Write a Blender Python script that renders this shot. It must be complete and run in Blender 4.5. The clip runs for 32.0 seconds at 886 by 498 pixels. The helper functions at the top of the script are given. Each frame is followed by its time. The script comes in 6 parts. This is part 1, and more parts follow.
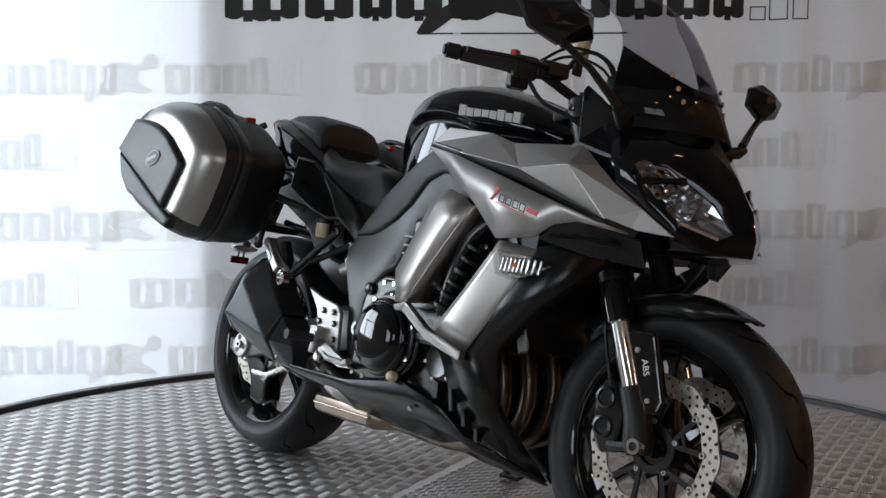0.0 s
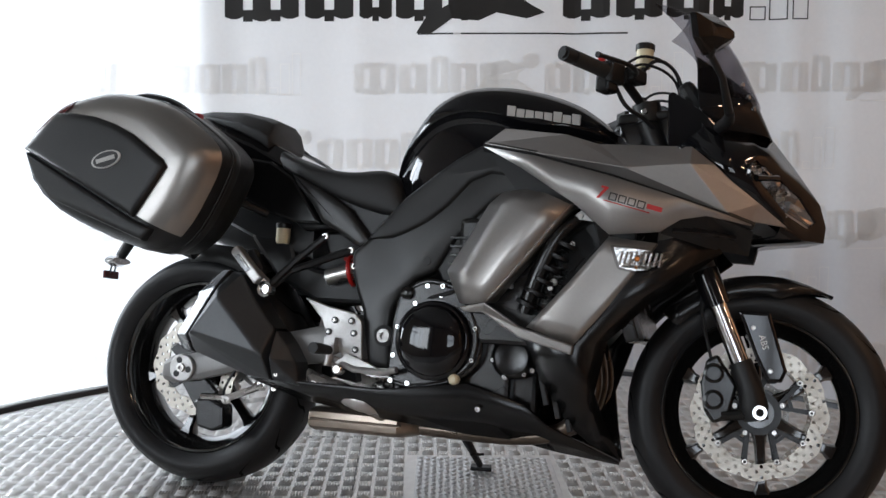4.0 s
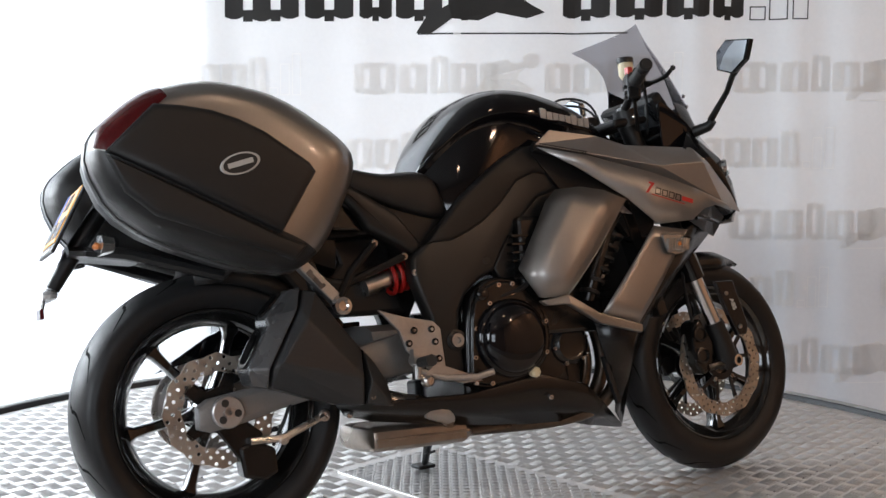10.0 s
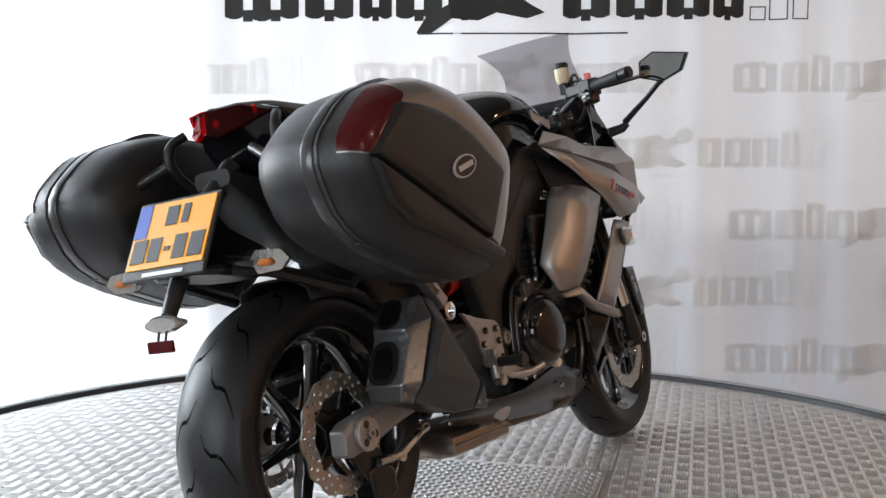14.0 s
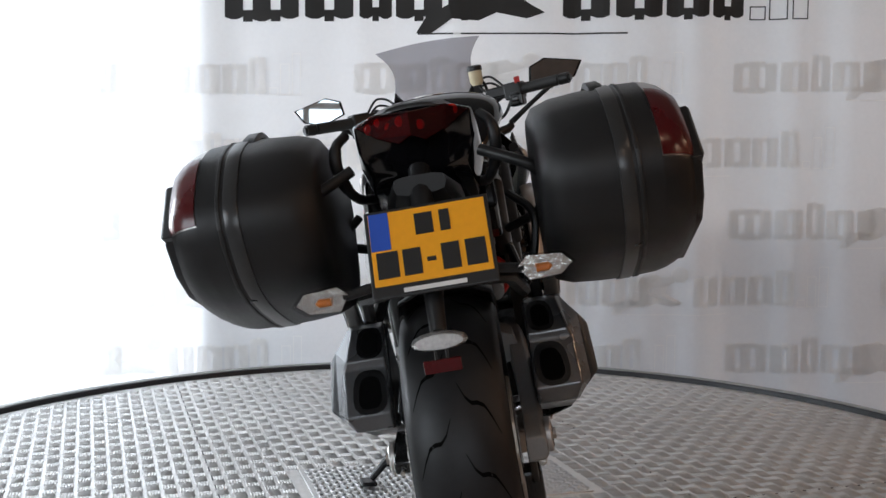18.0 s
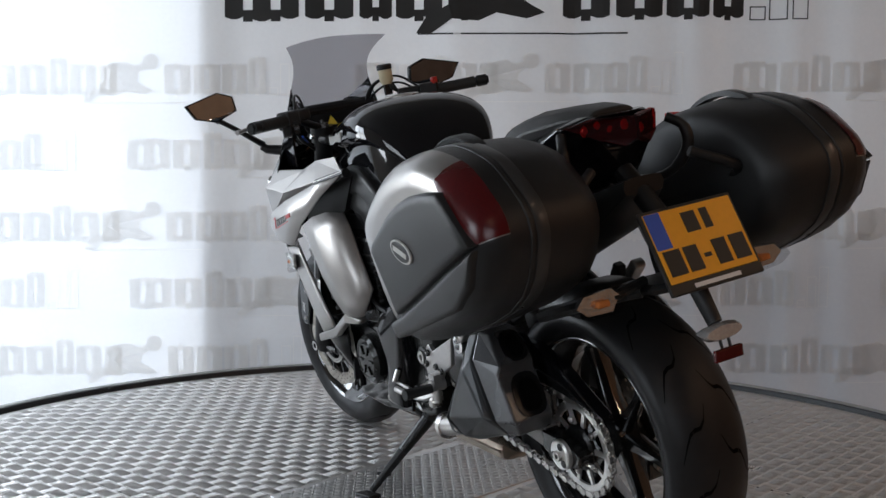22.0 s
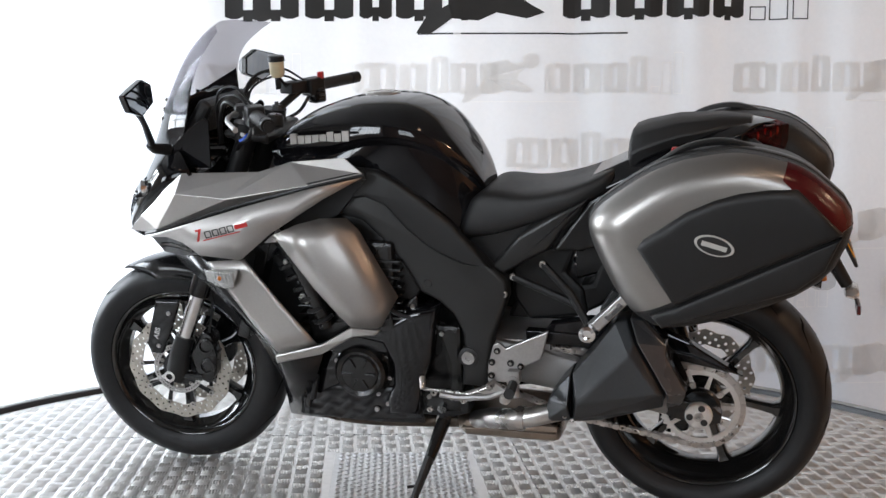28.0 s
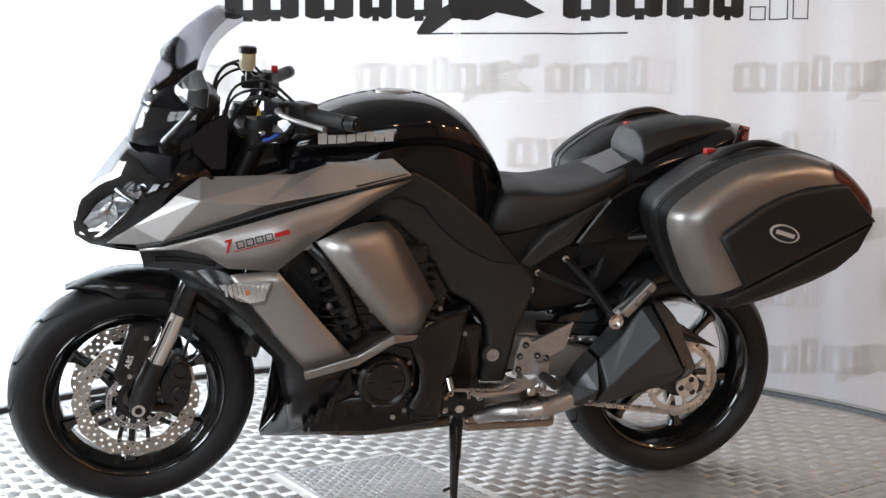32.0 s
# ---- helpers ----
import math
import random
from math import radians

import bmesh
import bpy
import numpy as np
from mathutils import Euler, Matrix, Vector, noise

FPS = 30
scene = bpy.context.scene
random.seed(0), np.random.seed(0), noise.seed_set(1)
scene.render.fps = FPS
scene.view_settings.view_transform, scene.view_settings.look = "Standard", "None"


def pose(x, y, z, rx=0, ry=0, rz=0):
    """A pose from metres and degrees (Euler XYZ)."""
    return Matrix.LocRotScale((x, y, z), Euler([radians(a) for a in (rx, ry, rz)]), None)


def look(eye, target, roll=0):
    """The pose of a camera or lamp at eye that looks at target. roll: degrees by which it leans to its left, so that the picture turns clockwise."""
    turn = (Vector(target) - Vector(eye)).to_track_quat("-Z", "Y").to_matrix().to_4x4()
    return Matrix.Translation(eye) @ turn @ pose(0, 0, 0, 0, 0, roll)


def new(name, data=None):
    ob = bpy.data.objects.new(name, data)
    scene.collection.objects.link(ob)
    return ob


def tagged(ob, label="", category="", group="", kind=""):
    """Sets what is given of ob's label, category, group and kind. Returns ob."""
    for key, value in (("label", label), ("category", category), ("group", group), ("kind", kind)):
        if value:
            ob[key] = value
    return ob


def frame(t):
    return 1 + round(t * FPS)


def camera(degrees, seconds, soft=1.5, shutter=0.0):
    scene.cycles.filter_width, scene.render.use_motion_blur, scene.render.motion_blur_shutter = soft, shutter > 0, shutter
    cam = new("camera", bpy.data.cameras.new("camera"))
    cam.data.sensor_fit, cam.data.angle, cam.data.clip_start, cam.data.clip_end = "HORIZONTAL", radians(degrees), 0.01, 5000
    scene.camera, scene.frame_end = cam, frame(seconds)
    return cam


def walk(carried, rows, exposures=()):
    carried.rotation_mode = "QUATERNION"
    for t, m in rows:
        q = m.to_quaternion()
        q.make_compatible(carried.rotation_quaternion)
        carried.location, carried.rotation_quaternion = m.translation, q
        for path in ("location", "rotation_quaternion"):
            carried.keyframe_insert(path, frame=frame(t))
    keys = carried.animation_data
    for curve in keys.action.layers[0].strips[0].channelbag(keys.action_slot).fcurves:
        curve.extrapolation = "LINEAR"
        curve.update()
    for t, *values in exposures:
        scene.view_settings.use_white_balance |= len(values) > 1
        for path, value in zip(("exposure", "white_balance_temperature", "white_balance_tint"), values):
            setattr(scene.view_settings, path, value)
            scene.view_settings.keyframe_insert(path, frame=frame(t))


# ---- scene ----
# ---------- camera: stands still on its tripod ----------
EYE = Vector((0.0, -2.882, 0.9064))
cam = camera(43.59, 32.0, soft=1.5)
AIM = EYE + Vector((-math.sin(0.0045) * math.cos(0.0891), math.cos(0.0045) * math.cos(0.0891), -math.sin(0.0891)))
CAM_POSE = look(EYE, AIM, 0.476)
EXPOSURES = [(0, -0.08, 6180, 10), (1, 0.1, 6180, 10), (3, 0.40, 6180, 10), (6, 0.68, 6210, 10), (9, 0.83, 6210, 10), (13, 1.10, 6190, 10), (17, 0.68, 6190, 10), (19, 0.42, 6170, 10), (21, 0.14, 6150, 10), (23, -0.1, 6130, 10),
             (25.5, 0.4, 6170, 10), (28, 1.06, 6200, 10), (30, 1.15, 6210, 10), (32, 1.22, 6210, 10)]
walk(cam, [(0.0, CAM_POSE), (32.0, CAM_POSE)], EXPOSURES)

# turntable angle in degrees over time
TURN = [(0, -46.01), (3, -22.89), (6, 0.0), (9, 22.54), (12, 45.12), (14.5, 63.92), (17, 83.35), (19, 98.70), (21, 114.31),
        (23, 129.51), (25.5, 148.43), (28, 167.82), (30, 182.97), (32, 197.98)]

# ---------- light ----------
world = bpy.data.worlds.new("world")
scene.world = world
world.use_nodes = True
wn = world.node_tree.nodes
sky = wn.new("ShaderNodeTexSky")
sky.sky_type, sky.sun_disc, sky.sun_elevation, sky.sun_rotation = "NISHITA", False, radians(35), radians(-60)
world.node_tree.links.new(sky.outputs[0], wn["Background"].inputs[0])
wn["Background"].inputs[1].default_value = 0.12


def area_lamp(name, eye, target, sx, sy, watts, colour):
    lamp = bpy.data.lights.new(name, "AREA")
    lamp.shape, lamp.size, lamp.size_y, lamp.energy, lamp.color = "RECTANGLE", sx, sy, watts, colour
    ob = new(name, lamp)
    ob.matrix_world = look(eye, target)
    return ob


# daylight in the window behind the banner and in the windows of the side wall
area_lamp("window_light_back", (-2.15, 2.15, 1.38), (-2.15, 0, 1.38), 2.18, 3.26, 74, (0.84, 0.92, 1.0))
area_lamp("window_light_side", (-3.95, 0.95, 1.45), (0, -0.2, 1.2), 1.55, 1.8, 92, (0.90, 0.955, 1.0))
area_lamp("window_light_garden", (-3.95, -3.6, 1.5), (0, -0.3, 0.9), 2.2, 1.6, 60, (0.93, 0.97, 1.0))
area_lamp("window_light_frosted", (1.17, 1.885, 1.80), (1.17, 0, 1.80), 4.46, 2.44, 10.0, (1.0, 0.965, 0.93))
# extra lamp added behind the banner to brighten it right of the bright edge
area_lamp("banner_boost_light", (-0.42, 2.15, 1.47), (-0.42, 0, 1.47), 1.2, 3.1, 7, (0.97, 0.985, 1.0))
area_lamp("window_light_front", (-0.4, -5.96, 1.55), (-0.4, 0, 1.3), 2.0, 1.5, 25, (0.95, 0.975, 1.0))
# warm ceiling lamps of the showroom
for lx, ly, watts in ((1.3, -2.2, 3), (3.9, -0.8, 13), (0.2, -4.3, 6), (3.8, -3.4, 19)):
    area_lamp("ceiling_light", (lx, ly, 3.12), (lx, ly, 0), 0.2, 0.2, watts, (1.0, 0.66, 0.42))


# ---------- materials ----------
def mat(name, colour, rough=0.5, metal=0.0, grain=0.0, scale=40.0, bump=0.0, bump_scale=200.0, coat=0.0, spec=0.5, alpha_mix=0.0, rough_var=0.0, stretch=(1, 1, 1)):
    m = bpy.data.materials.new(name)
    m.use_nodes = True
    nt = m.node_tree
    b = nt.nodes["Principled BSDF"]
    b.inputs["Roughness"].default_value = rough
    b.inputs["Metallic"].default_value = metal
    b.inputs["Coat Weight"].default_value = coat
    b.inputs["Coat Roughness"].default_value = 0.06
    b.inputs["Specular IOR Level"].default_value = spec
    co = nt.nodes.new("ShaderNodeTexCoord")
    mp = nt.nodes.new("ShaderNodeMapping")
    mp.inputs["Scale"].default_value = stretch
    nt.links.new(co.outputs["Object"], mp.inputs[0])
    n1 = nt.nodes.new("ShaderNodeTexNoise")
    n1.inputs["Scale"].default_value, n1.inputs["Detail"].default_value = scale, 5.0
    n2 = nt.nodes.new("ShaderNodeTexNoise")
    n2.inputs["Scale"].default_value, n2.inputs["Detail"].default_value = scale * 0.08, 3.0
    nt.links.new(mp.outputs[0], n1.inputs["Vector"]), nt.links.new(mp.outputs[0], n2.inputs["Vector"])
    mix = nt.nodes.new("ShaderNodeMath")
    mix.operation = "ADD"
    nt.links.new(n1.outputs["Fac"], mix.inputs[0]), nt.links.new(n2.outputs["Fac"], mix.inputs[1])
    ramp = nt.nodes.new("ShaderNodeMapRange")
    ramp.inputs["From Min"].default_value, ramp.inputs["From Max"].default_value = 0.6, 1.4
    ramp.inputs["To Min"].default_value, ramp.inputs["To Max"].default_value = 1 - grain, 1 + grain
    nt.links.new(mix.outputs[0], ramp.inputs["Value"])
    hsv = nt.nodes.new("ShaderNodeHueSaturation")
    hsv.inputs["Color"].default_value = (*colour, 1)
    nt.links.new(ramp.outputs[0], hsv.inputs["Value"])
    nt.links.new(hsv.outputs[0], b.inputs["Base Color"])
    if rough_var:
        r2 = nt.nodes.new("ShaderNodeMapRange")
        r2.inputs["From Min"].default_value, r2.inputs["From Max"].default_value = 0.3, 0.7
        r2.inputs["To Min"].default_value, r2.inputs["To Max"].default_value = max(0.02, rough - rough_var), rough + rough_var
        nt.links.new(n2.outputs["Fac"], r2.inputs["Value"])
        nt.links.new(r2.outputs[0], b.inputs["Roughness"])
    if bump:
        nb = nt.nodes.new("ShaderNodeTexNoise")
        nb.inputs["Scale"].default_value, nb.inputs["Detail"].default_value = bump_scale, 4.0
        nt.links.new(mp.outputs[0], nb.inputs["Vector"])
        bp = nt.nodes.new("ShaderNodeBump")
        bp.inputs["Strength"].default_value, bp.inputs["Distance"].default_value = bump, 0.002
        nt.links.new(nb.outputs["Fac"], bp.inputs["Height"])
        nt.links.new(bp.outputs[0], b.inputs["Normal"])
    return m


def cloth(name, colour, thru):
    m = mat(name, colour, 0.9, grain=0.03, scale=60, bump=0.15, bump_scale=700, spec=0.1)
    nt = m.node_tree
    b = nt.nodes["Principled BSDF"]
    tr = nt.nodes.new("ShaderNodeBsdfTranslucent")
    nt.links.new(b.inputs["Base Color"].links[0].from_socket, tr.inputs["Color"])
    mx = nt.nodes.new("ShaderNodeMixShader")
    mx.inputs[0].default_value = thru
    nt.links.new(b.outputs[0], mx.inputs[1]), nt.links.new(tr.outputs[0], mx.inputs[2])
    nt.links.new(mx.outputs[0], nt.nodes["Material Output"].inputs["Surface"])
    return m


def clear(name, colour, rough, share, ior=1.45):
    """Clear plastic: glass-like gloss over see-through tinted sheet."""
    m = bpy.data.materials.new(name)
    m.use_nodes = True
    nt = m.node_tree
    b = nt.nodes["Principled BSDF"]
    b.inputs["Base Color"].default_value = (0.02, 0.02, 0.022, 1)
    b.inputs["Roughness"].default_value = rough
    tr = nt.nodes.new("ShaderNodeBsdfTransparent")
    tr.inputs["Color"].default_value = (*colour, 1)
    mx = nt.nodes.new("ShaderNodeMixShader")
    mx.inputs[0].default_value = share
    nt.links.new(tr.outputs[0], mx.inputs[1]), nt.links.new(b.outputs[0], mx.inputs[2])
    nt.links.new(mx.outputs[0], nt.nodes["Material Output"].inputs["Surface"])
    return m


SILVER = mat("gunmetal_paint", (0.385, 0.370, 0.356), 0.42, 0.9, grain=0.04, scale=1500, coat=0.22)
SILVER_MID = mat("mid_gunmetal_paint", (0.345, 0.328, 0.312), 0.39, 0.9, grain=0.04, scale=1500, coat=0.22)
SILVER_DARK = mat("dark_gunmetal_paint", (0.28, 0.266, 0.252), 0.34, 0.87, grain=0.03, scale=1500, coat=0.3)
GLOSS = mat("gloss_black_paint", (0.005, 0.005, 0.006), 0.06, 0.0, grain=0.1, scale=300, coat=0.12, spec=0.42)
SATIN = mat("satin_black_plastic", (0.006, 0.006, 0.0063), 0.22, 0.0, grain=0.2, scale=80, bump=0.05, bump_scale=700, rough_var=0.05, spec=0.42)
MATT = mat("matt_black_plastic", (0.009, 0.009, 0.0094), 0.40, 0.0, grain=0.2, scale=80, bump=0.12, bump_scale=900, rough_var=0.08, spec=0.36)
CASE_BLACK = mat("textured_black_plastic", (0.010, 0.010, 0.0103), 0.42, 0.0, grain=0.15, scale=60, bump=0.2, bump_scale=1400, rough_var=0.05, spec=0.38)
FRAME = mat("satin_frame_paint", (0.020, 0.020, 0.0196), 0.34, 0.1, grain=0.1, scale=120, rough_var=0.06, spec=0.42)
SILENCER = mat("satin_silencer_coating", (0.048, 0.050, 0.052), 0.34, 0.5, grain=0.1, scale=120, rough_var=0.06)
ENGINE = mat("black_engine_paint", (0.006, 0.006, 0.006), 0.22, 0.0, grain=0.25, scale=90, bump=0.15, bump_scale=500, rough_var=0.1)
RUBBER = mat("tyre_rubber", (0.011, 0.011, 0.0116), 0.46, 0.0, grain=0.2, scale=50, bump=0.15, bump_scale=350, rough_var=0.06, spec=0.30)
GRIP = mat("grip_rubber", (0.014, 0.014, 0.014), 0.6, bump=0.4, bump_scale=500)
SEAT = mat("black_seat_vinyl", (0.009, 0.009, 0.0093), 0.45, grain=0.15, scale=90, bump=0.35, bump_scale=900, rough_var=0.06)
RIM = mat("gloss_black_rim", (0.006, 0.006, 0.006), 0.12, 0.0, grain=0.2, scale=100, coat=0.9)
ALU = mat("cast_aluminium", (0.42, 0.41, 0.40), 0.42, 0.9, grain=0.12, scale=160, bump=0.12, bump_scale=700, rough_var=0.1)
STEEL = mat("brushed_steel", (0.50, 0.48, 0.46), 0.30, 1.0, grain=0.12, scale=160, rough_var=0.1)
CHROME = mat("polished_steel", (0.72, 0.72, 0.72), 0.12, 1.0, grain=0.06, scale=90)
DISC = mat("brake_disc_steel", (0.45, 0.42, 0.37), 0.38, 0.9, grain=0.12, scale=240, rough_var=0.08)
SPROCKET = mat("machined_aluminium", (0.68, 0.67, 0.65), 0.34, 0.85, grain=0.08, scale=180, rough_var=0.08)
LENS_WHITE = mat("silvered_lens_back", (0.80, 0.80, 0.78), 0.16, 0.9, grain=0.2, scale=140, bump=0.5, bump_scale=120)
HEADER = mat("heat_stained_steel", (0.12, 0.095, 0.075), 0.34, 0.9, grain=0.4, scale=40, rough_var=0.12)
SWING = mat("grey_swingarm_paint", (0.23, 0.225, 0.22), 0.45, 0.5, grain=0.08, scale=200, rough_var=0.06)
RED_LENS = mat("red_lens", (0.060, 0.002, 0.003), 0.24, grain=0.25, scale=180, spec=0.4)
LAMP_RED = mat("red_lamp_plastic", (0.60, 0.02, 0.012), 0.25, grain=0.1)
RED = mat("red_paint", (0.45, 0.015, 0.012), 0.35, grain=0.1)
AMBER = mat("amber_bulb", (0.7, 0.22, 0.05), 0.25, grain=0.2)
LENS = mat("clear_lens_insert", (0.62, 0.62, 0.62), 0.12, 0.7, grain=0.3, scale=140, bump=0.4, bump_scale=260, coat=0.5)
MIRROR = mat("mirror_glass", (0.36, 0.40, 0.44), 0.02, 1.0)
YELLOW = mat("yellow_plate", (0.86, 0.37, 0.005), 0.45, grain=0.05, scale=90)
TAG_YELLOW = mat("yellow_tag_plastic", (0.80, 0.60, 0.02), 0.5, grain=0.05, scale=90)
BLUE = mat("blue_plate_band", (0.02, 0.08, 0.45), 0.45, grain=0.05)
INK = mat("black_ink", (0.01, 0.01, 0.01), 0.5, grain=0.1)
WHITE = mat("white_ink", (0.7, 0.69, 0.67), 0.45, grain=0.05)
BADGE = mat("badge_silver", (0.46, 0.45, 0.43), 0.5, 0.0, grain=0.06)
FLUID = mat("brake_fluid_plastic", (0.68, 0.60, 0.40), 0.35, grain=0.08, scale=60)
GAUGE = mat("instrument_glass", (0.03, 0.032, 0.035), 0.08, coat=0.6, grain=0.1)
# near-black that paints the shade inside outlets, shell joints and tread grooves
HOLE = mat("hollow_shade_black", (0.002, 0.002, 0.002), 0.9, grain=0.2, spec=0.05)
COLLECTOR = mat("bronzed_collector_steel", (0.34, 0.285, 0.235), 0.36, 0.9, grain=0.25, scale=24, rough_var=0.12)
CARRIER = mat("black_anodised_carrier", (0.010, 0.010, 0.011), 0.34, 0.0, grain=0.1, scale=120, rough_var=0.05, spec=0.36)
CAP = mat("grey_cap_paint", (0.13, 0.132, 0.136), 0.27, 0.7, grain=0.1, scale=120, rough_var=0.05)
BAND = mat("dark_satin_band", (0.05, 0.05, 0.05), 0.3, 0.5, grain=0.1, scale=120)
TAIL_GLASS = clear("red_tail_glass", (0.55, 0.02, 0.02), 0.03, 0.22)
SCREEN = clear("smoked_screen", (0.74, 0.73, 0.75), 0.04, 0.12)
SCREEN_DARK = clear("dark_screen_base", (0.06, 0.06, 0.062), 0.04, 0.55)
INDICATOR_GLASS = clear("indicator_glass", (0.93, 0.93, 0.93), 0.05, 0.10)
FLUTES = mat("fluted_lens_back", (0.36, 0.36, 0.355), 0.30, 0.6, grain=0.2, scale=90)
REFLECTOR = mat("polished_reflector", (0.82, 0.82, 0.83), 0.10, 1.0, grain=0.05, scale=60)
LIGHT_GLASS = clear("headlight_glass", (0.93, 0.94, 0.95), 0.03, 0.08)
PLATE = mat("aluminium_checker_plate", (0.74, 0.725, 0.705), 0.36, 0.75, grain=0.12, scale=30, bump=0.06, bump_scale=260, rough_var=0.09)
PLATE_IN = mat("fine_checker_plate", (0.66, 0.655, 0.65), 0.34, 0.75, grain=0.12, scale=40, bump=0.06, bump_scale=300, rough_var=0.08)
FLOOR = mat("grey_floor_coating", (0.24, 0.235, 0.23), 0.5, grain=0.15, scale=8, bump=0.05, bump_scale=90, rough_var=0.1)
WALL = mat("plaster", (0.62, 0.58, 0.52), 0.85, grain=0.06, scale=14, bump=0.12, bump_scale=160)
BRICK_WALL = mat("warm_brown_wall", (0.24, 0.165, 0.125), 0.85, grain=0.25, scale=10, bump=0.2, bump_scale=80)
EAST_WALL = mat("orange_brown_wall", (0.40, 0.235, 0.14), 0.8, grain=0.25, scale=8, bump=0.2, bump_scale=80)
CEIL = mat("dark_ceiling", (0.20, 0.19, 0.18), 0.9, grain=0.08, scale=10, bump=0.05)
FABRIC = cloth("banner_fabric", (0.79, 0.785, 0.785), 0.35)
PRINT_LIGHT = cloth("light_grey_print", (0.86, 0.845, 0.825), 0.82)
PRINT_DARK = cloth("dark_grey_print", (0.05, 0.049, 0.048), 0.15)
EDGE = mat("black_edge_rubber", (0.02, 0.02, 0.022), 0.5, grain=0.2)
GALV = mat("galvanised_edge", (0.45, 0.45, 0.44), 0.45, 0.8, grain=0.15)


# ---------- mesh helpers ----------
def finish(ob, material, smooth=None, bevel=0.0, sub=0, thick=0.0, offset=-1.0):
    if material:
        ob.data.materials.append(material)
    if smooth is not None:
        ob.data.polygons.foreach_set("use_smooth", [True] * len(ob.data.polygons))
        if smooth < 180:
            ob.data.set_sharp_from_angle(angle=radians(smooth))
    if thick:
        md = ob.modifiers.new("thickness", "SOLIDIFY")
        md.thickness, md.offset = thick, offset
    if sub:
        md = ob.modifiers.new("smooth", "SUBSURF")
        md.levels = md.render_levels = sub
        md.boundary_smooth = "PRESERVE_CORNERS"
    if bevel:
        md = ob.modifiers.new("bevel", "BEVEL")
        md.width, md.segments, md.limit_method, md.angle_limit = bevel, 2, "ANGLE", radians(28)
    return ob


def mesh_ob(name, verts, faces, weld=2e-5):
    me = bpy.data.meshes.new(name)
    me.from_pydata([tuple(v) for v in verts], [], faces)
    bm = bmesh.new()
    bm.from_mesh(me)
    if weld:
        bmesh.ops.remove_doubles(bm, verts=bm.verts, dist=weld)
    loose = [q for q in bm.verts if not q.link_faces]
    if loose:
        bmesh.ops.delete(bm, geom=loose, context="VERTS")
    bmesh.ops.recalc_face_normals(bm, faces=bm.faces)
    bm.to_mesh(me)
    bm.free()
    return new(name, me)


STEER = Matrix.Identity(4)


def part(name, verts, faces, material, parent, label="", smooth=None, bevel=0.0, sub=0, thick=0.0, at=None, offset=-1.0):
    ob = mesh_ob(name, verts, faces)
    finish(ob, material, smooth, bevel, sub, thick, offset)
    ob.parent = parent
    if at is not None:
        ob.matrix_basis = at
    if label:
        ob["label"] = label
    return ob


def prism(poly, y0, y1):
    """A slab with an outline in x, z between two y planes."""
    n = len(poly)
    v = [(x, y0, z) for x, z in poly] + [(x, y1, z) for x, z in poly]
    return v, [list(range(n)), list(range(2 * n - 1, n - 1, -1))] + [[i, (i + 1) % n, n + (i + 1) % n, n + i] for i in range(n)]


def crown(poly, y0, y1, rise, inset):
    """A slab like prism() whose outer face swells: the outline shrinks inwards in three steps while it rises."""
    area = sum(a[0] * b[1] - b[0] * a[1] for a, b in zip(poly, poly[1:] + poly[:1]))
    poly = poly if area > 0 else poly[::-1]
    n = len(poly)

    def inner(d):
        out = []
        for i, (x, z) in enumerate(poly):
            (ax, az), (cx, cz) = poly[i - 1], poly[(i + 1) % n]
            e0, e1 = Vector((x - ax, z - az)).normalized(), Vector((cx - x, cz - z)).normalized()
            nrm = Vector((-e0.y - e1.y, e0.x + e1.x))
            nrm = nrm.normalized() / max(0.6, nrm.length / 2) if nrm.length > 1e-6 else nrm
            out.append((x + nrm.x * d, z + nrm.y * d))
        return out
    rings = [[(x, y, z) for x, z in inner(d)] for d, y in ((0, y0), (0, y1), (inset * 0.25, y1 + rise * 0.62), (inset * 0.6, y1 + rise * 0.90), (inset, y1 + rise))]
    return loft(rings)


def box(x0, x1, y0, y1, z0, z1):
    return prism([(x0, z0), (x1, z0), (x1, z1), (x0, z1)], y0, y1)


def flip(data, s):
    v, f = data
    return [(x, y * s, z) for x, y, z in v], f


def loft(rings, cap0=True, cap1=True, closed=True):
    n = len(rings[0])
    v = [p for r in rings for p in r]
    f = []
    for k in range(len(rings) - 1):
        for i in range(n if closed else n - 1):
            j = (i + 1) % n
            f.append([k * n + i, k * n + j, (k + 1) * n + j, (k + 1) * n + i])
    if cap0:
        f.append(list(range(n))[::-1])
    if cap1:
        f.append(list(range((len(rings) - 1) * n, len(rings) * n)))
    return v, f


def lathe(profile, seg=48, centre=(0, 0, 0), closed=False, cap=True):
    """Turns a profile of (radius, y) about the y axis."""
    rings = [[(centre[0] + r * math.cos(2 * math.pi * k / seg), centre[1] + y, centre[2] + r * math.sin(2 * math.pi * k / seg)) for r, y in profile]
             for k in range(seg)]
    n = len(profile)
    v = [p for r in rings for p in r]
    f = []
    for k in range(seg):
        for i in range(n if closed else n - 1):
            j = (i + 1) % n
            f.append([k * n + i, ((k + 1) % seg) * n + i, ((k + 1) % seg) * n + j, k * n + j])
    if not closed and cap:
        for i in (0, n - 1):
            if profile[i][0] > 1e-6:
                f.append([k * n + i for k in range(seg)])
    return v, f


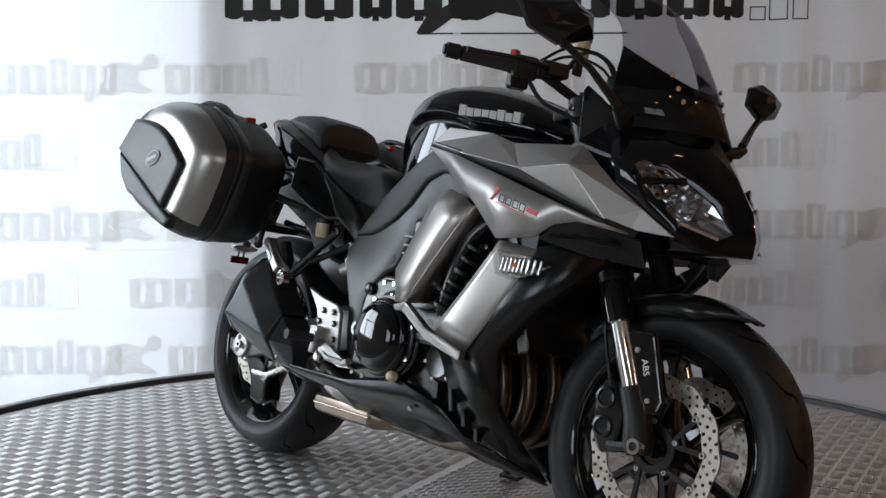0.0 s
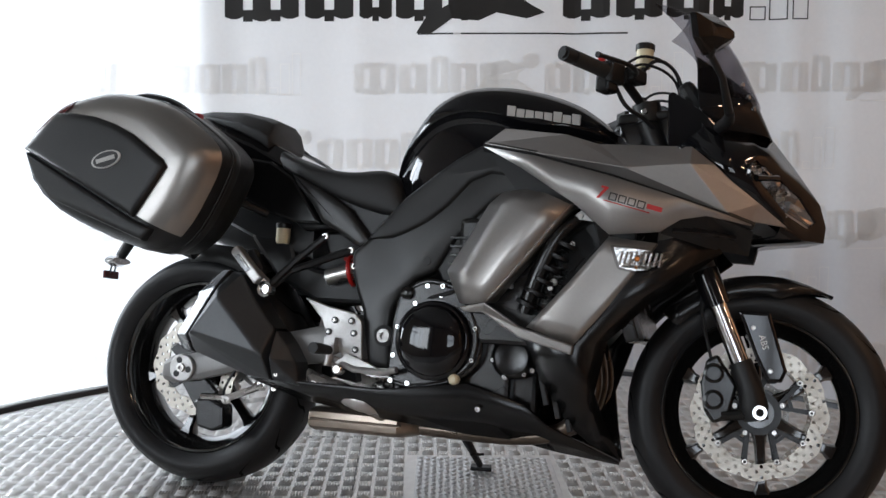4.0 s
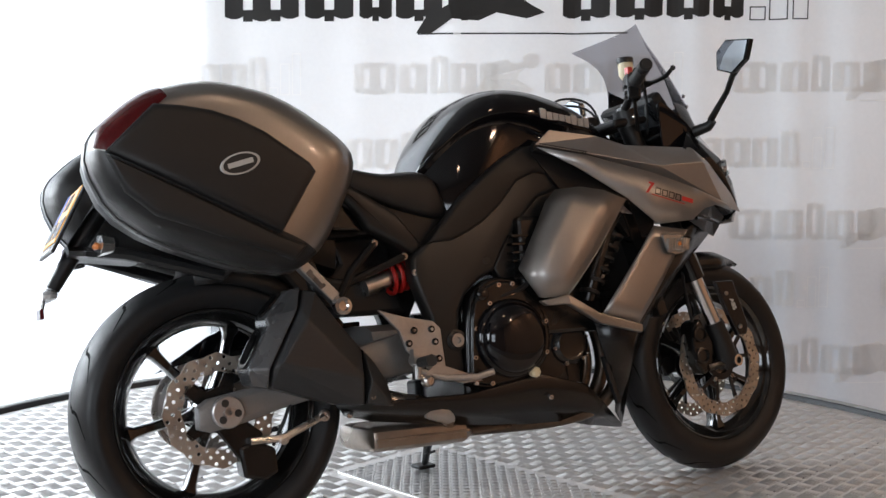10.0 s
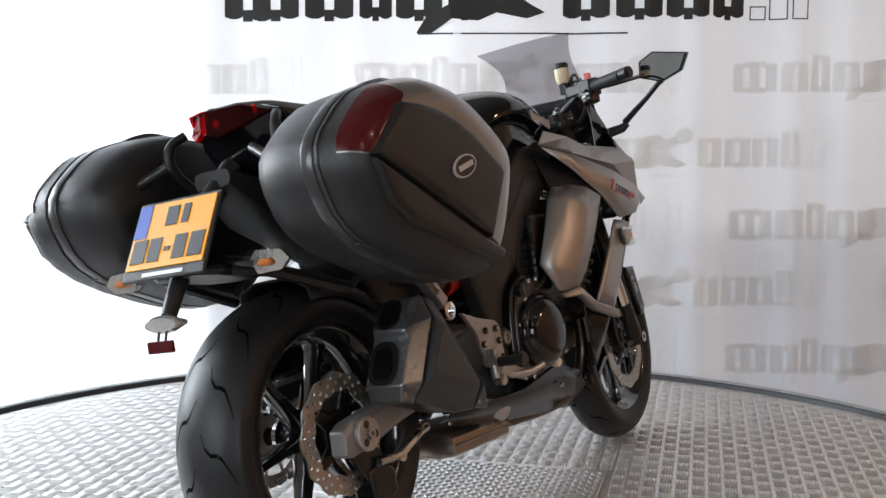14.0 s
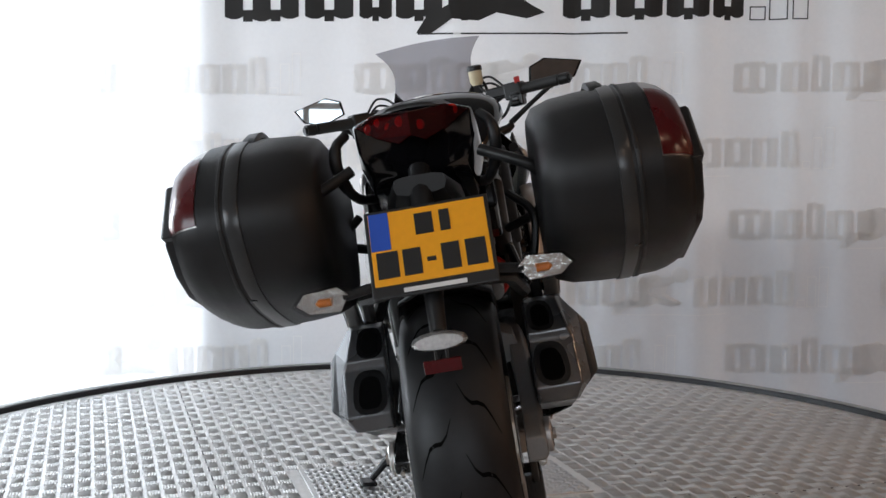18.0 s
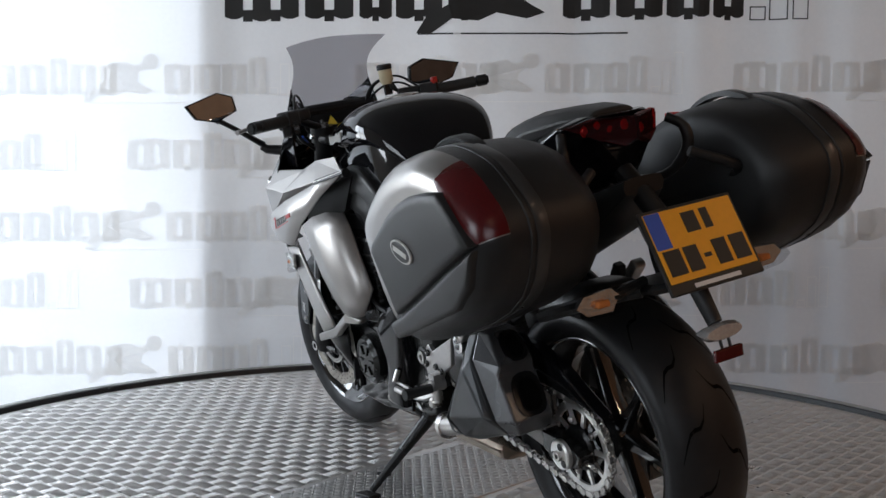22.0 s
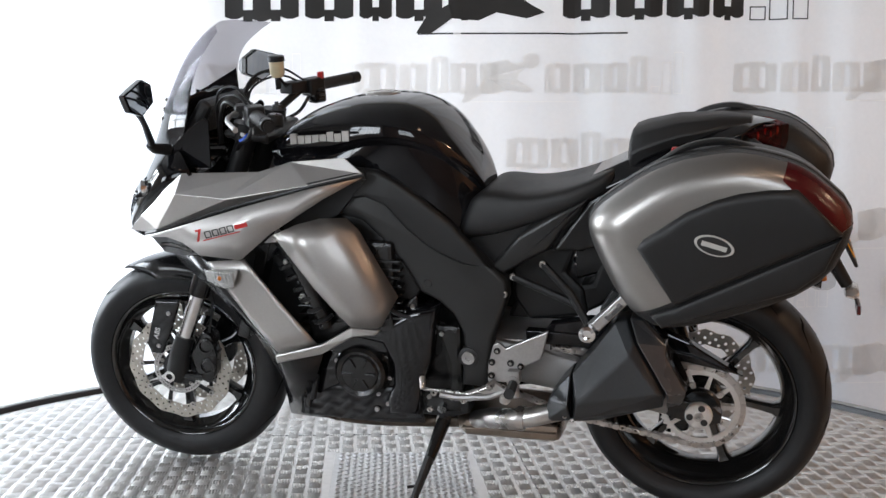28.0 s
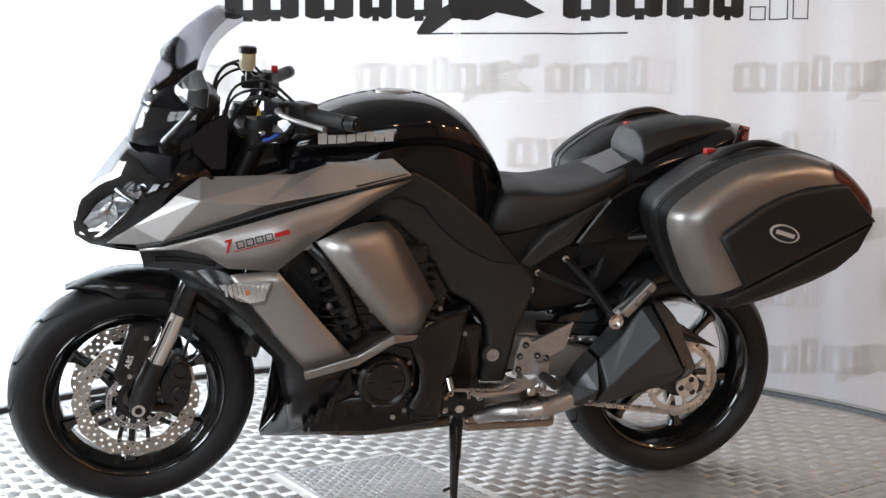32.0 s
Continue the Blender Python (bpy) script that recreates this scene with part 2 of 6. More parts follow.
def tube(points, radius, seg=8):
    """A round bar along a line of points; radius may be one number or one for each point."""
    pts = [Vector(p) for p in points]
    rad = radius if isinstance(radius, (list, tuple)) else [radius] * len(pts)
    rings = []
    side = None
    for i, p in enumerate(pts):
        d = (pts[min(i + 1, len(pts) - 1)] - pts[max(i - 1, 0)]).normalized()
        if side is None:
            side = d.orthogonal().normalized()
        side = (side - d * side.dot(d)).normalized()
        up = d.cross(side)
        rings.append([tuple(p + (side * math.cos(a) + up * math.sin(a)) * rad[i]) for a in (2 * math.pi * k / seg for k in range(seg))])
    return loft(rings)


def curve_pts(points, n=6):
    """Catmull-Rom points through a short list."""
    p = [Vector(q) for q in points]
    p = [p[0] * 2 - p[1]] + p + [p[-1] * 2 - p[-2]]
    out = []
    for i in range(1, len(p) - 2):
        for k in range(n):
            t = k / n
            out.append(0.5 * (2 * p[i] + (p[i + 1] - p[i - 1]) * t + (2 * p[i - 1] - 5 * p[i] + 4 * p[i + 1] - p[i + 2]) * t * t
                              + (3 * p[i] - p[i - 1] - 3 * p[i + 1] + p[i + 2]) * t ** 3))
    out.append(p[-2])
    return out


def join(*datas):
    v, f = [], []
    for dv, df in datas:
        o = len(v)
        v += list(dv)
        f += [[i + o for i in face] for face in df]
    return v, f


def moved(data, m):
    v, f = data
    return [tuple(m @ Vector(p)) for p in v], f


def disc_y(x, y0, y1, z, r, seg=16, edge=0.0):
    """A short round bar along y, its rim rounded by edge."""
    s = 1 if y1 > y0 else -1
    e = edge or abs(y1 - y0) * 0.2
    return lathe([(r, y0), (r, y1 - s * e), (r - e, y1), (0.0, y1)], seg, (x, 0, z))


def word(text, size, depth):
    """Flat raised letters in the x, z plane from the built-in font, facing -y."""
    cu = bpy.data.curves.new("letters", "FONT")
    cu.body, cu.size, cu.extrude = text, size, depth / 2
    cu.resolution_u = 3
    ob = bpy.data.objects.new("letters", cu)
    me = bpy.data.meshes.new_from_object(ob)
    out = [(q.co.x, -q.co.z, q.co.y) for q in me.vertices], [list(p.vertices) for p in me.polygons]
    bpy.data.objects.remove(ob)
    bpy.data.meshes.remove(me)
    bpy.data.curves.remove(cu)
    return out


def cut_half(data, co, no, shift=0.0):
    """The part of a mesh on the side of a plane to which its normal points; shift moves it out along its own normals."""
    me = bpy.data.meshes.new("cut")
    me.from_pydata([tuple(p) for p in data[0]], [], data[1])
    bm = bmesh.new()
    bm.from_mesh(me)
    bmesh.ops.remove_doubles(bm, verts=bm.verts, dist=2e-5)
    bmesh.ops.recalc_face_normals(bm, faces=bm.faces)
    bmesh.ops.bisect_plane(bm, geom=bm.verts[:] + bm.edges[:] + bm.faces[:], plane_co=co, plane_no=no, clear_inner=True, dist=1e-6)
    bm.normal_update()
    bm.verts.index_update()
    out = [tuple(q.co + q.normal * shift) for q in bm.verts], [[q.index for q in f.verts] for f in bm.faces]
    bm.free()
    bpy.data.meshes.remove(me)
    return out


def superellipse(cx, cz, a, b, n, p=2.6, x=0.0):
    """Ring in the y, z plane."""
    out = []
    for k in range(n):
        t = 2 * math.pi * k / n
        c, s = math.cos(t), math.sin(t)
        out.append((x, cx + a * math.copysign(abs(c) ** (2 / p), c), cz + b * math.copysign(abs(s) ** (2 / p), s)))
    return out


# ---------- room ----------
def slab(name, x0, x1, y0, y1, z0, z1, material, label, category):
    ob = mesh_ob(name, *box(x0, x1, y0, y1, z0, z1))
    finish(ob, material)
    return tagged(ob, label, category, kind="structure")


slab("floor", -4.2, 4.6, -6.2, 2.4, -0.48, -0.30, FLOOR, "grey coated concrete showroom floor", "floor")
slab("ceiling", -4.2, 4.6, -6.2, 2.4, 3.2, 3.3, CEIL, "dark brown-grey showroom ceiling", "ceiling")
slab("wall_east", 4.4, 4.6, -6.0, 2.2, -0.30, 3.2, EAST_WALL, "orange-brown showroom side wall", "wall")


def wall_with_opening(name, axis, at0, at1, a0, a1, o0, o1, z0, z1, label, material=WALL):
    """A wall from a0 to a1 with one opening o0..o1, z0..z1."""
    pieces = [(a0, o0, -0.30, 3.2), (o1, a1, -0.30, 3.2), (o0, o1, -0.30, z0), (o0, o1, z1, 3.2)]
    data = join(*[box(p, q, at0, at1, u, w) if axis == "y" else box(at0, at1, p, q, u, w) for p, q, u, w in pieces])
    return tagged(finish(mesh_ob(name, *data), material), label, "wall", kind="structure")


wall_with_opening("wall_north", "y", 1.86, 2.2, -4.0, 4.4, -3.26, 3.42, -0.27, 3.05, "pale plaster wall behind the banner with a window")
wall_with_opening("wall_west", "x", -4.2, -3.9, -1.8, 1.86, 0.12, 1.78, 0.5, 2.4, "pale plaster side wall with a wide window")
wall_with_opening("wall_west_south", "x", -4.2, -3.9, -6.0, -1.8, -4.75, -2.45, 0.65, 2.35, "pale plaster side wall with a garden window")

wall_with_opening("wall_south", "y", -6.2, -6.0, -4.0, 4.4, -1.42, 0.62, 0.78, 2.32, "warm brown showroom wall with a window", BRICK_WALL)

# unseen fin added so that the left backlight ends in a sharp edge
fin = mesh_ob("backlight_fin", *box(-1.054, -1.044, 1.835, 2.19, -0.27, 3.05))
tagged(finish(fin, WALL), "thin unseen fin that parts the light behind the banner", "window frame", kind="structure")


def window_bars(name, label, bars):
    holder = new(name)
    tagged(holder, label, "window", kind="structure")
    for bx in bars:
        part("window_bar", *box(*bx), WALL, holder, bevel=0.006)
    return holder


window_bars("window_1", "wide side window with pale glazing bars", [(-3.90, -3.84, y - 0.035, y + 0.035, 0.5, 2.4) for y in (0.16, 0.95, 1.74)] + [(-3.895, -3.845, 0.12, 1.78, z - 0.03, z + 0.03) for z in (0.54, 1.25, 2.36)])
window_bars("window_3", "garden window with pale glazing bars", [(-3.90, -3.84, y - 0.03, y + 0.03, 0.65, 2.35) for y in (-4.72, -3.97, -3.23, -2.48)] + [(-3.895, -3.845, -4.75, -2.45, z - 0.03, z + 0.03) for z in (0.68, 1.75, 2.32)])
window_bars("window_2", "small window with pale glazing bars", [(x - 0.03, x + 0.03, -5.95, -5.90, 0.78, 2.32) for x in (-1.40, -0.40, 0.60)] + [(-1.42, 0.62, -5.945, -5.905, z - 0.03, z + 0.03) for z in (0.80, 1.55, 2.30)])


# ---------- banner ----------
BY = 1.80
K, TILT = 0.00234, 0.000027


def fold(x, z):
    g = 0.004 + 0.017 * max(0.0, min(1.0, (x + 0.6) / 1.8))
    return g * (math.sin(x * 8.3 + 0.5 * math.sin(z * 1.3)) + 0.6 * math.sin(x * 17.9 + 1.1 + 0.35 * z) + 0.35 * math.sin(x * 31.0 + 0.6 * z))


def banner_xz(u, w):
    """From the print's layout (u right, w down from the upper left) to metres."""
    return (u - 784) * 0.002377 - 0.031, 1.448 - (w - 38) * K + (u - 784) * TILT


def fabric_piece(outline, lift, n=1):
    """A thin printed shape on the cloth, cut in strips so that it follows the folds."""
    v = [(x, BY - fold(x, z) - lift, z) for x, z in outline]
    return v, [list(range(len(v)))]


def strip(u0, u1, w0, w1, lift, taper=0.0, steps=4, cut=0.0):
    top, bot = [], []
    for k in range(steps + 1):
        t = k / steps
        edge = cut * (abs(2 * t - 1) ** 6)
        x, z1 = banner_xz(u0 + (u1 - u0) * t, w0 + edge)
        _, z0 = banner_xz(u0 + (u1 - u0) * t, w1 - edge)
        top.append((x, BY - fold(x, z1) - lift, z1)), bot.append((x, BY - fold(x, z0) - lift, z0))
    v = top + bot
    return v, [[k, k + 1, steps + 2 + k, steps + 1 + k] for k in range(steps)]


def slotted(u0, u1, w0, w1, slots, cut):
    """A printed block with clipped corners and upright slots, as one sheet of strips that follows the folds."""
    wide, high = u1 - u0, w1 - w0
    cells, slot = [], wide * (0.20 if slots == 1 else 0.13)
    bar = (wide - slots * slot) / (slots + 1)
    at = u0
    for k in range(slots + 1):
        cells.append(strip(at, at + bar, w0 + (cut if k in (0, slots) else 0) * 0.5, w1 - (cut if k in (0, slots) else 0) * 0.5, 0.004, steps=3, cut=cut * 0.5))
        at += bar
        if k < slots:
            cells.append(strip(at, at + slot, w0, w0 + high * 0.20, 0.004, steps=1))
            cells.append(strip(at, at + slot, w1 - high * 0.20, w1, 0.004, steps=1))
            at += slot
    return join(*cells)


def banner():
    nx, nz = 160, 24
    x0, x1, z0, z1 = -3.6, 3.4, -0.29, 2.9
    v = []
    for j in range(nz + 1):
        for i in range(nx + 1):
            x, z = x0 + (x1 - x0) * i / nx, z0 + (z1 - z0) * j / nz
            v.append((x, BY - fold(x, z), z))
    f = [[j * (nx + 1) + i, j * (nx + 1) + i + 1, (j + 1) * (nx + 1) + i + 1, (j + 1) * (nx + 1) + i] for j in range(nz) for i in range(nx)]
    cloth_ob = finish(mesh_ob("banner", v, f), FABRIC, 180)
    tagged(cloth_ob, "white fabric backdrop banner with rows of grey print", "banner")
    part("rail", *tube([(x0, BY, z1), (x1, BY, z1)], 0.02), ALU, cloth_ob)
    # word mark: block widths and whether the block rises above the others
    marks = [(0, 74, 0), (80, 128, 0), (134, 166, 2), (170, 216, 0), (222, 254, 0)]
    marks2 = [(336, 382, 0), (388, 434, 0), (438, 480, 0), (484, 516, 2)]
    outl = [(522, 538, 1), (541, 558, 3), (562, 578, 4)]

    def logo(u, w, s, material, parent_name):
        for a, b, up in marks + marks2:
            h = {0: 58, 2: 70}[up]
            slots = 2 if b - a > 60 else 1
            part("print_block", *slotted(u + a * s, u + b * s, w + (74 - h) * s, w + 74 * s, slots, 5 * s), material, cloth_ob)
        for a, b, up in outl:
            h = {1: 14, 3: 56, 4: 74}[up]
            t = 1.6 * s if s < 1.5 else 1.2 * s
            ring = [strip(u + a * s, u + b * s, w + (74 - h) * s, w + (74 - h) * s + t, 0.004, steps=1), strip(u + a * s, u + b * s, w + 74 * s - t, w + 74 * s, 0.004, steps=1),
                    strip(u + a * s, u + a * s + t, w + (74 - h) * s + t, w + 74 * s - t, 0.004, steps=1), strip(u + b * s - t, u + b * s, w + (74 - h) * s + t, w + 74 * s - t, 0.004, steps=1)]
            part("print_outline", *join(*ring), material, cloth_ob)
        # plain emblem between the two halves
        emblem = [(190, 86), (200, 70), (222, 58), (232, 44), (228, 30), (244, 16), (268, 12), (282, 20), (296, 16), (306, 26), (292, 34), (288, 48), (304, 58), (318, 66), (300, 72), (270, 66), (252, 74), (226, 72), (206, 86)]
        part("print_emblem", *fabric_piece([banner_xz(u + a * s, w + b * s) for a, b in emblem], 0.006), material, cloth_ob)
        ball = [(312 + 15 * math.cos(k * math.pi / 8), 14 + 15 * math.sin(k * math.pi / 8)) for k in range(16)]
        part("print_dot", *fabric_piece([banner_xz(u + a * s, w + b * s) for a, b in ball], 0.005), material, cloth_ob)
        part("print_line", *strip(u + 192 * s, u + 400 * s, w + 86 * s, w + 87.6 * s, 0.005, steps=8), material, cloth_ob)

    for row, w in enumerate((97, 231, 361, 482, 606)):
        start = -42 if row % 2 == 0 else -442
        for k in range(4):
            logo(start + 670 * k, w, 1.0, PRINT_LIGHT, "small")
    logo(402, -90, 1.765, PRINT_DARK, "large")
    return cloth_ob


banner()


# ---------- turntable ----------
RT = 1.73
UPRIGHT = pose(0, 0, 0, 90)   # turns lathed shapes from the y axis to the z axis
table = new("turntable")
tagged(table, "round turntable covered with aluminium checker plate", "turntable")
part("deck", *lathe([(0, -0.005), (RT, -0.005), (RT + 0.004, -0.02), (RT + 0.004, -0.05), (0, -0.05)], 128), PLATE, table, "bright aluminium checker plate", 30, at=UPRIGHT)
part("skirt", *lathe([(RT - 0.03, -0.05), (RT + 0.006, -0.05), (RT + 0.006, -0.29), (RT - 0.03, -0.29)], 96, closed=True), EDGE, table, "black turntable skirt", at=UPRIGHT)
# still ring on the floor around the turning disc
ring = finish(mesh_ob("turntable_surround", *lathe([(RT + 0.024, -0.30), (RT + 0.024, 0.012), (RT + 0.030, 0.016), (RT + 0.040, 0.016), (RT + 0.042, -0.30)], 160, closed=True)), GALV, 40)
ring.matrix_basis = UPRIGHT
tagged(ring, "thin galvanised metal ring around the turntable", "trim", kind="structure")
lip = finish(mesh_ob("turntable_lip", *lathe([(RT + 0.009, -0.30), (RT + 0.009, 0.006), (RT + 0.013, 0.011), (RT + 0.020, 0.011), (RT + 0.022, -0.30)], 160, closed=True)), EDGE, 40)
lip.matrix_basis = UPRIGHT
tagged(lip, "black rubber lip round the turning disc", "trim", kind="structure")
GRID_A = radians(17.0)


def bar_mesh(name, items, material, parent, label):
    """Many little raised bars: items are (x, y, angle, half length, half width, height)."""
    it = np.array(items)
    c, s = np.cos(it[:, 2]), np.sin(it[:, 2])
    corners = []
    for (a, b, top) in ((-1, -1, 0), (1, -1, 0), (1, 1, 0), (-1, 1, 0), (-1, -1, 1), (1, -1, 1), (1, 1, 1), (-1, 1, 1)):
        k, kw = (0.78, 0.35) if top else (1, 1)
        lx, ly = a * it[:, 3] * k, b * it[:, 4] * kw
        corners.append(np.stack([it[:, 0] + c * lx - s * ly, it[:, 1] + s * lx + c * ly, -0.005 + top * it[:, 5]], 1))
    v = np.stack(corners, 1).reshape(-1, 3)
    quad = np.array([[4, 5, 6, 7], [0, 1, 5, 4], [1, 2, 6, 5], [2, 3, 7, 6], [3, 0, 4, 7]])
    f = (np.arange(len(it))[:, None, None] * 8 + quad[None]).reshape(-1, 4)
    me = bpy.data.meshes.new(name)
    me.vertices.add(len(v)), me.loops.add(f.size), me.polygons.add(len(f))
    me.vertices.foreach_set("co", v.ravel())
    me.loops.foreach_set("vertex_index", f.ravel())
    me.polygons.foreach_set("loop_start", np.arange(0, f.size, 4))
    me.update(calc_edges=True)
    me.validate()
    ob = new(name, me)
    me.materials.append(material)
    ob.parent = parent
    return tagged(ob, label, kind="stuff")


# the finer plate let into the middle: half sizes along its own axes
IN_U, IN_V, IN_A = (-0.085, 0.31), (-0.39, 0.345), radians(15.5)


def in_inner(x, y, grow=0.0):
    u, w = x * math.cos(IN_A) + y * math.sin(IN_A), -x * math.sin(IN_A) + y * math.cos(IN_A)
    return IN_U[0] - grow < u < IN_U[1] + grow and IN_V[0] - grow < w < IN_V[1] + grow


def deck_bars():
    items, pitch = [], 0.0437
    n = int(RT / pitch) + 2
    for i in range(-n, n + 1):
        for j in range(-n, n + 1):
            a, b = i * pitch, j * pitch
            x, y = a * math.cos(GRID_A) - b * math.sin(GRID_A), a * math.sin(GRID_A) + b * math.cos(GRID_A)
            if x * x + y * y > (RT - 0.03) ** 2 or in_inner(x, y, 0.015):
                continue
            ang = GRID_A + (math.pi / 2 if (i + j) % 2 else 0.0)
            for k in range(5):
                o = (k - 2) * 0.0078
                items.append((x - math.sin(ang) * o, y + math.cos(ang) * o, ang, 0.0175, 0.0026, 0.0034))
    bar_mesh("plate_bar", items, PLATE, table, "raised bars of the checker plate")
    items, pitch = [], 0.019
    for i in range(40):
        for j in range(40):
            u, w = IN_U[0] + 0.012 + i * pitch, IN_V[0] + 0.012 + j * pitch
            if u > IN_U[1] - 0.008 or w > IN_V[1] - 0.008:
                continue
            x, y = u * math.cos(IN_A) - w * math.sin(IN_A), u * math.sin(IN_A) + w * math.cos(IN_A)
            items.append((x, y, IN_A + radians(45 if (i + j) % 2 else -45), 0.0105, 0.0028, 0.0062))
    bar_mesh("inlay_bar", items, PLATE_IN, table, "raised bars of the finer plate")


u0, u1, w0, w1 = *IN_U, *IN_V
part("inlay_plate", *box(u0, u1, w0, w1, -0.006, -0.0015), PLATE_IN, table, "finer chequered plate let into the middle", bevel=0.001, at=pose(0, 0, 0, 0, 0, 15.5))
deck_bars()
for a, off in ((GRID_A, -0.62), (GRID_A, 0.58), (GRID_A + math.pi / 2, 0.25)):
    half = math.sqrt(RT * RT - off * off) - 0.02
    part("plate_seam", *box(-half, half, off - 0.0015, off + 0.0015, -0.006, -0.0035), EDGE, table, "dark joint between plates", at=pose(0, 0, 0, 0, 0, math.degrees(a)))


# ---------- motorcycle ----------
def rounded_outline(poly, times=2, k=0.22):
    """Cuts the corners of a closed outline."""
    for _ in range(times):
        poly = [q for (a, b), (c, d) in zip(poly, poly[1:] + poly[:1]) for q in ((a + (c - a) * k, b + (d - b) * k), (c - (c - a) * k, d - (d - b) * k))]
    return poly


# origin on the turntable's axis; the machine stands on its side stand, leaning to its left
BIKE = Matrix.Translation((0.066, -0.135, 0.002)) @ pose(0, 0, 0, 0, 0, -3.3) @ pose(0, 0, 0, -10.25, 0, 0)
HEAD, RAKE = Vector((0.445, 0, 0.93)), Vector((-0.387, 0, 0.922)).normalized()
STEER = BIKE @ Matrix.Translation(HEAD) @ Matrix.Rotation(radians(4.8), 4, RAKE) @ Matrix.Translation(-HEAD)
moto = new("motorcycle")
tagged(moto, "gunmetal and black touring motorcycle with panniers on its side stand", "motorcycle")


def bp(name, data, material, label="", smooth=None, bevel=0.0, sub=0, thick=0.0, steer=False, offset=-1.0):
    return part(name, *data, material, moto, label, smooth, bevel, sub, thick, STEER if steer else BIKE, offset)


def sp(name, data, material, parent, label="", smooth=None, bevel=0.0, sub=0, thick=0.0):
    return part(name, *data, material, parent, label, smooth, bevel, sub, thick)


def bolt(parent, x, y, z, s, r=0.007, material=None, h=0.006):
    """A cap bolt with a socket, its head out along s * y."""
    prof = [(r, y), (r, y + s * h * 0.7), (r * 0.8, y + s * h), (r * 0.45, y + s * h), (r * 0.42, y + s * h * 0.3), (0, y + s * h * 0.3)]
    return sp("bolt", lathe(prof, 12, (x, 0, z)), material or STEEL, parent, "bright bolt", 40)


def holed_disc(cx, y0, cz, r0, r1, rows, n, hole, thick, wave=0.0, waves=10):
    """A brake disc: an annulus with rows of drilled holes and a wavy rim."""
    v, f = [], []

    def point(r, a, y):
        if wave and r > r1 - 1e-6:
            r += wave * math.cos(waves * a)
        if wave and r < r0 + 1e-6:
            r += wave * 0.6 * math.cos(waves * a)
        v.append((cx + r * math.cos(a), y, cz + r * math.sin(a)))
        return len(v) - 1
    dr, da = (r1 - r0) / rows, 2 * math.pi / n
    for k in range(rows):
        for i in range(n):
            a0, ra, rb = (i + 0.5 * k) * da, r0 + k * dr, r0 + (k + 1) * dr
            am, rm = a0 + da / 2, (ra + rb) / 2
            sides = []
            for y in (y0, y0 + thick):
                o = [point(r, a, y) for r, a in ((ra, a0), (ra, am), (ra, a0 + da), (rm, a0 + da), (rb, a0 + da), (rb, am), (rb, a0), (rm, a0))]
                h = []
                for q in range(8):
                    t = math.pi * (-3 / 4 + q / 4)
                    h.append(point(rm + hole * math.sin(t), am + hole * math.cos(t) / rm, y))
                sides.append((o, h))
                f.extend([[o[q], o[(q + 1) % 8], h[(q + 1) % 8], h[q]] for q in range(8)])
            (o1, h1), (o2, h2) = sides
            f.extend([[h1[q], h1[(q + 1) % 8], h2[(q + 1) % 8], h2[q]] for q in range(8)])
            if k == 0:
                f.extend([[o1[q], o1[q + 1], o2[q + 1], o2[q]] for q in (0, 1)])
            if k == rows - 1:
                f.extend([[o1[q], o1[q + 1], o2[q + 1], o2[q]] for q in (4, 5)])
    return v, f


def star_ring(cx, cz, y0, y1, r0, r1, r2, arms, width, skew=0.0):
    """A flat ring from r0 to r1 with arms that reach out to r2, all one piece."""
    n = arms * 6
    prof = []
    for k in range(n):
        out = k % 6 in (1, 2, 3)
        a = 2 * math.pi * (k // 6) / arms + (k % 6 - 2) * width / 2 * (1.0 if out else 1.3)
        prof.append((a + (skew if out else 0.0), r2 if out else r1, 2 * math.pi * (k // 6) / arms + (k % 6 - 2) * 2 * math.pi / arms / 6))
    v = []
    for y in (y0, y1):
        v += [(cx + r0 * math.cos(b), y, cz + r0 * math.sin(b)) for a, r, b in prof] + [(cx + r * math.cos(a), y, cz + r * math.sin(a)) for a, r, b in prof]
    f = []
    for k in range(n):
        j = (k + 1) % n
        f += [[k, j, n + j, n + k], [2 * n + j, 2 * n + k, 3 * n + k, 3 * n + j], [n + k, n + j, 3 * n + j, 3 * n + k], [j, k, 2 * n + k, 2 * n + j]]
    return v, f


def sector(cx, cz, y0, y1, r0, r1, a0, a1, n=6, w0=None, w1=None):
    """A flat arm between two radii; a0..a1 at the inner end, w0..w1 at the outer."""
    w0, w1 = a0 if w0 is None else w0, a1 if w1 is None else w1
    inner = [(cx + r0 * math.cos(a0 + (a1 - a0) * k / n), cz + r0 * math.sin(a0 + (a1 - a0) * k / n)) for k in range(n + 1)]
    outer = [(cx + r1 * math.cos(w1 + (w0 - w1) * k / n), cz + r1 * math.sin(w1 + (w0 - w1) * k / n)) for k in range(n + 1)]
    return prism(inner + outer, y0, y1)


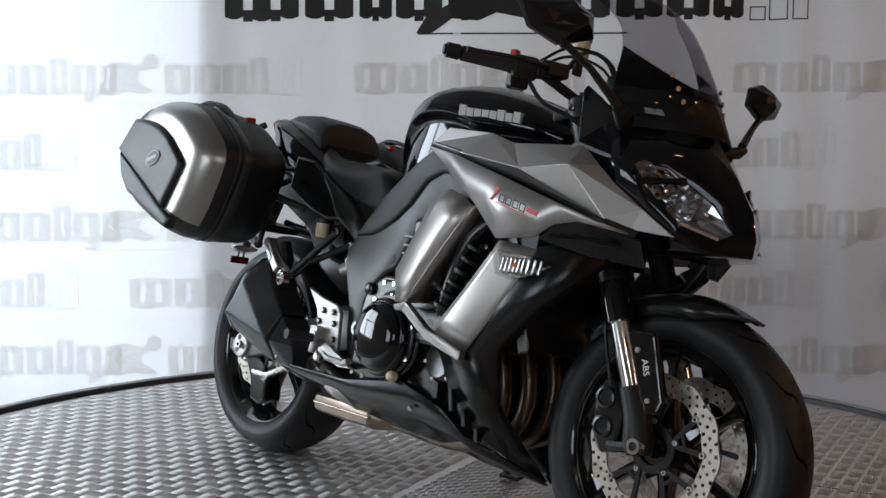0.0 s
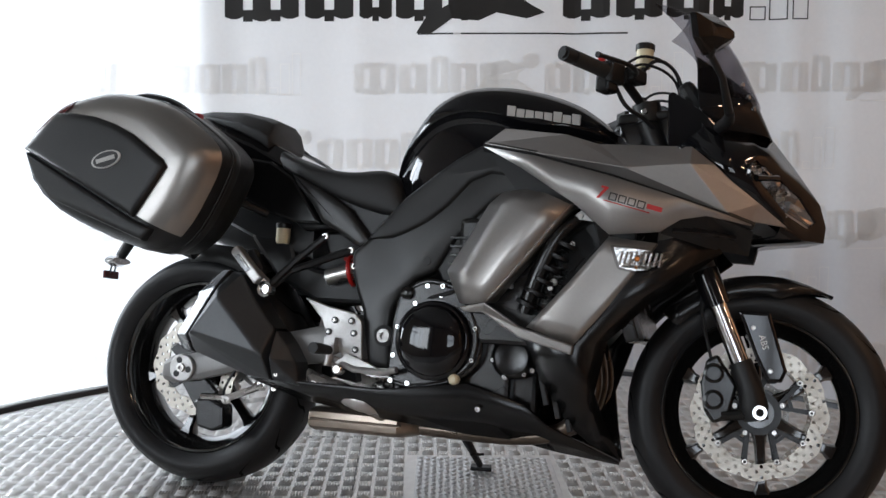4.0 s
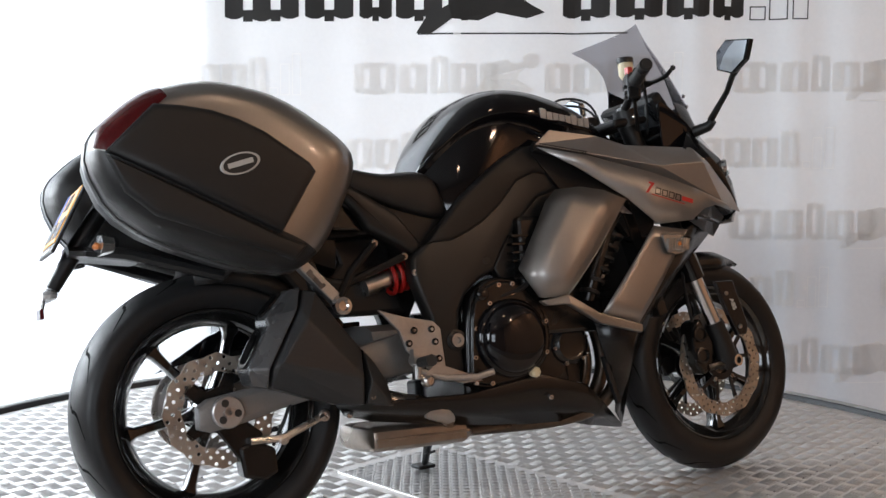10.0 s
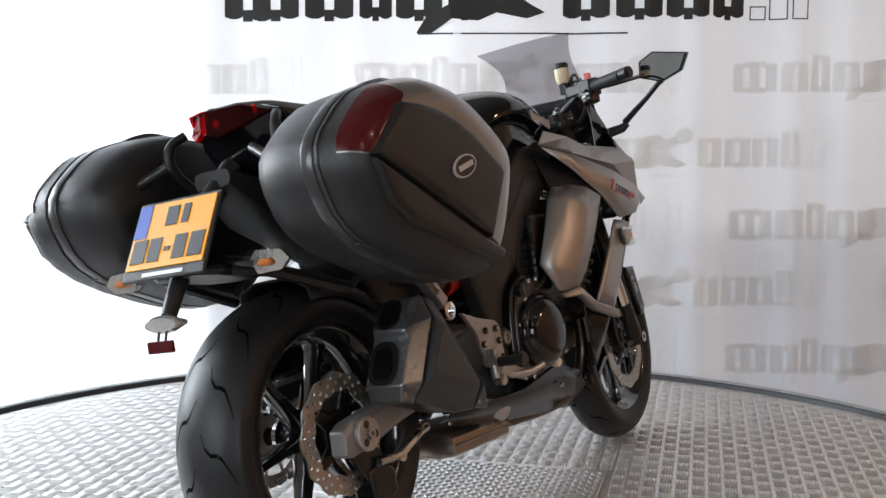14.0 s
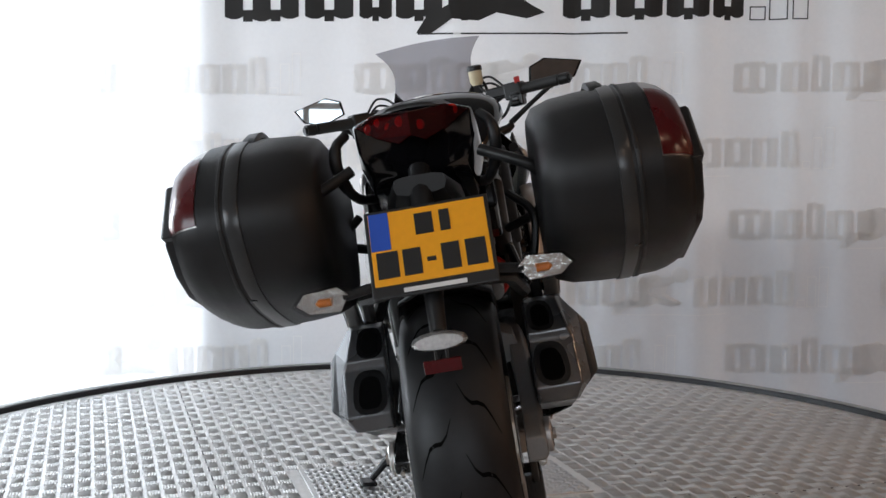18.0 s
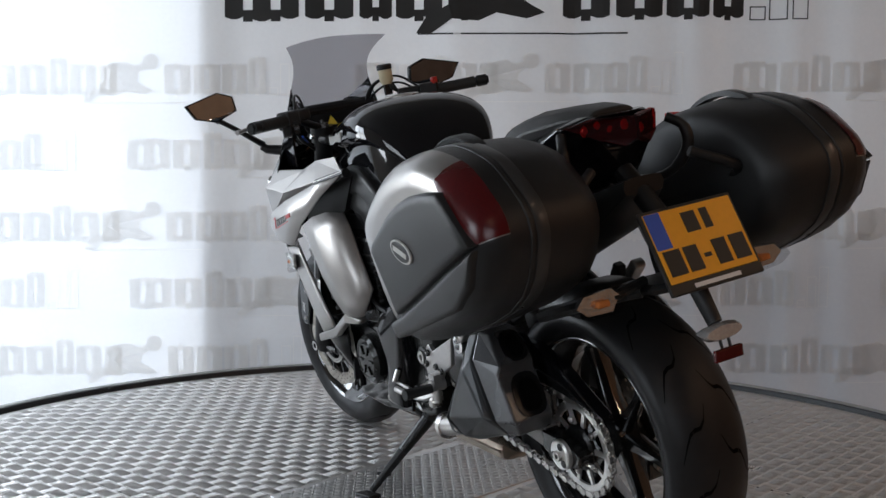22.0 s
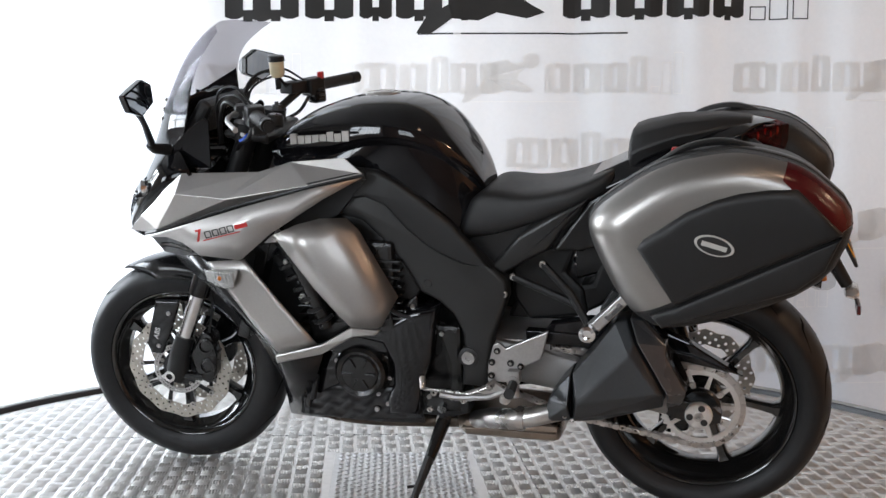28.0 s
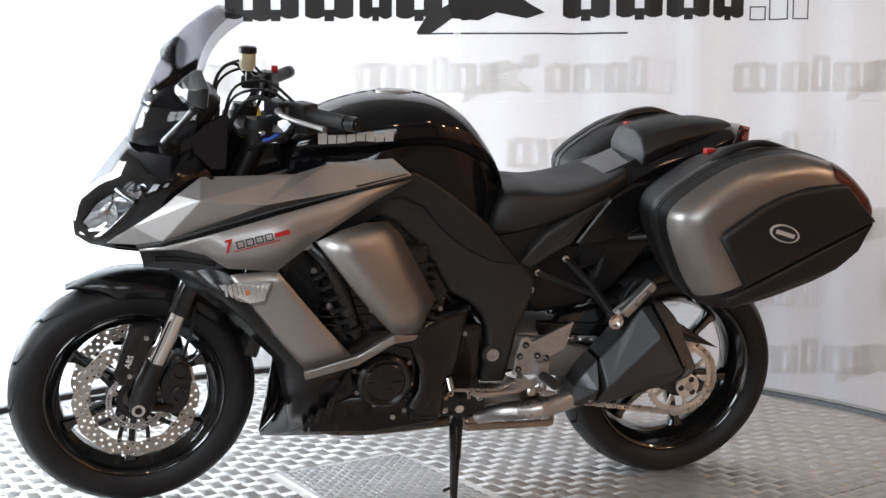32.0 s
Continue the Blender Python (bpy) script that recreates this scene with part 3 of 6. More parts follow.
def tyre(name, cx, cz, radius, half, parent):
    rim_r = radius - 0.085
    prof = [(rim_r, -half * 0.72), (rim_r + 0.006, -half * 0.84), (rim_r + 0.03, -half * 0.985), (rim_r + 0.048, -half), (radius - 0.022, -half * 0.84), (radius - 0.007, -half * 0.5),
            (radius - 0.001, -half * 0.2), (radius - 0.001, half * 0.2), (radius - 0.007, half * 0.5), (radius - 0.022, half * 0.84), (rim_r + 0.048, half), (rim_r + 0.03, half * 0.985),
            (rim_r + 0.006, half * 0.84), (rim_r, half * 0.72)]
    ob = sp(name, lathe(prof, 96, (cx, 0, cz), closed=True), RUBBER, parent, "black road tyre with curved tread grooves", 60)
    # tread grooves: thin near-black strips on the crown, shade put into their colour
    grooves = []
    for k in range(15):
        a = 2 * math.pi * k / 15
        for side in (-1, 1):
            ring = []
            aa = a + (0.5 * 2 * math.pi / 15 if side > 0 else 0)
            for q in range(7):
                t = q / 6
                y = side * half * (0.10 + 0.70 * t)
                yy = abs(y) / half
                r = radius - 0.001 - 0.006 * max(0, (yy - 0.2) / 0.3) if yy < 0.5 else radius - 0.007 - 0.015 * (yy - 0.5) / 0.34
                ang = aa + 0.30 * t + 0.045 * math.sin(t * 7)
                w = 0.0042 * math.sin(math.pi * (0.12 + 0.76 * t)) / r
                for d, lift in ((-w, -0.002), (-w, 0.0006), (w, 0.0006), (w, -0.002)):
                    ring.append((cx + (r + lift) * math.cos(ang + d), y, cz + (r + lift) * math.sin(ang + d)))
            v = ring
            f = [[4 * q + i, 4 * q + (i + 1) % 4, 4 * q + 4 + (i + 1) % 4, 4 * q + 4 + i] for q in range(6) for i in range(4)] + [[3, 2, 1, 0], [24, 25, 26, 27]]
            grooves.append((v, f))
    tagged(sp("tread", join(*grooves), HOLE, parent, "dark tread grooves"), kind="stuff")
    return ob


def wheel(name, cx, cz, radius, half, steer, turn):
    rr = radius - 0.085
    w = half * 0.80
    barrel = [(rr + 0.004, -w), (rr + 0.006, -w + 0.006), (rr - 0.010, -w + 0.014), (rr - 0.022, -w * 0.35), (rr - 0.024, 0), (rr - 0.022, w * 0.35), (rr - 0.010, w - 0.014), (rr + 0.006, w - 0.006),
              (rr + 0.004, w), (rr, w + 0.002), (rr - 0.005, w - 0.001), (rr - 0.010, w - 0.010), (rr - 0.020, w - 0.022), (rr - 0.036, w * 0.30), (rr - 0.036, -w * 0.30), (rr - 0.020, -w + 0.022), (rr - 0.010, -w + 0.010), (rr - 0.005, -w + 0.001), (rr, -w - 0.002)]
    ob = bp(name, lathe(barrel, 72, (cx, 0, cz), closed=True), RIM, "black six-spoke alloy wheel", 50, steer=steer)
    sp("hub", lathe([(0.02, -0.06), (0.045, -0.06), (0.05, -0.045), (0.04, -0.03), (0.04, 0.03), (0.05, 0.045), (0.045, 0.06), (0.02, 0.06)], 32, (cx, 0, cz), closed=True), RIM, ob, smooth=40)
    for k in range(6):
        a = radians(turn + 60 * k)
        c, s = math.cos(a), math.sin(a)
        rings = []
        for r, hw, hy in ((0.035, 0.020, 0.030), (0.08, 0.0125, 0.024), (0.14, 0.011, 0.020), (rr - 0.05, 0.013, 0.022), (rr - 0.030, 0.024, 0.026)):
            rings.append([(cx + c * r - s * u, y, cz + s * r + c * u) for u, y in ((-hw, -hy * 0.6), (-hw * 0.6, -hy), (hw * 0.6, -hy), (hw, -hy * 0.6), (hw, hy * 0.6), (hw * 0.6, hy), (-hw * 0.6, hy), (-hw, hy * 0.6))])
        sp("spoke", loft(rings), RIM, ob, smooth=50)
    tyre("tyre", cx, cz, radius, half, ob)
    return ob


FX, FZ, RX, RZ = 0.7215, 0.302, -0.7275, 0.308
front = wheel("front_wheel", FX, FZ, 0.302, 0.060, True, 35)
rear = wheel("rear_wheel", RX, RZ, 0.312, 0.096, False, 12)
for s in (1, -1):
    y = s * 0.066
    d = sp("brake_disc", holed_disc(FX, y - 0.0025, FZ, 0.114, 0.151, 3, 36, 0.0040, 0.005, 0.0030, 12), DISC, front, "drilled wavy steel brake disc", 40)
    carrier = [lathe([(0.034, y - 0.003), (0.050, y - 0.003), (0.050, y + 0.003), (0.034, y + 0.003)], 40, (FX, 0, FZ), closed=True)]
    for k in range(5):
        root = radians(72 * k + 18) + 0.08
        for side in (-1, 1):
            tip = root + side * radians(18)
            carrier.append(sector(FX, FZ, y - 0.003, y + 0.003, 0.046, 0.118, root - 0.10 + side * 0.05, root + 0.10 + side * 0.05, 2, tip - 0.048, tip + 0.048))
            carrier.append(sector(FX, FZ, y - 0.0028, y + 0.0028, 0.070, 0.077, root - 0.16, root + 0.16, 4))
    sp("disc_carrier", join(*carrier), CARRIER, front, "black forked disc carrier", 30)
    for k in range(5):
        a = radians(72 * k + 18) + 0.08
        bolt(front, FX + 0.055 * math.cos(a), y, FZ + 0.055 * math.sin(a), s, 0.0065, h=0.006)
    for k in range(10):
        a = radians(36 * k) + 0.08
        bolt(front, FX + 0.115 * math.cos(a), y, FZ + 0.115 * math.sin(a), s, 0.0075, h=0.006)
    if s > 0:
        sp("sensor_ring", holed_disc(FX, y + 0.010, FZ, 0.060, 0.074, 1, 50, 0.0026, 0.002), ALU, front, "slotted speed sensor ring", 40)
sp("brake_disc", holed_disc(RX, -0.098, RZ, 0.086, 0.126, 3, 24, 0.0046, 0.005, 0.004, 12), DISC, rear, "drilled wavy steel brake disc", 40)
sp("disc_carrier", star_ring(RX, RZ, -0.098, -0.093, 0.025, 0.052, 0.092, 5, 0.26), ENGINE, rear, "black disc carrier", 30)
# sprocket and chain on the left
teeth = []
for k in range(84):
    r = 0.102 if k % 2 else 0.094
    teeth.append((RX + r * math.cos(2 * math.pi * k / 84), RZ + r * math.sin(2 * math.pi * k / 84)))
inner = [(RX + 0.083 * math.cos(2 * math.pi * k / 84), RZ + 0.083 * math.sin(2 * math.pi * k / 84)) for k in range(84)]
sv = [(x, y, z) for y in (0.107, 0.113) for x, z in teeth] + [(x, y, z) for y in (0.107, 0.113) for x, z in inner]
sf = []
for k in range(84):
    j = (k + 1) % 84
    sf += [[k, j, 84 + j, 84 + k], [168 + k, 252 + k, 252 + j, 168 + j], [k, 168 + k, 168 + j, j], [84 + k, 84 + j, 252 + j, 252 + k]]
sp("sprocket", (sv, sf), SPROCKET, rear, "bright toothed rear sprocket", 30)
sp("sprocket_carrier", star_ring(RX, RZ, 0.1075, 0.1125, 0.02, 0.046, 0.085, 10, 0.10), SPROCKET, rear, "bright spoked sprocket centre", 30)
sp("sprocket_hub", lathe([(0.0, 0.108), (0.050, 0.108), (0.050, 0.116), (0.044, 0.122), (0.0, 0.122)], 36, (RX, 0, RZ)), ENGINE, rear, "black sprocket hub", 40)
for k in range(5):
    bolt(rear, RX + 0.060 * math.cos(radians(72 * k)), 0.1125, RZ + 0.060 * math.sin(radians(72 * k)), 1, 0.008, STEEL)
chain_path = []
for k in range(25):
    a = radians(84 + 186 * k / 24)
    chain_path.append((RX + 0.103 * math.cos(a), RZ + 0.103 * math.sin(a)))
low = [(-0.40, 0.262), (-0.145, 0.365)]
chain_line = chain_path + [(RX + (low[0][0] - RX) * t, 0.205 + (low[0][1] - 0.207) * t) for t in (0.1 * k for k in range(1, 10))] + [low[0], (-0.3, 0.30), (-0.2, 0.34), low[1], (-0.12, 0.40), (-0.15, 0.445), (-0.4, 0.436)]
links = []
total = []
for a, b in zip(chain_line, chain_line[1:] + chain_line[:1]):
    seg_len = math.dist(a, b)
    nn = max(1, round(seg_len / 0.0155))
    for k in range(nn):
        t = (k + 0.5) / nn
        total.append((a[0] + (b[0] - a[0]) * t, a[1] + (b[1] - a[1]) * t, math.atan2(b[1] - a[1], b[0] - a[0])))
for k, (x, z, a) in enumerate(total):
    yy = 0.0045 if k % 2 else 0.0075
    for side in (-1, 1):
        m = Matrix.Translation((x, 0.110 + side * yy, z)) @ Matrix.Rotation(-a, 4, "Y")
        links.append(moved(prism([(-0.010, 0), (-0.006, -0.0065), (0.006, -0.0065), (0.010, 0), (0.006, 0.0065), (-0.006, 0.0065)], -0.001, 0.001), m))
    links.append(moved(disc_y(0, -0.009, 0.009, 0, 0.004, 6), Matrix.Translation((x, 0.110, z))))
tagged(bp("chain", join(*links), STEEL, "steel drive chain"), kind="stuff")

guard_low = [(-0.30, 0.454), (-0.45, 0.450), (-0.60, 0.438), (-0.70, 0.426), (-0.79, 0.408)]
guard_top = [(-0.79, 0.414), (-0.71, 0.446), (-0.60, 0.466), (-0.45, 0.484), (-0.30, 0.488)]
bp("chain_guard", prism(guard_low + guard_top, 0.098, 0.128), SATIN, "satin black chain guard", 30, 0.004)

# swingarm
for s in (1, -1):
    rings = []
    tip = [(-0.60, 0.334, 0.030, 0.133), (-0.655, 0.321, 0.026, 0.134)] if s > 0 else [(-0.60, 0.335, 0.034, 0.133), (-0.69, 0.313, 0.036, 0.134), (-0.765, 0.300, 0.036, 0.134), (-0.79, 0.296, 0.024, 0.134)]
    for x, z, h, y in [(-0.15, 0.425, 0.045, 0.115), (-0.30, 0.40, 0.050, 0.125), (-0.45, 0.372, 0.042, 0.130)] + tip:
        rings.append([(x, s * (y + dy), z + dz) for dy, dz in ((-0.02, -h), (0.014, -h), (0.022, -h * 0.6), (0.022, h * 0.6), (0.014, h), (-0.02, h))])
    arm = bp("swingarm", loft(rings), SWING, "grey cast swingarm", 40, 0.003)
    y0 = s * 0.156
    if s > 0:
        sp("chain_adjuster", prism([(-0.650, 0.342), (-0.700, 0.338), (-0.765, 0.322), (-0.782, 0.308), (-0.778, 0.286), (-0.760, 0.278), (-0.690, 0.285), (-0.650, 0.297)], 0.116, 0.1558), ENGINE, arm, "black axle adjuster block", 30, bevel=0.004)
        sp("adjuster_bolt", tube([(-0.775, 0.138, 0.296), (-0.802, 0.138, 0.290)], 0.005, 8), STEEL, arm, smooth=40)
    sp("axle_plate", disc_y(-0.727, y0, y0 + s * 0.012, 0.306, 0.033 if s > 0 else 0.036, 32, 0.003), SPROCKET if s > 0 else ALU, arm, "round cast axle plate", 40)
    for a in (90, 210, 330):
        # raised black disc, painted shade in place of a cut slot
        sp("axle_slot_shade", disc_y(-0.727 + 0.021 * math.cos(radians(a + 20)), y0 + s * 0.010, y0 + s * 0.0135, 0.306 + 0.021 * math.sin(radians(a + 20)), 0.0085, 12), INK, arm)
    sp("axle_nut", lathe([(0.012, y0 + s * 0.010), (0.012, y0 + s * 0.020), (0.006, y0 + s * 0.020), (0.006, y0 + s * 0.012), (0, y0 + s * 0.012)], 6, (-0.727, 0, 0.306)), STEEL, arm)
bp("swingarm_bridge", loft([superellipse(0, 0.43, 0.13, 0.045, 12, 3, x) for x in (-0.36, -0.30, -0.2)]), SWING, "grey swingarm bridge", 40)

cal = bp("rear_caliper", prism([(-0.70, 0.225), (-0.66, 0.235), (-0.615, 0.215), (-0.61, 0.16), (-0.64, 0.145), (-0.69, 0.155)], -0.135, -0.075), ENGINE, "black rear brake caliper", bevel=0.008)
sp("torque_arm", tube([(-0.675, -0.14, 0.235), (-0.60, -0.142, 0.235), (-0.50, -0.142, 0.275)], 0.009, 8), STEEL, cal, "bright torque arm", 40)
bolt(cal, -0.50, -0.142, 0.276, -1, 0.014), bolt(cal, -0.60, -0.145, 0.232, -1, 0.012)
sp("mount", prism([(-0.75, 0.27), (-0.70, 0.30), (-0.64, 0.25), (-0.66, 0.20), (-0.70, 0.20)], -0.128, -0.112), ENGINE, cal, bevel=0.004)
sp("brake_hose", tube(curve_pts([(-0.62, -0.13, 0.22), (-0.60, -0.15, 0.27), (-0.56, -0.14, 0.33), (-0.45, -0.12, 0.40)]), 0.004, 6), RUBBER, cal, smooth=60)

# frame: two broad spars with their covers
SPAR = [(-0.232, 0.656), (-0.13, 0.748), (0.013, 0.842), (0.09, 0.862), (0.175, 0.845), (0.225, 0.79), (0.170, 0.786), (0.102, 0.768), (0.055, 0.722), (-0.005, 0.650), (-0.042, 0.588), (-0.088, 0.566), (-0.125, 0.532), (-0.146, 0.490), (-0.150, 0.45), (-0.140, 0.345), (-0.202, 0.343), (-0.216, 0.41), (-0.227, 0.482), (-0.245, 0.525), (-0.266, 0.585), (-0.264, 0.628)]
for s in (1, -1):
    fr = bp("frame_spar", flip(crown(SPAR, 0.13, 0.160, 0.012, 0.014), s), FRAME, "satin dark grey frame spar", 50)
    cover = [(-0.225, 0.660), (-0.174, 0.718), (-0.130, 0.767), (-0.052, 0.829), (0.0, 0.867), (0.055, 0.898), (0.12, 0.905), (0.20, 0.872), (0.225, 0.81), (0.170, 0.800), (0.125, 0.826), (0.088, 0.830), (0.038, 0.809), (-0.014, 0.750), (-0.066, 0.708), (-0.118, 0.680), (-0.158, 0.664)]
    sp("spar_cover", flip(crown(cover, 0.155, 0.170, 0.010, 0.012), s), CASE_BLACK, fr, "black textured spar cover", 50)
    inset = [(-0.040, 0.595), (0.0, 0.664), (0.060, 0.740), (0.110, 0.790), (0.175, 0.792), (0.120, 0.745), (0.070, 0.670), (0.022, 0.570), (-0.02, 0.56)]
    sp("spar_inset", flip(crown(inset, 0.140, 0.158, 0.006, 0.008), s), MATT, fr, "black wiring guard along the spar", 50)
    sp("pivot_cap", lathe([(0.026, s * 0.168), (0.026, s * 0.175), (0.019, s * 0.177), (0.019, s * 0.172), (0, s * 0.172)], 28, (-0.162, 0, 0.424)), INK, fr, smooth=40)
    sp("pivot_nut", lathe([(0.0165, s * 0.170), (0.0165, s * 0.182), (0.008, s * 0.182), (0.008, s * 0.174), (0, s * 0.174)], 20, (-0.162, 0, 0.424)), ALU, fr, smooth=40)
    # black disc on the spar paints the dark inside of its hole
    sp("frame_hole_shade", disc_y(-0.063, s * 0.16, s * 0.1735, 0.613, 0.012, 16), INK, fr)
    bolt(fr, -0.276, s * 0.15, 0.633, s, 0.009)
    bolt(fr, -0.256, s * 0.165, 0.592, s, 0.009)
    # rear subframe struts
    strut = bp("subframe_strut", flip(tube([(-0.276, 0.148, 0.633), (-0.43, 0.165, 0.575), (-0.47, 0.19, 0.53)], 0.010), s), MATT, "black subframe strut", 40)
    sp("upper_strut", flip(tube([(-0.35, 0.145, 0.667), (-0.42, 0.165, 0.60), (-0.468, 0.20, 0.535)], 0.010), s), MATT, strut, smooth=40)
    bolt(strut, -0.35, s * 0.148, 0.667, s, 0.009)
    # passenger peg carrier
    peg = bp("passenger_peg_bracket", flip(tube([(-0.47, 0.20, 0.523), (-0.50, 0.215, 0.56), (-0.54, 0.225, 0.60)], [0.016, 0.012, 0.010]), s), ALU, "bright passenger footpeg bracket", 40)
    sp("folded_peg", flip(prism([(-0.477, 0.549), (-0.497, 0.531), (-0.570, 0.608), (-0.566, 0.620), (-0.553, 0.628)], 0.206, 0.238), s), ALU, peg, "bright folded passenger peg", bevel=0.004)
    # darker plate laid on the peg as the shade of its recess
    sp("peg_recess_shade", flip(prism([(-0.510, 0.569), (-0.522, 0.560), (-0.556, 0.598), (-0.545, 0.607)], 0.236, 0.2395), s), CAP, peg, bevel=0.001)
    sp("peg_pad", flip(prism([(-0.516, 0.575), (-0.519, 0.572), (-0.541, 0.597), (-0.538, 0.600)], 0.238, 0.2412), s), ALU, peg, bevel=0.001)
    sp("bolt", lathe([(0.020, s * 0.21), (0.020, s * 0.232), (0.012, s * 0.234), (0.012, s * 0.226), (0, s * 0.226)], 24, (-0.469, 0, 0.521)), CHROME, peg, smooth=40)
    # rider peg bracket
    rb = [(-0.372, 0.508), (-0.305, 0.488), (-0.232, 0.474), (-0.214, 0.455), (-0.206, 0.350), (-0.235, 0.345), (-0.262, 0.372), (-0.305, 0.408), (-0.322, 0.455)] if s < 0 else [(-0.232, 0.470), (-0.246, 0.476), (-0.262, 0.462), (-0.370, 0.512), (-0.352, 0.440), (-0.300, 0.412), (-0.270, 0.372), (-0.215, 0.372), (-0.218, 0.42)]
    br = bp("rider_peg_bracket", flip(prism(rb, 0.185, 0.197), s), ALU, "bright cast rider footpeg bracket", bevel=0.003)
    for x, z in (((-0.240, 0.455), (-0.300, 0.425), (-0.232, 0.425), (-0.285, 0.455), (-0.225, 0.385), (-0.225, 0.362)) if s < 0 else ((-0.242, 0.455), (-0.228, 0.425), (-0.275, 0.425), (-0.226, 0.390), (-0.300, 0.418))):
        bolt(br, x, s * 0.197, z, s, 0.0085, ENGINE)
        bolt(br, x, s * 0.1995, z, s, 0.004, STEEL)
    sp("peg_hinge", flip(join(tube([(-0.285, 0.19, 0.385), (-0.285, 0.225, 0.385)], 0.016, 12), tube([(-0.285, 0.21, 0.385), (-0.292, 0.215, 0.342)], [0.012, 0.009], 10), box(-0.300, -0.272, 0.200, 0.222, 0.392, 0.412)), s), ALU, br, "bright footpeg hinge", 40)
    sp("lever_pivot", flip(join(disc_y(-0.262, 0.197, 0.222, 0.335, 0.014), tube([(-0.262, 0.205, 0.335), (-0.290, 0.205, 0.352)], 0.007, 8)), s), STEEL, br, smooth=40)
    sp("peg", flip(tube([(-0.285, 0.222, 0.380), (-0.292, 0.30, 0.385)], [0.012, 0.014]), s), GRIP, br, "black footpeg", 40)
    sp("pedal", flip(join(tube([(-0.28, 0.20, 0.36), (-0.22, 0.215, 0.338), (-0.14, 0.225, 0.335), (-0.10, 0.235, 0.345)], 0.008), prism([(-0.27, 0.35), (-0.17, 0.322), (-0.12, 0.325), (-0.16, 0.345), (-0.24, 0.375)], 0.203, 0.213)), s), ALU, br, "bright foot lever", 40)

# engine
eng = bp("engine", box(-0.14, 0.16, -0.16, 0.16, 0.26, 0.50), ENGINE, "black four-cylinder engine", bevel=0.012)
sp("cylinder_block", box(0.02, 0.26, -0.19, 0.19, 0.42, 0.72), ENGINE, eng, bevel=0.012)
sp("sump", box(0.10, 0.22, -0.13, 0.13, 0.24, 0.42), ENGINE, eng, bevel=0.012)
# clutch cover: an onion-shaped flange with a domed lid
flange = rounded_outline([(-0.138, 0.470), (-0.122, 0.533), (-0.062, 0.574), (0.017, 0.563), (0.070, 0.510), (0.099, 0.440), (0.090, 0.370), (0.038, 0.322), (-0.08, 0.296), (-0.150, 0.312), (-0.146, 0.360)])
sp("clutch_housing", prism(flange, -0.186, -0.14), ENGINE, eng, "glossy black clutch housing", 30, bevel=0.006)
sp("clutch_gasket", prism([(-0.024 + (x + 0.024) * 0.93, 0.425 + (z - 0.425) * 0.93) for x, z in flange], -0.196, -0.18), ENGINE, eng, smooth=30, bevel=0.005)
sp("clutch_cover", lathe([(0.096, -0.190), (0.096, -0.204), (0.090, -0.212), (0.086, -0.213), (0.083, -0.222), (0.074, -0.232), (0.058, -0.238), (0.030, -0.242), (0.0, -0.243)], 56, (-0.024, 0, 0.420)), GLOSS, eng, "domed gloss black clutch cover", 50)
for x, z in ((-0.048, 0.551), (-0.010, 0.552), (-0.012, 0.529), (-0.077, 0.507), (-0.118, 0.448), (-0.126, 0.379), (-0.141, 0.340), (-0.128, 0.318), (-0.085, 0.314), (0.034, 0.336), (0.074, 0.379), (0.078, 0.455)):
    bolt(eng, x, -0.193, z, -1, 0.0065, CHROME)
sp("oil_filler", lathe([(0.016, -0.19), (0.016, -0.206), (0.012, -0.209), (0, -0.209)], 20, (-0.098, 0, 0.531)), ENGINE, eng, smooth=40)
sp("drain_plug", lathe([(0.013, -0.19), (0.013, -0.206), (0.007, -0.212), (0, -0.212)], 8, (0.034, 0, 0.332)), FLUID, eng, "brass plug")
sp("pulse_cover", lathe([(0.052, -0.13), (0.052, -0.166), (0.046, -0.172), (0.040, -0.176), (0.026, -0.172), (0.0, -0.174)], 36, (0.165, 0, 0.392)), ENGINE, eng, "round black side cover", 40)
for a in (20, 75, 130, 190, 250, 310):
    bolt(eng, 0.165 + 0.049 * math.cos(radians(a)), -0.166, 0.392 + 0.049 * math.sin(radians(a)), -1, 0.005, STEEL)
for x, z in ((0.150, 0.345), (0.215, 0.365), (0.205, 0.470), (0.120, 0.455)):
    bolt(eng, x, -0.162, z, -1, 0.0065, STEEL)
sp("alternator_cover", lathe([(0.078, 0.14), (0.078, 0.175), (0.070, 0.182), (0.068, 0.205), (0.060, 0.212), (0.050, 0.208), (0.046, 0.212), (0.0, 0.214)], 40, (0.120, 0, 0.375)), ENGINE, eng, "round black generator cover", 40)
for a in (15, 60, 105, 150, 195, 240, 285, 330):
    bolt(eng, 0.120 + 0.075 * math.cos(radians(a)), 0.175, 0.375 + 0.075 * math.sin(radians(a)), 1, 0.006, STEEL)
for a in range(0, 360, 60):
    sp("cover_rib", moved(box(0.018, 0.044, 0.212, 0.217, -0.003, 0.003), Matrix.Translation((0.120, 0, 0.375)) @ Matrix.Rotation(radians(a), 4, "Y")), ENGINE, eng, bevel=0.001)
sp("sprocket_cover", prism([(-0.125, 0.29), (-0.036, 0.29), (-0.036, 0.50), (-0.10, 0.49), (-0.125, 0.40)], 0.12, 0.160), ENGINE, eng, "black sprocket cover", 30, bevel=0.012)
for x, z in ((-0.11, 0.305), (-0.05, 0.305), (-0.05, 0.44), (-0.09, 0.478)):
    bolt(eng, x, 0.160, z, 1, 0.006, STEEL)
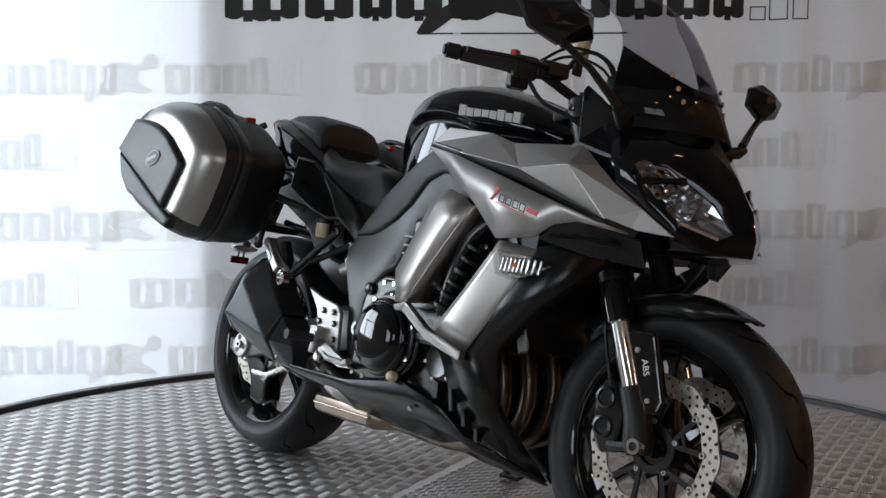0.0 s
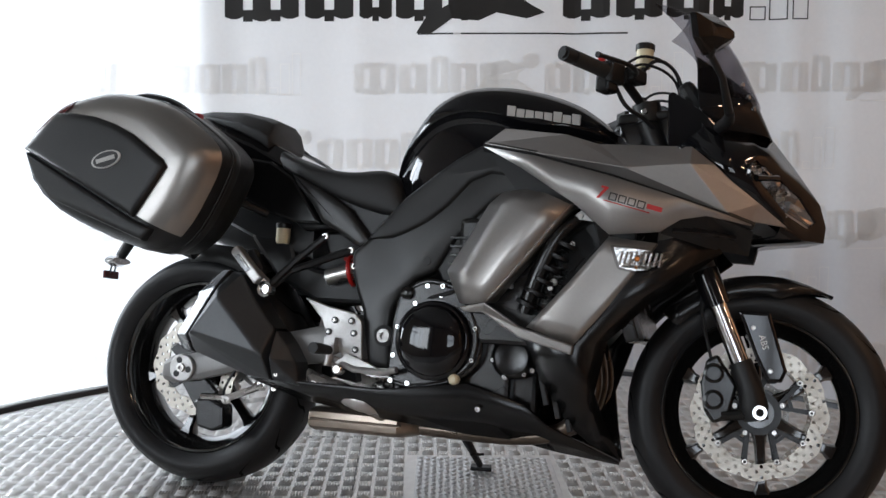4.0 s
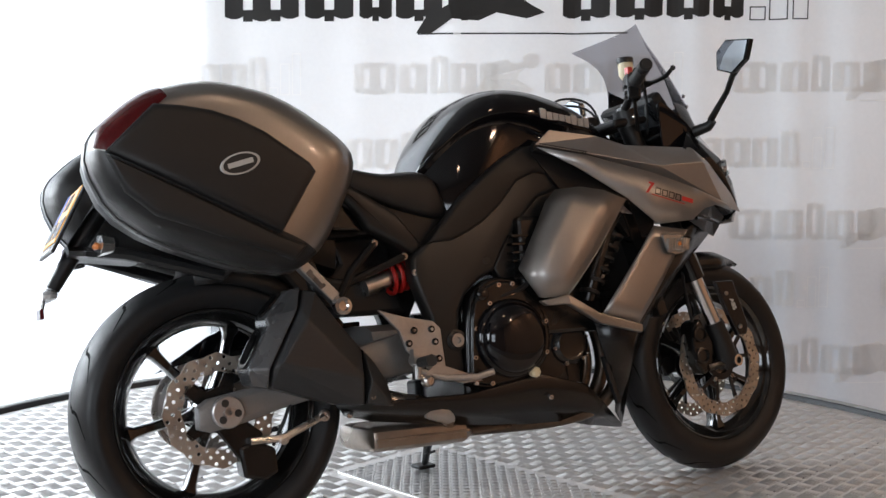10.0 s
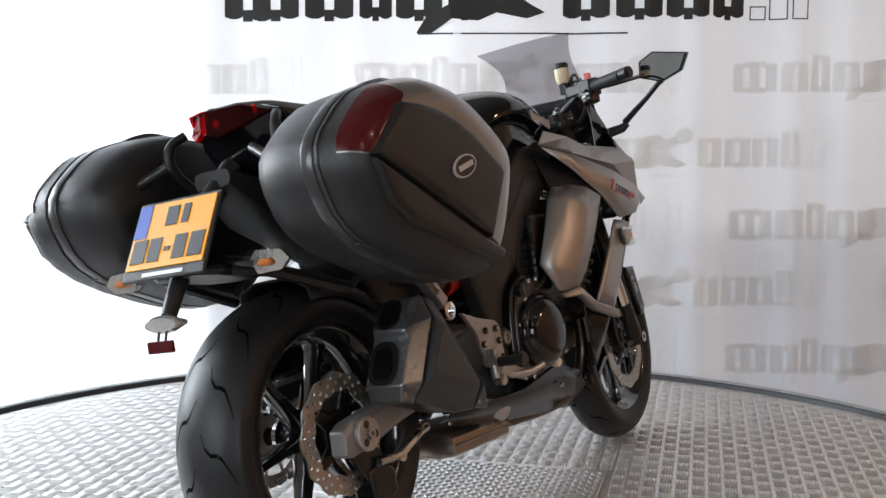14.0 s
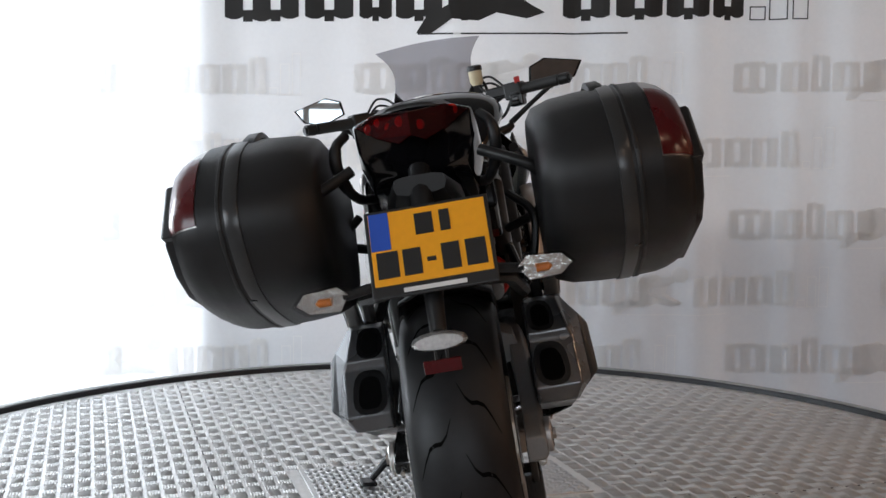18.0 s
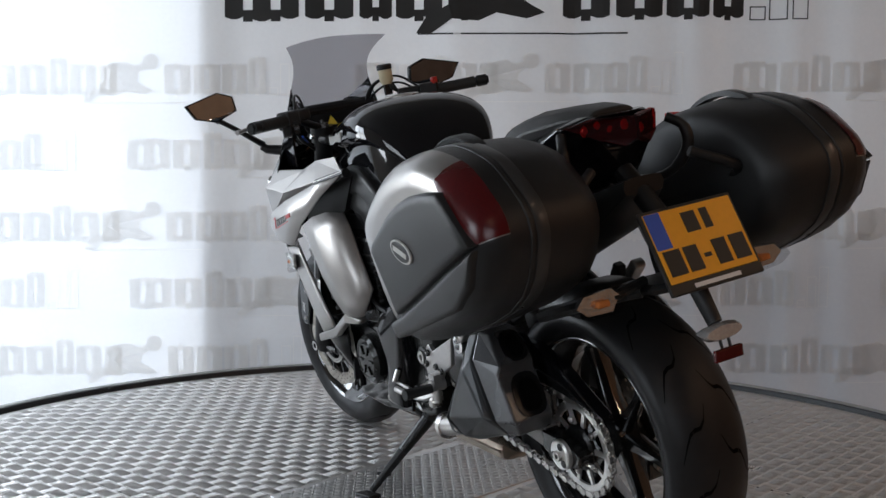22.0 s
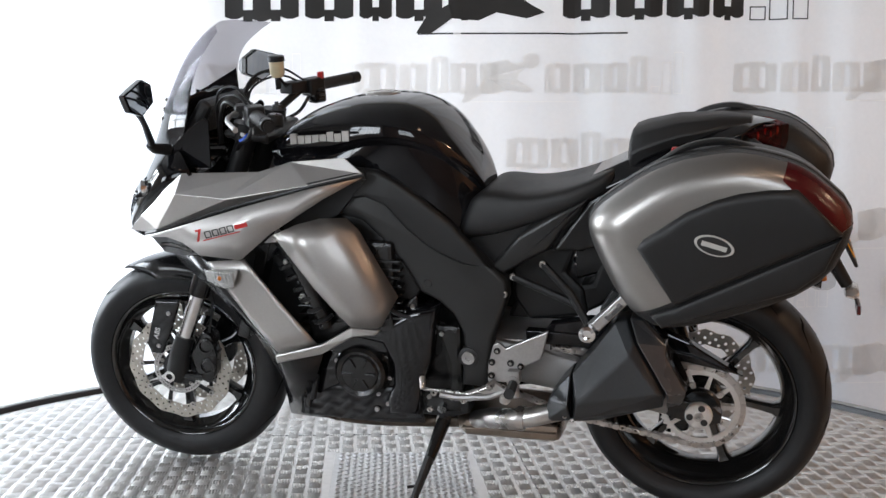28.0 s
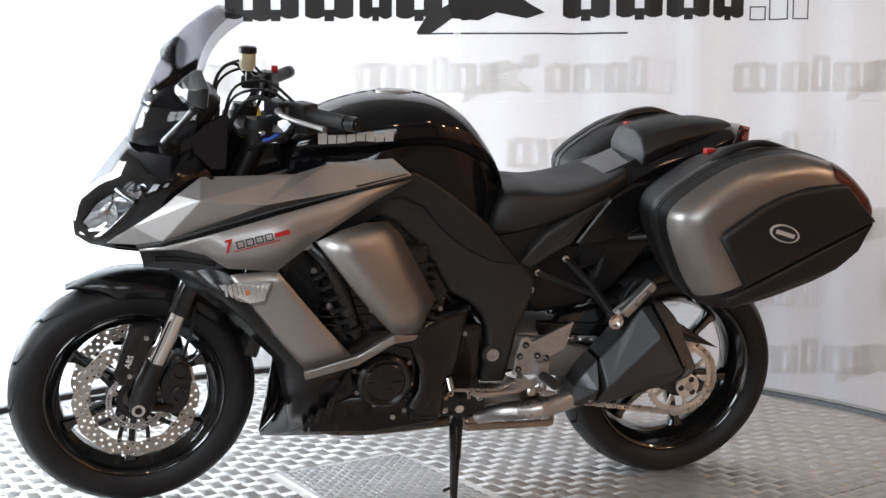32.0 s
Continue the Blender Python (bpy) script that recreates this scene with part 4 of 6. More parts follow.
sp("inner_panel", prism([(0.300, 0.430), (0.200, 0.470), (0.114, 0.520), (0.040, 0.530), (-0.032, 0.580), (-0.032, 0.245), (0.14, 0.225), (0.300, 0.232)], 0.158, 0.168), GLOSS, eng, "gloss black inner panel", 30, bevel=0.004)
for x, z in ((-0.020, 0.550), (-0.020, 0.400), (0.020, 0.500), (0.060, 0.280), (-0.020, 0.270)):
    bolt(eng, x, 0.168, z, 1, 0.006, STEEL)
for s in (1, -1):
    sp("radiator_shroud", flip(prism([(0.10, 0.48), (0.30, 0.44), (0.46, 0.64), (0.44, 0.70), (0.30, 0.76), (0.16, 0.76)], 0.125, 0.135), s), MATT, eng, "black radiator shroud", bevel=0.004)
    for k in range(5):
        sp("shroud_rib", flip(moved(box(-0.004, 0.004, 0.134, 0.150, -0.07, 0.07), pose(0.25 + 0.03 * k, 0, 0.55 + 0.03 * k, 0, 38, 0)), s), MATT, eng, bevel=0.002)
sp("engine_cover", crown([(-0.092, 0.56), (-0.02, 0.545), (0.05, 0.505), (0.115, 0.49), (0.13, 0.464), (0.06, 0.452), (0.036, 0.40), (0.036, 0.345), (0.055, 0.30), (0.05, 0.262), (-0.03, 0.262), (-0.035, 0.325), (-0.07, 0.42)], 0.14, 0.184, 0.014, 0.018), GLOSS, eng, "gloss black engine side cover", 50)
sp("breather_box", prism([(0.02, 0.49), (0.10, 0.485), (0.12, 0.53), (0.03, 0.545)], 0.15, 0.20), ENGINE, eng, bevel=0.006)
sp("starter_motor", tube([(-0.09, -0.12, 0.515), (-0.09, 0.10, 0.515)], 0.03, 16), ENGINE, eng, smooth=40)
for q, (x, z) in enumerate(((0.20, 0.68), (0.235, 0.61), (0.16, 0.56), (0.255, 0.56))):
    for s in (1, -1):
        bolt(eng, x, s * 0.197, z, s, 0.007, STEEL)
for s in (1, -1):
    sp("duct_bracket", flip(prism([(0.322, 0.742), (0.352, 0.716), (0.296, 0.722)], 0.215, 0.219), s), ALU, eng, "small bright bracket", bevel=0.001)
    bolt(eng, 0.322, s * 0.219, 0.728, s, 0.006, STEEL)
    bolt(eng, 0.302, s * 0.20, 0.664, s, 0.008, STEEL), bolt(eng, 0.263, s * 0.20, 0.574, s, 0.009, STEEL)
    sp("coolant_pipe", flip(tube(curve_pts([(0.07, 0.20, 0.52), (0.09, 0.215, 0.60), (0.14, 0.215, 0.67), (0.22, 0.20, 0.73)]), 0.012, 10), s), ENGINE, eng, "black coolant pipe", 50)
    sp("wire_loom", flip(tube(curve_pts([(-0.05, 0.19, 0.52), (0.03, 0.20, 0.55), (0.06, 0.205, 0.63), (0.12, 0.205, 0.72)]), 0.006, 8), s), RUBBER, eng, "black wiring loom", 50)
for k in range(9):
    z = 0.50 + 0.021 * k
    sp("cooling_fin", box(0.0, 0.28, -0.195, 0.195, z, z + 0.006), ENGINE, eng, bevel=0.001)
rad = bp("radiator", moved(box(-0.016, 0.016, -0.19, 0.19, -0.16, 0.16), pose(0.40, 0, 0.60, 0, -18, 0)), ENGINE, "black radiator", bevel=0.004)
for s in (1, -1):
    hose = bp("radiator_hose", flip(tube(curve_pts([(0.20, 0.205, 0.50), (0.225, 0.215, 0.58), (0.27, 0.215, 0.68), (0.33, 0.19, 0.74)]), 0.021, 12), s), ENGINE, "ribbed black hose", 40)
    for k in range(6):
        x, z = 0.205 + 0.017 * k, 0.52 + 0.028 * k
        sp("hose_rib", flip(moved(lathe([(0.021, -0.006), (0.0265, -0.004), (0.0265, 0.004), (0.021, 0.006)], 16, closed=True), pose(x, 0.213, z, 90, 0, 0) @ pose(0, 0, 0, 0, 0, -22)), s), MATT, hose, smooth=40)

# exhaust
ex = bp("exhaust_box", loft([superellipse(-0.01, 0.203, w, h, 20, 4, x) for x, w, h in ((-0.378, 0.10, 0.022), (-0.372, 0.115, 0.030), (-0.36, 0.12, 0.033), (-0.13, 0.12, 0.033), (-0.11, 0.10, 0.026), (-0.08, 0.06, 0.022))]), COLLECTOR, "bronzed steel exhaust collector box", 40)
sp("seam", loft([superellipse(-0.01, 0.203, 0.124, 0.006, 20, 4, x) for x in (-0.368, -0.12)]), COLLECTOR, ex, bevel=0.002)
for k, y in enumerate((-0.12, -0.04, 0.04, 0.12)):
    pts = curve_pts([(0.22, y, 0.50), (0.31, y * 1.05, 0.45), (0.34, y, 0.33), (0.29, y * 0.9, 0.235), (0.16, y * 0.75, 0.20), (-0.11, y * 0.5, 0.20)])
    sp("header_pipe", tube(pts, 0.019, 12), HEADER, ex, "heat-stained header pipe", 60)
for s in (1, -1):
    out_y = 0.205 if s > 0 else 0.150
    sp("link_pipe", flip(tube(curve_pts([(-0.16, 0.10, 0.225), (-0.21, 0.16, 0.258), (-0.30, out_y, 0.283), (-0.40, out_y, 0.312)]), [0.024] * 6 + [0.027] * 6 + [0.025] * 7, 16), s), STEEL, ex, "bright steel link pipe", 60)
    if s > 0:
        sp("pipe_clamp", moved(lathe([(0.026, -0.010), (0.031, -0.009), (0.031, 0.009), (0.026, 0.010)], 24, closed=True), Matrix.Translation((-0.300, 0.204, 0.283)) @ pose(0, 0, 0, 0, 15, 90)), STEEL, ex, "steel pipe clamp", 40)
    # silencer: a folded shell with ridges that run back from one front corner
    edge = [(-0.434, 0.296), (-0.434, 0.424), (-0.486, 0.486), (-0.534, 0.556), (-0.563, 0.563), (-0.582, 0.520), (-0.652, 0.395), (-0.648, 0.352), (-0.50, 0.303)]
    fold_y = [0.232, 0.232, 0.236, 0.232, 0.228, 0.266, 0.272, 0.236, 0.228]
    v = [(x, 0.150, z) for x, z in edge] + [(x, y, z) for (x, z), y in zip(edge, fold_y)] + [(-0.446, 0.270, 0.356), (-0.572, 0.284, 0.494), (-0.640, 0.288, 0.404)]
    n = len(edge)
    f = [list(range(n))[::-1]] + [[i, (i + 1) % n, n + (i + 1) % n, n + i] for i in range(n)]
    f += [[n, n + 1, 2 * n], [n + 1, n + 2, n + 3, 2 * n + 1, 2 * n], [n + 3, n + 4, n + 5, 2 * n + 1], [2 * n, 2 * n + 1, 2 * n + 2], [n + 5, n + 6, 2 * n + 2, 2 * n + 1], [2 * n + 2, n + 6, n + 7], [2 * n, 2 * n + 2, n + 7, n + 8, n]]
    mu = bp("silencer", flip((v, f), s), SILENCER, "angular dark grey folded silencer", bevel=0.005)
    nose_edge = [(-0.358, 0.286), (-0.372, 0.345), (-0.400, 0.388), (-0.428, 0.420), (-0.428, 0.298)]
    nv_ = [(x, 0.150, z) for x, z in nose_edge] + [(x, y, z) for (x, z), y in zip(nose_edge, (0.222, 0.222, 0.226, 0.230, 0.232))] + [(-0.425, 0.266, 0.350)]
    sp("front_shell", flip((nv_, [[4, 3, 2, 1, 0]] + [[i, (i + 1) % 5, 5 + (i + 1) % 5, 5 + i] for i in range(5)] + [[5 + i, 5 + (i + 1) % 5, 10] for i in range(5)]), s), SILENCER, mu, "dark grey front shell of the silencer", bevel=0.004)
    sp("shell_joint", flip(prism([(-0.425, 0.302), (-0.425, 0.416), (-0.440, 0.428), (-0.440, 0.302)], 0.16, 0.226), s), HOLE, mu)
    cap = [(-0.569, 0.568), (-0.598, 0.562), (-0.654, 0.504), (-0.652, 0.486), (-0.702, 0.394), (-0.690, 0.360), (-0.656, 0.350), (-0.660, 0.394), (-0.590, 0.518)]
    cy = (0.230, 0.222, 0.236, 0.244, 0.246, 0.232, 0.236, 0.270, 0.266)
    cv = [(x, 0.152, z) for x, z in cap] + [(x, y, z) for (x, z), y in zip(cap, cy)]
    m_ = len(cap)
    sp("end_cap", flip((cv, [list(range(m_))[::-1], [m_ + 0, m_ + 1, m_ + 2, m_ + 8], [m_ + 2, m_ + 3, m_ + 8], [m_ + 3, m_ + 4, m_ + 7, m_ + 8], [m_ + 4, m_ + 5, m_ + 6, m_ + 7]] + [[i, (i + 1) % m_, m_ + (i + 1) % m_, m_ + i] for i in range(m_)]), s), CAP, mu, "angular grey silencer end cap", bevel=0.004)
    for (x0, z0), (x1, z1), ya, yb in (((-0.600, 0.560), (-0.652, 0.506), 0.156, 0.214), ((-0.655, 0.480), (-0.701, 0.397), 0.156, 0.232)):
        along = Vector((x1 - x0, 0, z1 - z0))
        nrm = Vector((along.z, 0, -along.x)).normalized()
        if nrm.x > 0:
            nrm = -nrm
        # the outlet is a raised near-black slab, painted as its hollow's shade
        for name, mtl, grow, lift, lab in (("outlet_rim", SATIN, 0.0, 0.004, "black outlet rim"), ("outlet", HOLE, 0.16, 0.006, "black exhaust outlet")):
            poly = rounded_outline([(grow, ya + (yb - ya) * grow), (1 - grow * 0.7, ya + (yb - ya) * grow), (1 - grow * 0.7, yb - (yb - ya) * grow), (grow, yb - (yb - ya) * (0.12 + grow))], 2)
            pts = [Vector((x0, y, z0)) + along * t for t, y in poly]
            k_ = len(pts)
            sp(name, flip(([tuple(p + nrm * lift) for p in pts] + [tuple(p - nrm * 0.012) for p in pts], [list(range(k_)), list(range(2 * k_ - 1, k_ - 1, -1))] + [[i, (i + 1) % k_, k_ + (i + 1) % k_, k_ + i] for i in range(k_)]), s), mtl, mu, lab)
    bolt(mu, -0.622, s * 0.234, 0.512, s, 0.009)
    bolt(mu, -0.674, s * 0.244, 0.412, s, 0.009)
    bolt(mu, -0.415, s * 0.236, 0.312, s, 0.006)
    sp("hanger", flip(prism([(-0.50, 0.535), (-0.53, 0.56), (-0.545, 0.615), (-0.525, 0.625), (-0.495, 0.575)], 0.175, 0.20), s), MATT, mu, "black silencer hanger", bevel=0.004)

# gear linkage and stand bracket on the left
sb = bp("stand_bracket", prism([(-0.028, 0.338), (-0.10, 0.335), (-0.155, 0.32), (-0.155, 0.265), (-0.11, 0.25), (-0.03, 0.252)], 0.10, 0.158), MATT, "black side stand bracket", 30, bevel=0.005)
for x, z in ((-0.062, 0.316), (-0.112, 0.316), (-0.140, 0.300), (-0.050, 0.270)):
    bolt(sb, x, 0.158, z, 1, 0.009, STEEL)
gl = bp("gear_linkage", tube([(-0.050, 0.205, 0.345), (-0.173, 0.212, 0.340), (-0.225, 0.212, 0.366)], 0.0055, 8), STEEL, "bright gear linkage rod", 50)
sp("rod_joint", tube([(-0.045, 0.195, 0.372), (-0.050, 0.212, 0.345)], 0.010, 10), STEEL, gl, smooth=40)
sp("rod_joint", tube([(-0.232, 0.20, 0.372), (-0.222, 0.22, 0.366)], 0.010, 10), STEEL, gl, smooth=40)
# side stand
FOOT = Vector((-0.040, 0.335, 0.335 * math.tan(radians(10.25)) + 0.010))
st = bp("side_stand", tube([(-0.085, 0.120, 0.275), (-0.083, 0.152, 0.235), FOOT + Vector((0, -0.012, 0.008))], [0.022, 0.017, 0.009]), MATT, "black side stand", 40)
sp("stand_foot", moved(box(-0.030, 0.030, -0.020, 0.020, -0.006, 0.005), Matrix.Translation(FOOT) @ pose(0, 0, 0, 10.25, 0, 15)), MATT, st, bevel=0.003)
sp("pivot_bolt", tube([(-0.085, 0.150, 0.282), (-0.085, 0.172, 0.276)], 0.013, 6), CHROME, st, "bright stand pivot bolt")
sp("stand_sleeve", tube([(-0.083, 0.152, 0.235), Vector((-0.083, 0.152, 0.235)).lerp(FOOT, 0.42)], [0.019, 0.014], 10), SATIN, st, smooth=40)
sp("stand_tang", tube([(-0.055, 0.27, 0.11), (-0.022, 0.292, 0.112)], 0.004), MATT, st)
sp("stand_spring", tube([(-0.075, 0.135, 0.27), (-0.062, 0.20, 0.17)], 0.007, 8), STEEL, st, smooth=40)

# tank
def tank_ring(x, top, bot, crease, w, low):
    """Section of the tank: a domed upper half, a crease, and a knee recess below it."""
    z0 = crease + 0.010
    side = [(w * math.sin(a) ** 0.85, z0 + (top - z0) * max(0.0, math.cos(a)) ** 0.8) for a in (math.pi / 2 * k / 8 for k in range(1, 9))]
    side += [(w * 1.003, crease + 0.004), (w * 0.985, crease), (w * 0.90, crease - 0.007), (w * 0.84, crease - 0.022), (low * 1.02, crease * 0.5 + bot * 0.5), (low, bot)]
    return [(x, 0.0, top)] + [(x, y, z) for y, z in side] + [(x, -y, z) for y, z in side[::-1]]


TANK_A = curve_pts([(-0.192, 0.850, 0.800), (-0.172, 0.900, 0.770), (-0.134, 0.960, 0.745), (-0.077, 1.024, 0.775), (-0.004, 1.060, 0.83), (0.084, 1.068, 0.86), (0.175, 1.057, 0.865), (0.268, 1.026, 0.87), (0.332, 0.985, 0.88), (0.372, 0.950, 0.89)], 4)
TANK_B = curve_pts([(0.835, 0.070, 0.072), (0.868, 0.098, 0.100), (0.910, 0.132, 0.128), (0.955, 0.165, 0.148), (0.978, 0.185, 0.155), (0.976, 0.184, 0.156), (0.955, 0.170, 0.150), (0.948, 0.146, 0.132), (0.938, 0.118, 0.105), (0.925, 0.080, 0.075)], 4)
tank = bp("fuel_tank", loft([tank_ring(a.x, a.y, a.z, b.x, b.y, b.z) for a, b in zip(TANK_A, TANK_B)]), GLOSS, "gloss black fuel tank", 38)
sp("filler_cap", lathe([(0.046, -0.006), (0.046, 0.001), (0.043, 0.003), (0.030, 0.002), (0.028, 0.004), (0, 0.004)], 32), STEEL, tank, "brushed fuel filler cap", 40).matrix_basis = pose(0.085, 0, 1.067, 90, 0, 0)
for s in (1, -1):
    a0, a1 = Vector((0.118, 0.1785, 0.982)), Vector((0.292, 0.139, 0.966))
    for k in range(8):
        t0, t1 = k / 8 + 0.008, (k + 1) / 8 - 0.008
        h = 0.015 if k in (0, 5, 7) else 0.010
        if s > 0:
            t0, t1 = 1 - t1, 1 - t0
        p, q = a0.lerp(a1, t0), a0.lerp(a1, t1)
        v = [(p.x, p.y + d, p.z + z) for d in (-0.012, 0.004) for z in (-0.010, h)] + [(q.x, q.y + d, q.z + z) for d in (-0.012, 0.004) for z in (-0.010, h)]
        sp("badge_bar", flip((v, [[0, 1, 3, 2], [4, 6, 7, 5], [0, 4, 5, 1], [2, 3, 7, 6], [0, 2, 6, 4], [1, 5, 7, 3]]), s), BADGE, tank, "silver lettering shown as plain bars")
# seats
def seat_ring(x, top, bot, w, lean, n=16, e=0.40):
    return [(x - lean * (top - bot) / 2 * math.sin(t), w * math.copysign(abs(math.cos(t)) ** e, math.cos(t)), (top + bot) / 2 + (top - bot) / 2 * math.copysign(abs(math.sin(t)) ** e, math.sin(t))) for t in (2 * math.pi * k / n for k in range(n))]


bp("rider_seat", loft([seat_ring(*r) for r in ((-0.150, 0.825, 0.755, 0.110, 0.75), (-0.160, 0.845, 0.728, 0.138, 0.75), (-0.175, 0.850, 0.712, 0.149, 0.75), (-0.215, 0.848, 0.716, 0.153, 0.6), (-0.27, 0.842, 0.734, 0.156, 0.3), (-0.33, 0.840, 0.762, 0.157, 0.0), (-0.42, 0.858, 0.796, 0.153, 0.0), (-0.50, 0.892, 0.835, 0.13, 0.0), (-0.53, 0.905, 0.845, 0.11, 0.0))]), SEAT, "black textured rider seat", 180, sub=2)
bp("pillion_seat", loft([[(x + 0.03 * abs(y) * (x > -0.54), y * w, b + (t - b) * h) for y, h in ((-0.94, 0.0), (-1, 0.40), (-0.74, 0.84), (-0.4, 1.0), (0.4, 1.0), (0.74, 0.84), (1, 0.40), (0.94, 0.0))] for x, t, b, w in ((-0.548, 0.960, 0.905, 0.088), (-0.556, 0.984, 0.898, 0.112), (-0.585, 0.994, 0.918, 0.115), (-0.66, 1.010, 0.950, 0.106), (-0.76, 1.015, 0.976, 0.085), (-0.83, 1.008, 0.990, 0.055))]), SEAT, "black textured pillion seat", 50, bevel=0.007)
# tail
def tail_ring(x, sweep, half_ring, lean=0.0):
    left = [(x + sweep * y + lean * (0.945 - min(z, 0.945)), y, z) for y, z in half_ring]
    return left + [(px, -py, pz) for px, py, pz in left[::-1] if py > 1e-6]


tail = bp("tail_cowl", loft([tail_ring(x, sw, h, max(0.0, (-0.80 - x) * 11)) for x, sw, h in (
    (-0.46, 0.0, ((0, 0.875), (0.085, 0.875), (0.124, 0.835), (0.122, 0.780), (0.108, 0.71), (0, 0.70))),
    (-0.60, 0.0, ((0, 0.940), (0.085, 0.940), (0.124, 0.905), (0.122, 0.850), (0.106, 0.78), (0, 0.77))),
    (-0.74, 0.0, ((0, 0.985), (0.080, 0.982), (0.122, 0.955), (0.120, 0.900), (0.102, 0.845), (0, 0.835))),
    (-0.84, 0.35, ((0, 1.000), (0.074, 0.998), (0.118, 0.982), (0.115, 0.930), (0.096, 0.880), (0, 0.868))),
    (-0.885, 0.66, ((0, 0.998), (0.070, 0.997), (0.113, 0.982), (0.110, 0.932), (0.088, 0.892), (0, 0.880))))]), GLOSS, "gloss black tail cowl", 32, bevel=0.004)
lens = [(0.0, -0.893, 0.945), (0.026, -0.889, 0.932), (0.068, -0.862, 0.950), (0.112, -0.815, 0.980), (0.074, -0.858, 0.995), (0.0, -0.892, 0.992)]
ring_a = lens + [(-y, x, z) for y, x, z in lens[-2:0:-1]]
sp("tail_light", loft([[(x + dx, y * k, 0.967 + (z - 0.967) * k) for y, x, z in ring_a] for dx, k in ((0.004, 1.0), (-0.012, 0.97), (-0.018, 0.88))], False, True), TAIL_GLASS, tail, "faceted dark red tail light", bevel=0.002)
sp("lamp_back", loft([[(x + dx, y * 0.96, 0.967 + (z - 0.967) * 0.93) for y, x, z in ring_a] for dx in (0.003, -0.0035)]), RED_LENS, tail)
for k, y in enumerate((-0.080, -0.058, -0.038, -0.016, 0.016, 0.038, 0.058, 0.080)):
    sp("tail_lamp", moved(lathe([(0.0115, 0.0), (0.009, 0.004), (0.0, 0.006)], 14), pose(-0.8955 + abs(y) * 0.68, y, (0.962 if k % 2 else 0.973) + abs(y) * 0.12, 0, 0, 90)), LAMP_RED, tail, "bright red lamp segment", 40)
for s in (1, -1):
    panel_side = [(-0.220, 0.656), (-0.288, 0.738), (-0.36, 0.783), (-0.46, 0.83), (-0.444, 0.80), (-0.40, 0.755), (-0.365, 0.703), (-0.31, 0.674), (-0.252, 0.637)]
    bp("side_cover", flip(crown(panel_side, 0.12, 0.142, 0.012, 0.014), s), FRAME, "dark grey side cover below the seat", 50)
    bp("grab_rail", flip(tube(curve_pts([(-0.66, 0.112, 0.835), (-0.78, 0.128, 0.842), (-0.835, 0.143, 0.868), (-0.862, 0.152, 0.910), (-0.856, 0.148, 0.948), (-0.830, 0.130, 0.968)]), [0.010] * 12 + [0.012] * 12 + [0.010] * 7, 10), s), MATT, "black grab rail", 60)
    bp("pannier_rail", flip(tube(curve_pts([(-0.52, 0.15, 0.72), (-0.60, 0.215, 0.75), (-0.80, 0.225, 0.80), (-0.93, 0.215, 0.85), (-0.90, 0.12, 0.90)]), 0.011, 8), s), MATT, "black pannier rail", 60)
bp("undertail", loft([superellipse(0, z, w, h, 10, 4, x) for x, z, w, h in ((-0.42, 0.66, 0.075, 0.06), (-0.60, 0.72, 0.085, 0.06), (-0.80, 0.80, 0.08, 0.05), (-0.90, 0.855, 0.05, 0.018))]), MATT, "black undertail tray", 40)
# black block added to keep the gap below the seat dark
bp("seat_base", prism([(-0.15, 0.74), (-0.30, 0.765), (-0.45, 0.82), (-0.45, 0.78), (-0.30, 0.69), (-0.235, 0.645), (-0.20, 0.65), (-0.14, 0.70)], -0.128, 0.128), MATT, "black seat base", bevel=0.006)
# inner fender and shock
bp("inner_fender", prism([(-0.24, 0.50), (-0.40, 0.50), (-0.52, 0.56), (-0.60, 0.66), (-0.62, 0.76), (-0.50, 0.72), (-0.46, 0.60), (-0.27, 0.565)], -0.075, 0.075), MATT, "black inner fender", bevel=0.012)
# two more added black blocks, in place of the shade between the struts
bp("battery_box", prism([(-0.26, 0.70), (-0.44, 0.685), (-0.50, 0.73), (-0.42, 0.80), (-0.25, 0.76)], -0.095, 0.095), MATT, "black battery box under the seat", bevel=0.008)
bp("strut_filler", prism([(-0.26, 0.70), (-0.42, 0.690), (-0.395, 0.63), (-0.44, 0.585), (-0.45, 0.52), (-0.30, 0.50), (-0.26, 0.56)], -0.03, 0.085), MATT, "black cover behind the subframe struts", bevel=0.010)
for s in (1, -1):
    bp("tail_side_panel", flip(prism([(-0.372, 0.698), (-0.462, 0.822), (-0.53, 0.862), (-0.62, 0.875), (-0.64, 0.78), (-0.52, 0.722), (-0.44, 0.700)], 0.108, 0.136), s), SATIN, "satin black side panel under the pillion seat", bevel=0.008)
rr_ = bp("rear_reservoir", lathe([(0.0, -0.024), (0.016, -0.024), (0.019, -0.016), (0.019, 0.018), (0.0, 0.018)], 20), FLUID, "amber rear brake fluid reservoir", 40)
rr_.matrix_basis = BIKE @ pose(-0.498, -0.095, 0.672, 90, 0, 0)
sp("cap", lathe([(0.021, 0.016), (0.021, 0.028), (0.017, 0.031), (0.0, 0.031)], 20), MATT, rr_, "black reservoir cap", 40)
sh = bp("rear_shock", tube([(-0.36, -0.095, 0.565), (-0.235, -0.095, 0.60)], 0.022, 14), STEEL, "rear shock absorber", 40)
axis = Vector((0.125, 0, 0.035))
coil = []
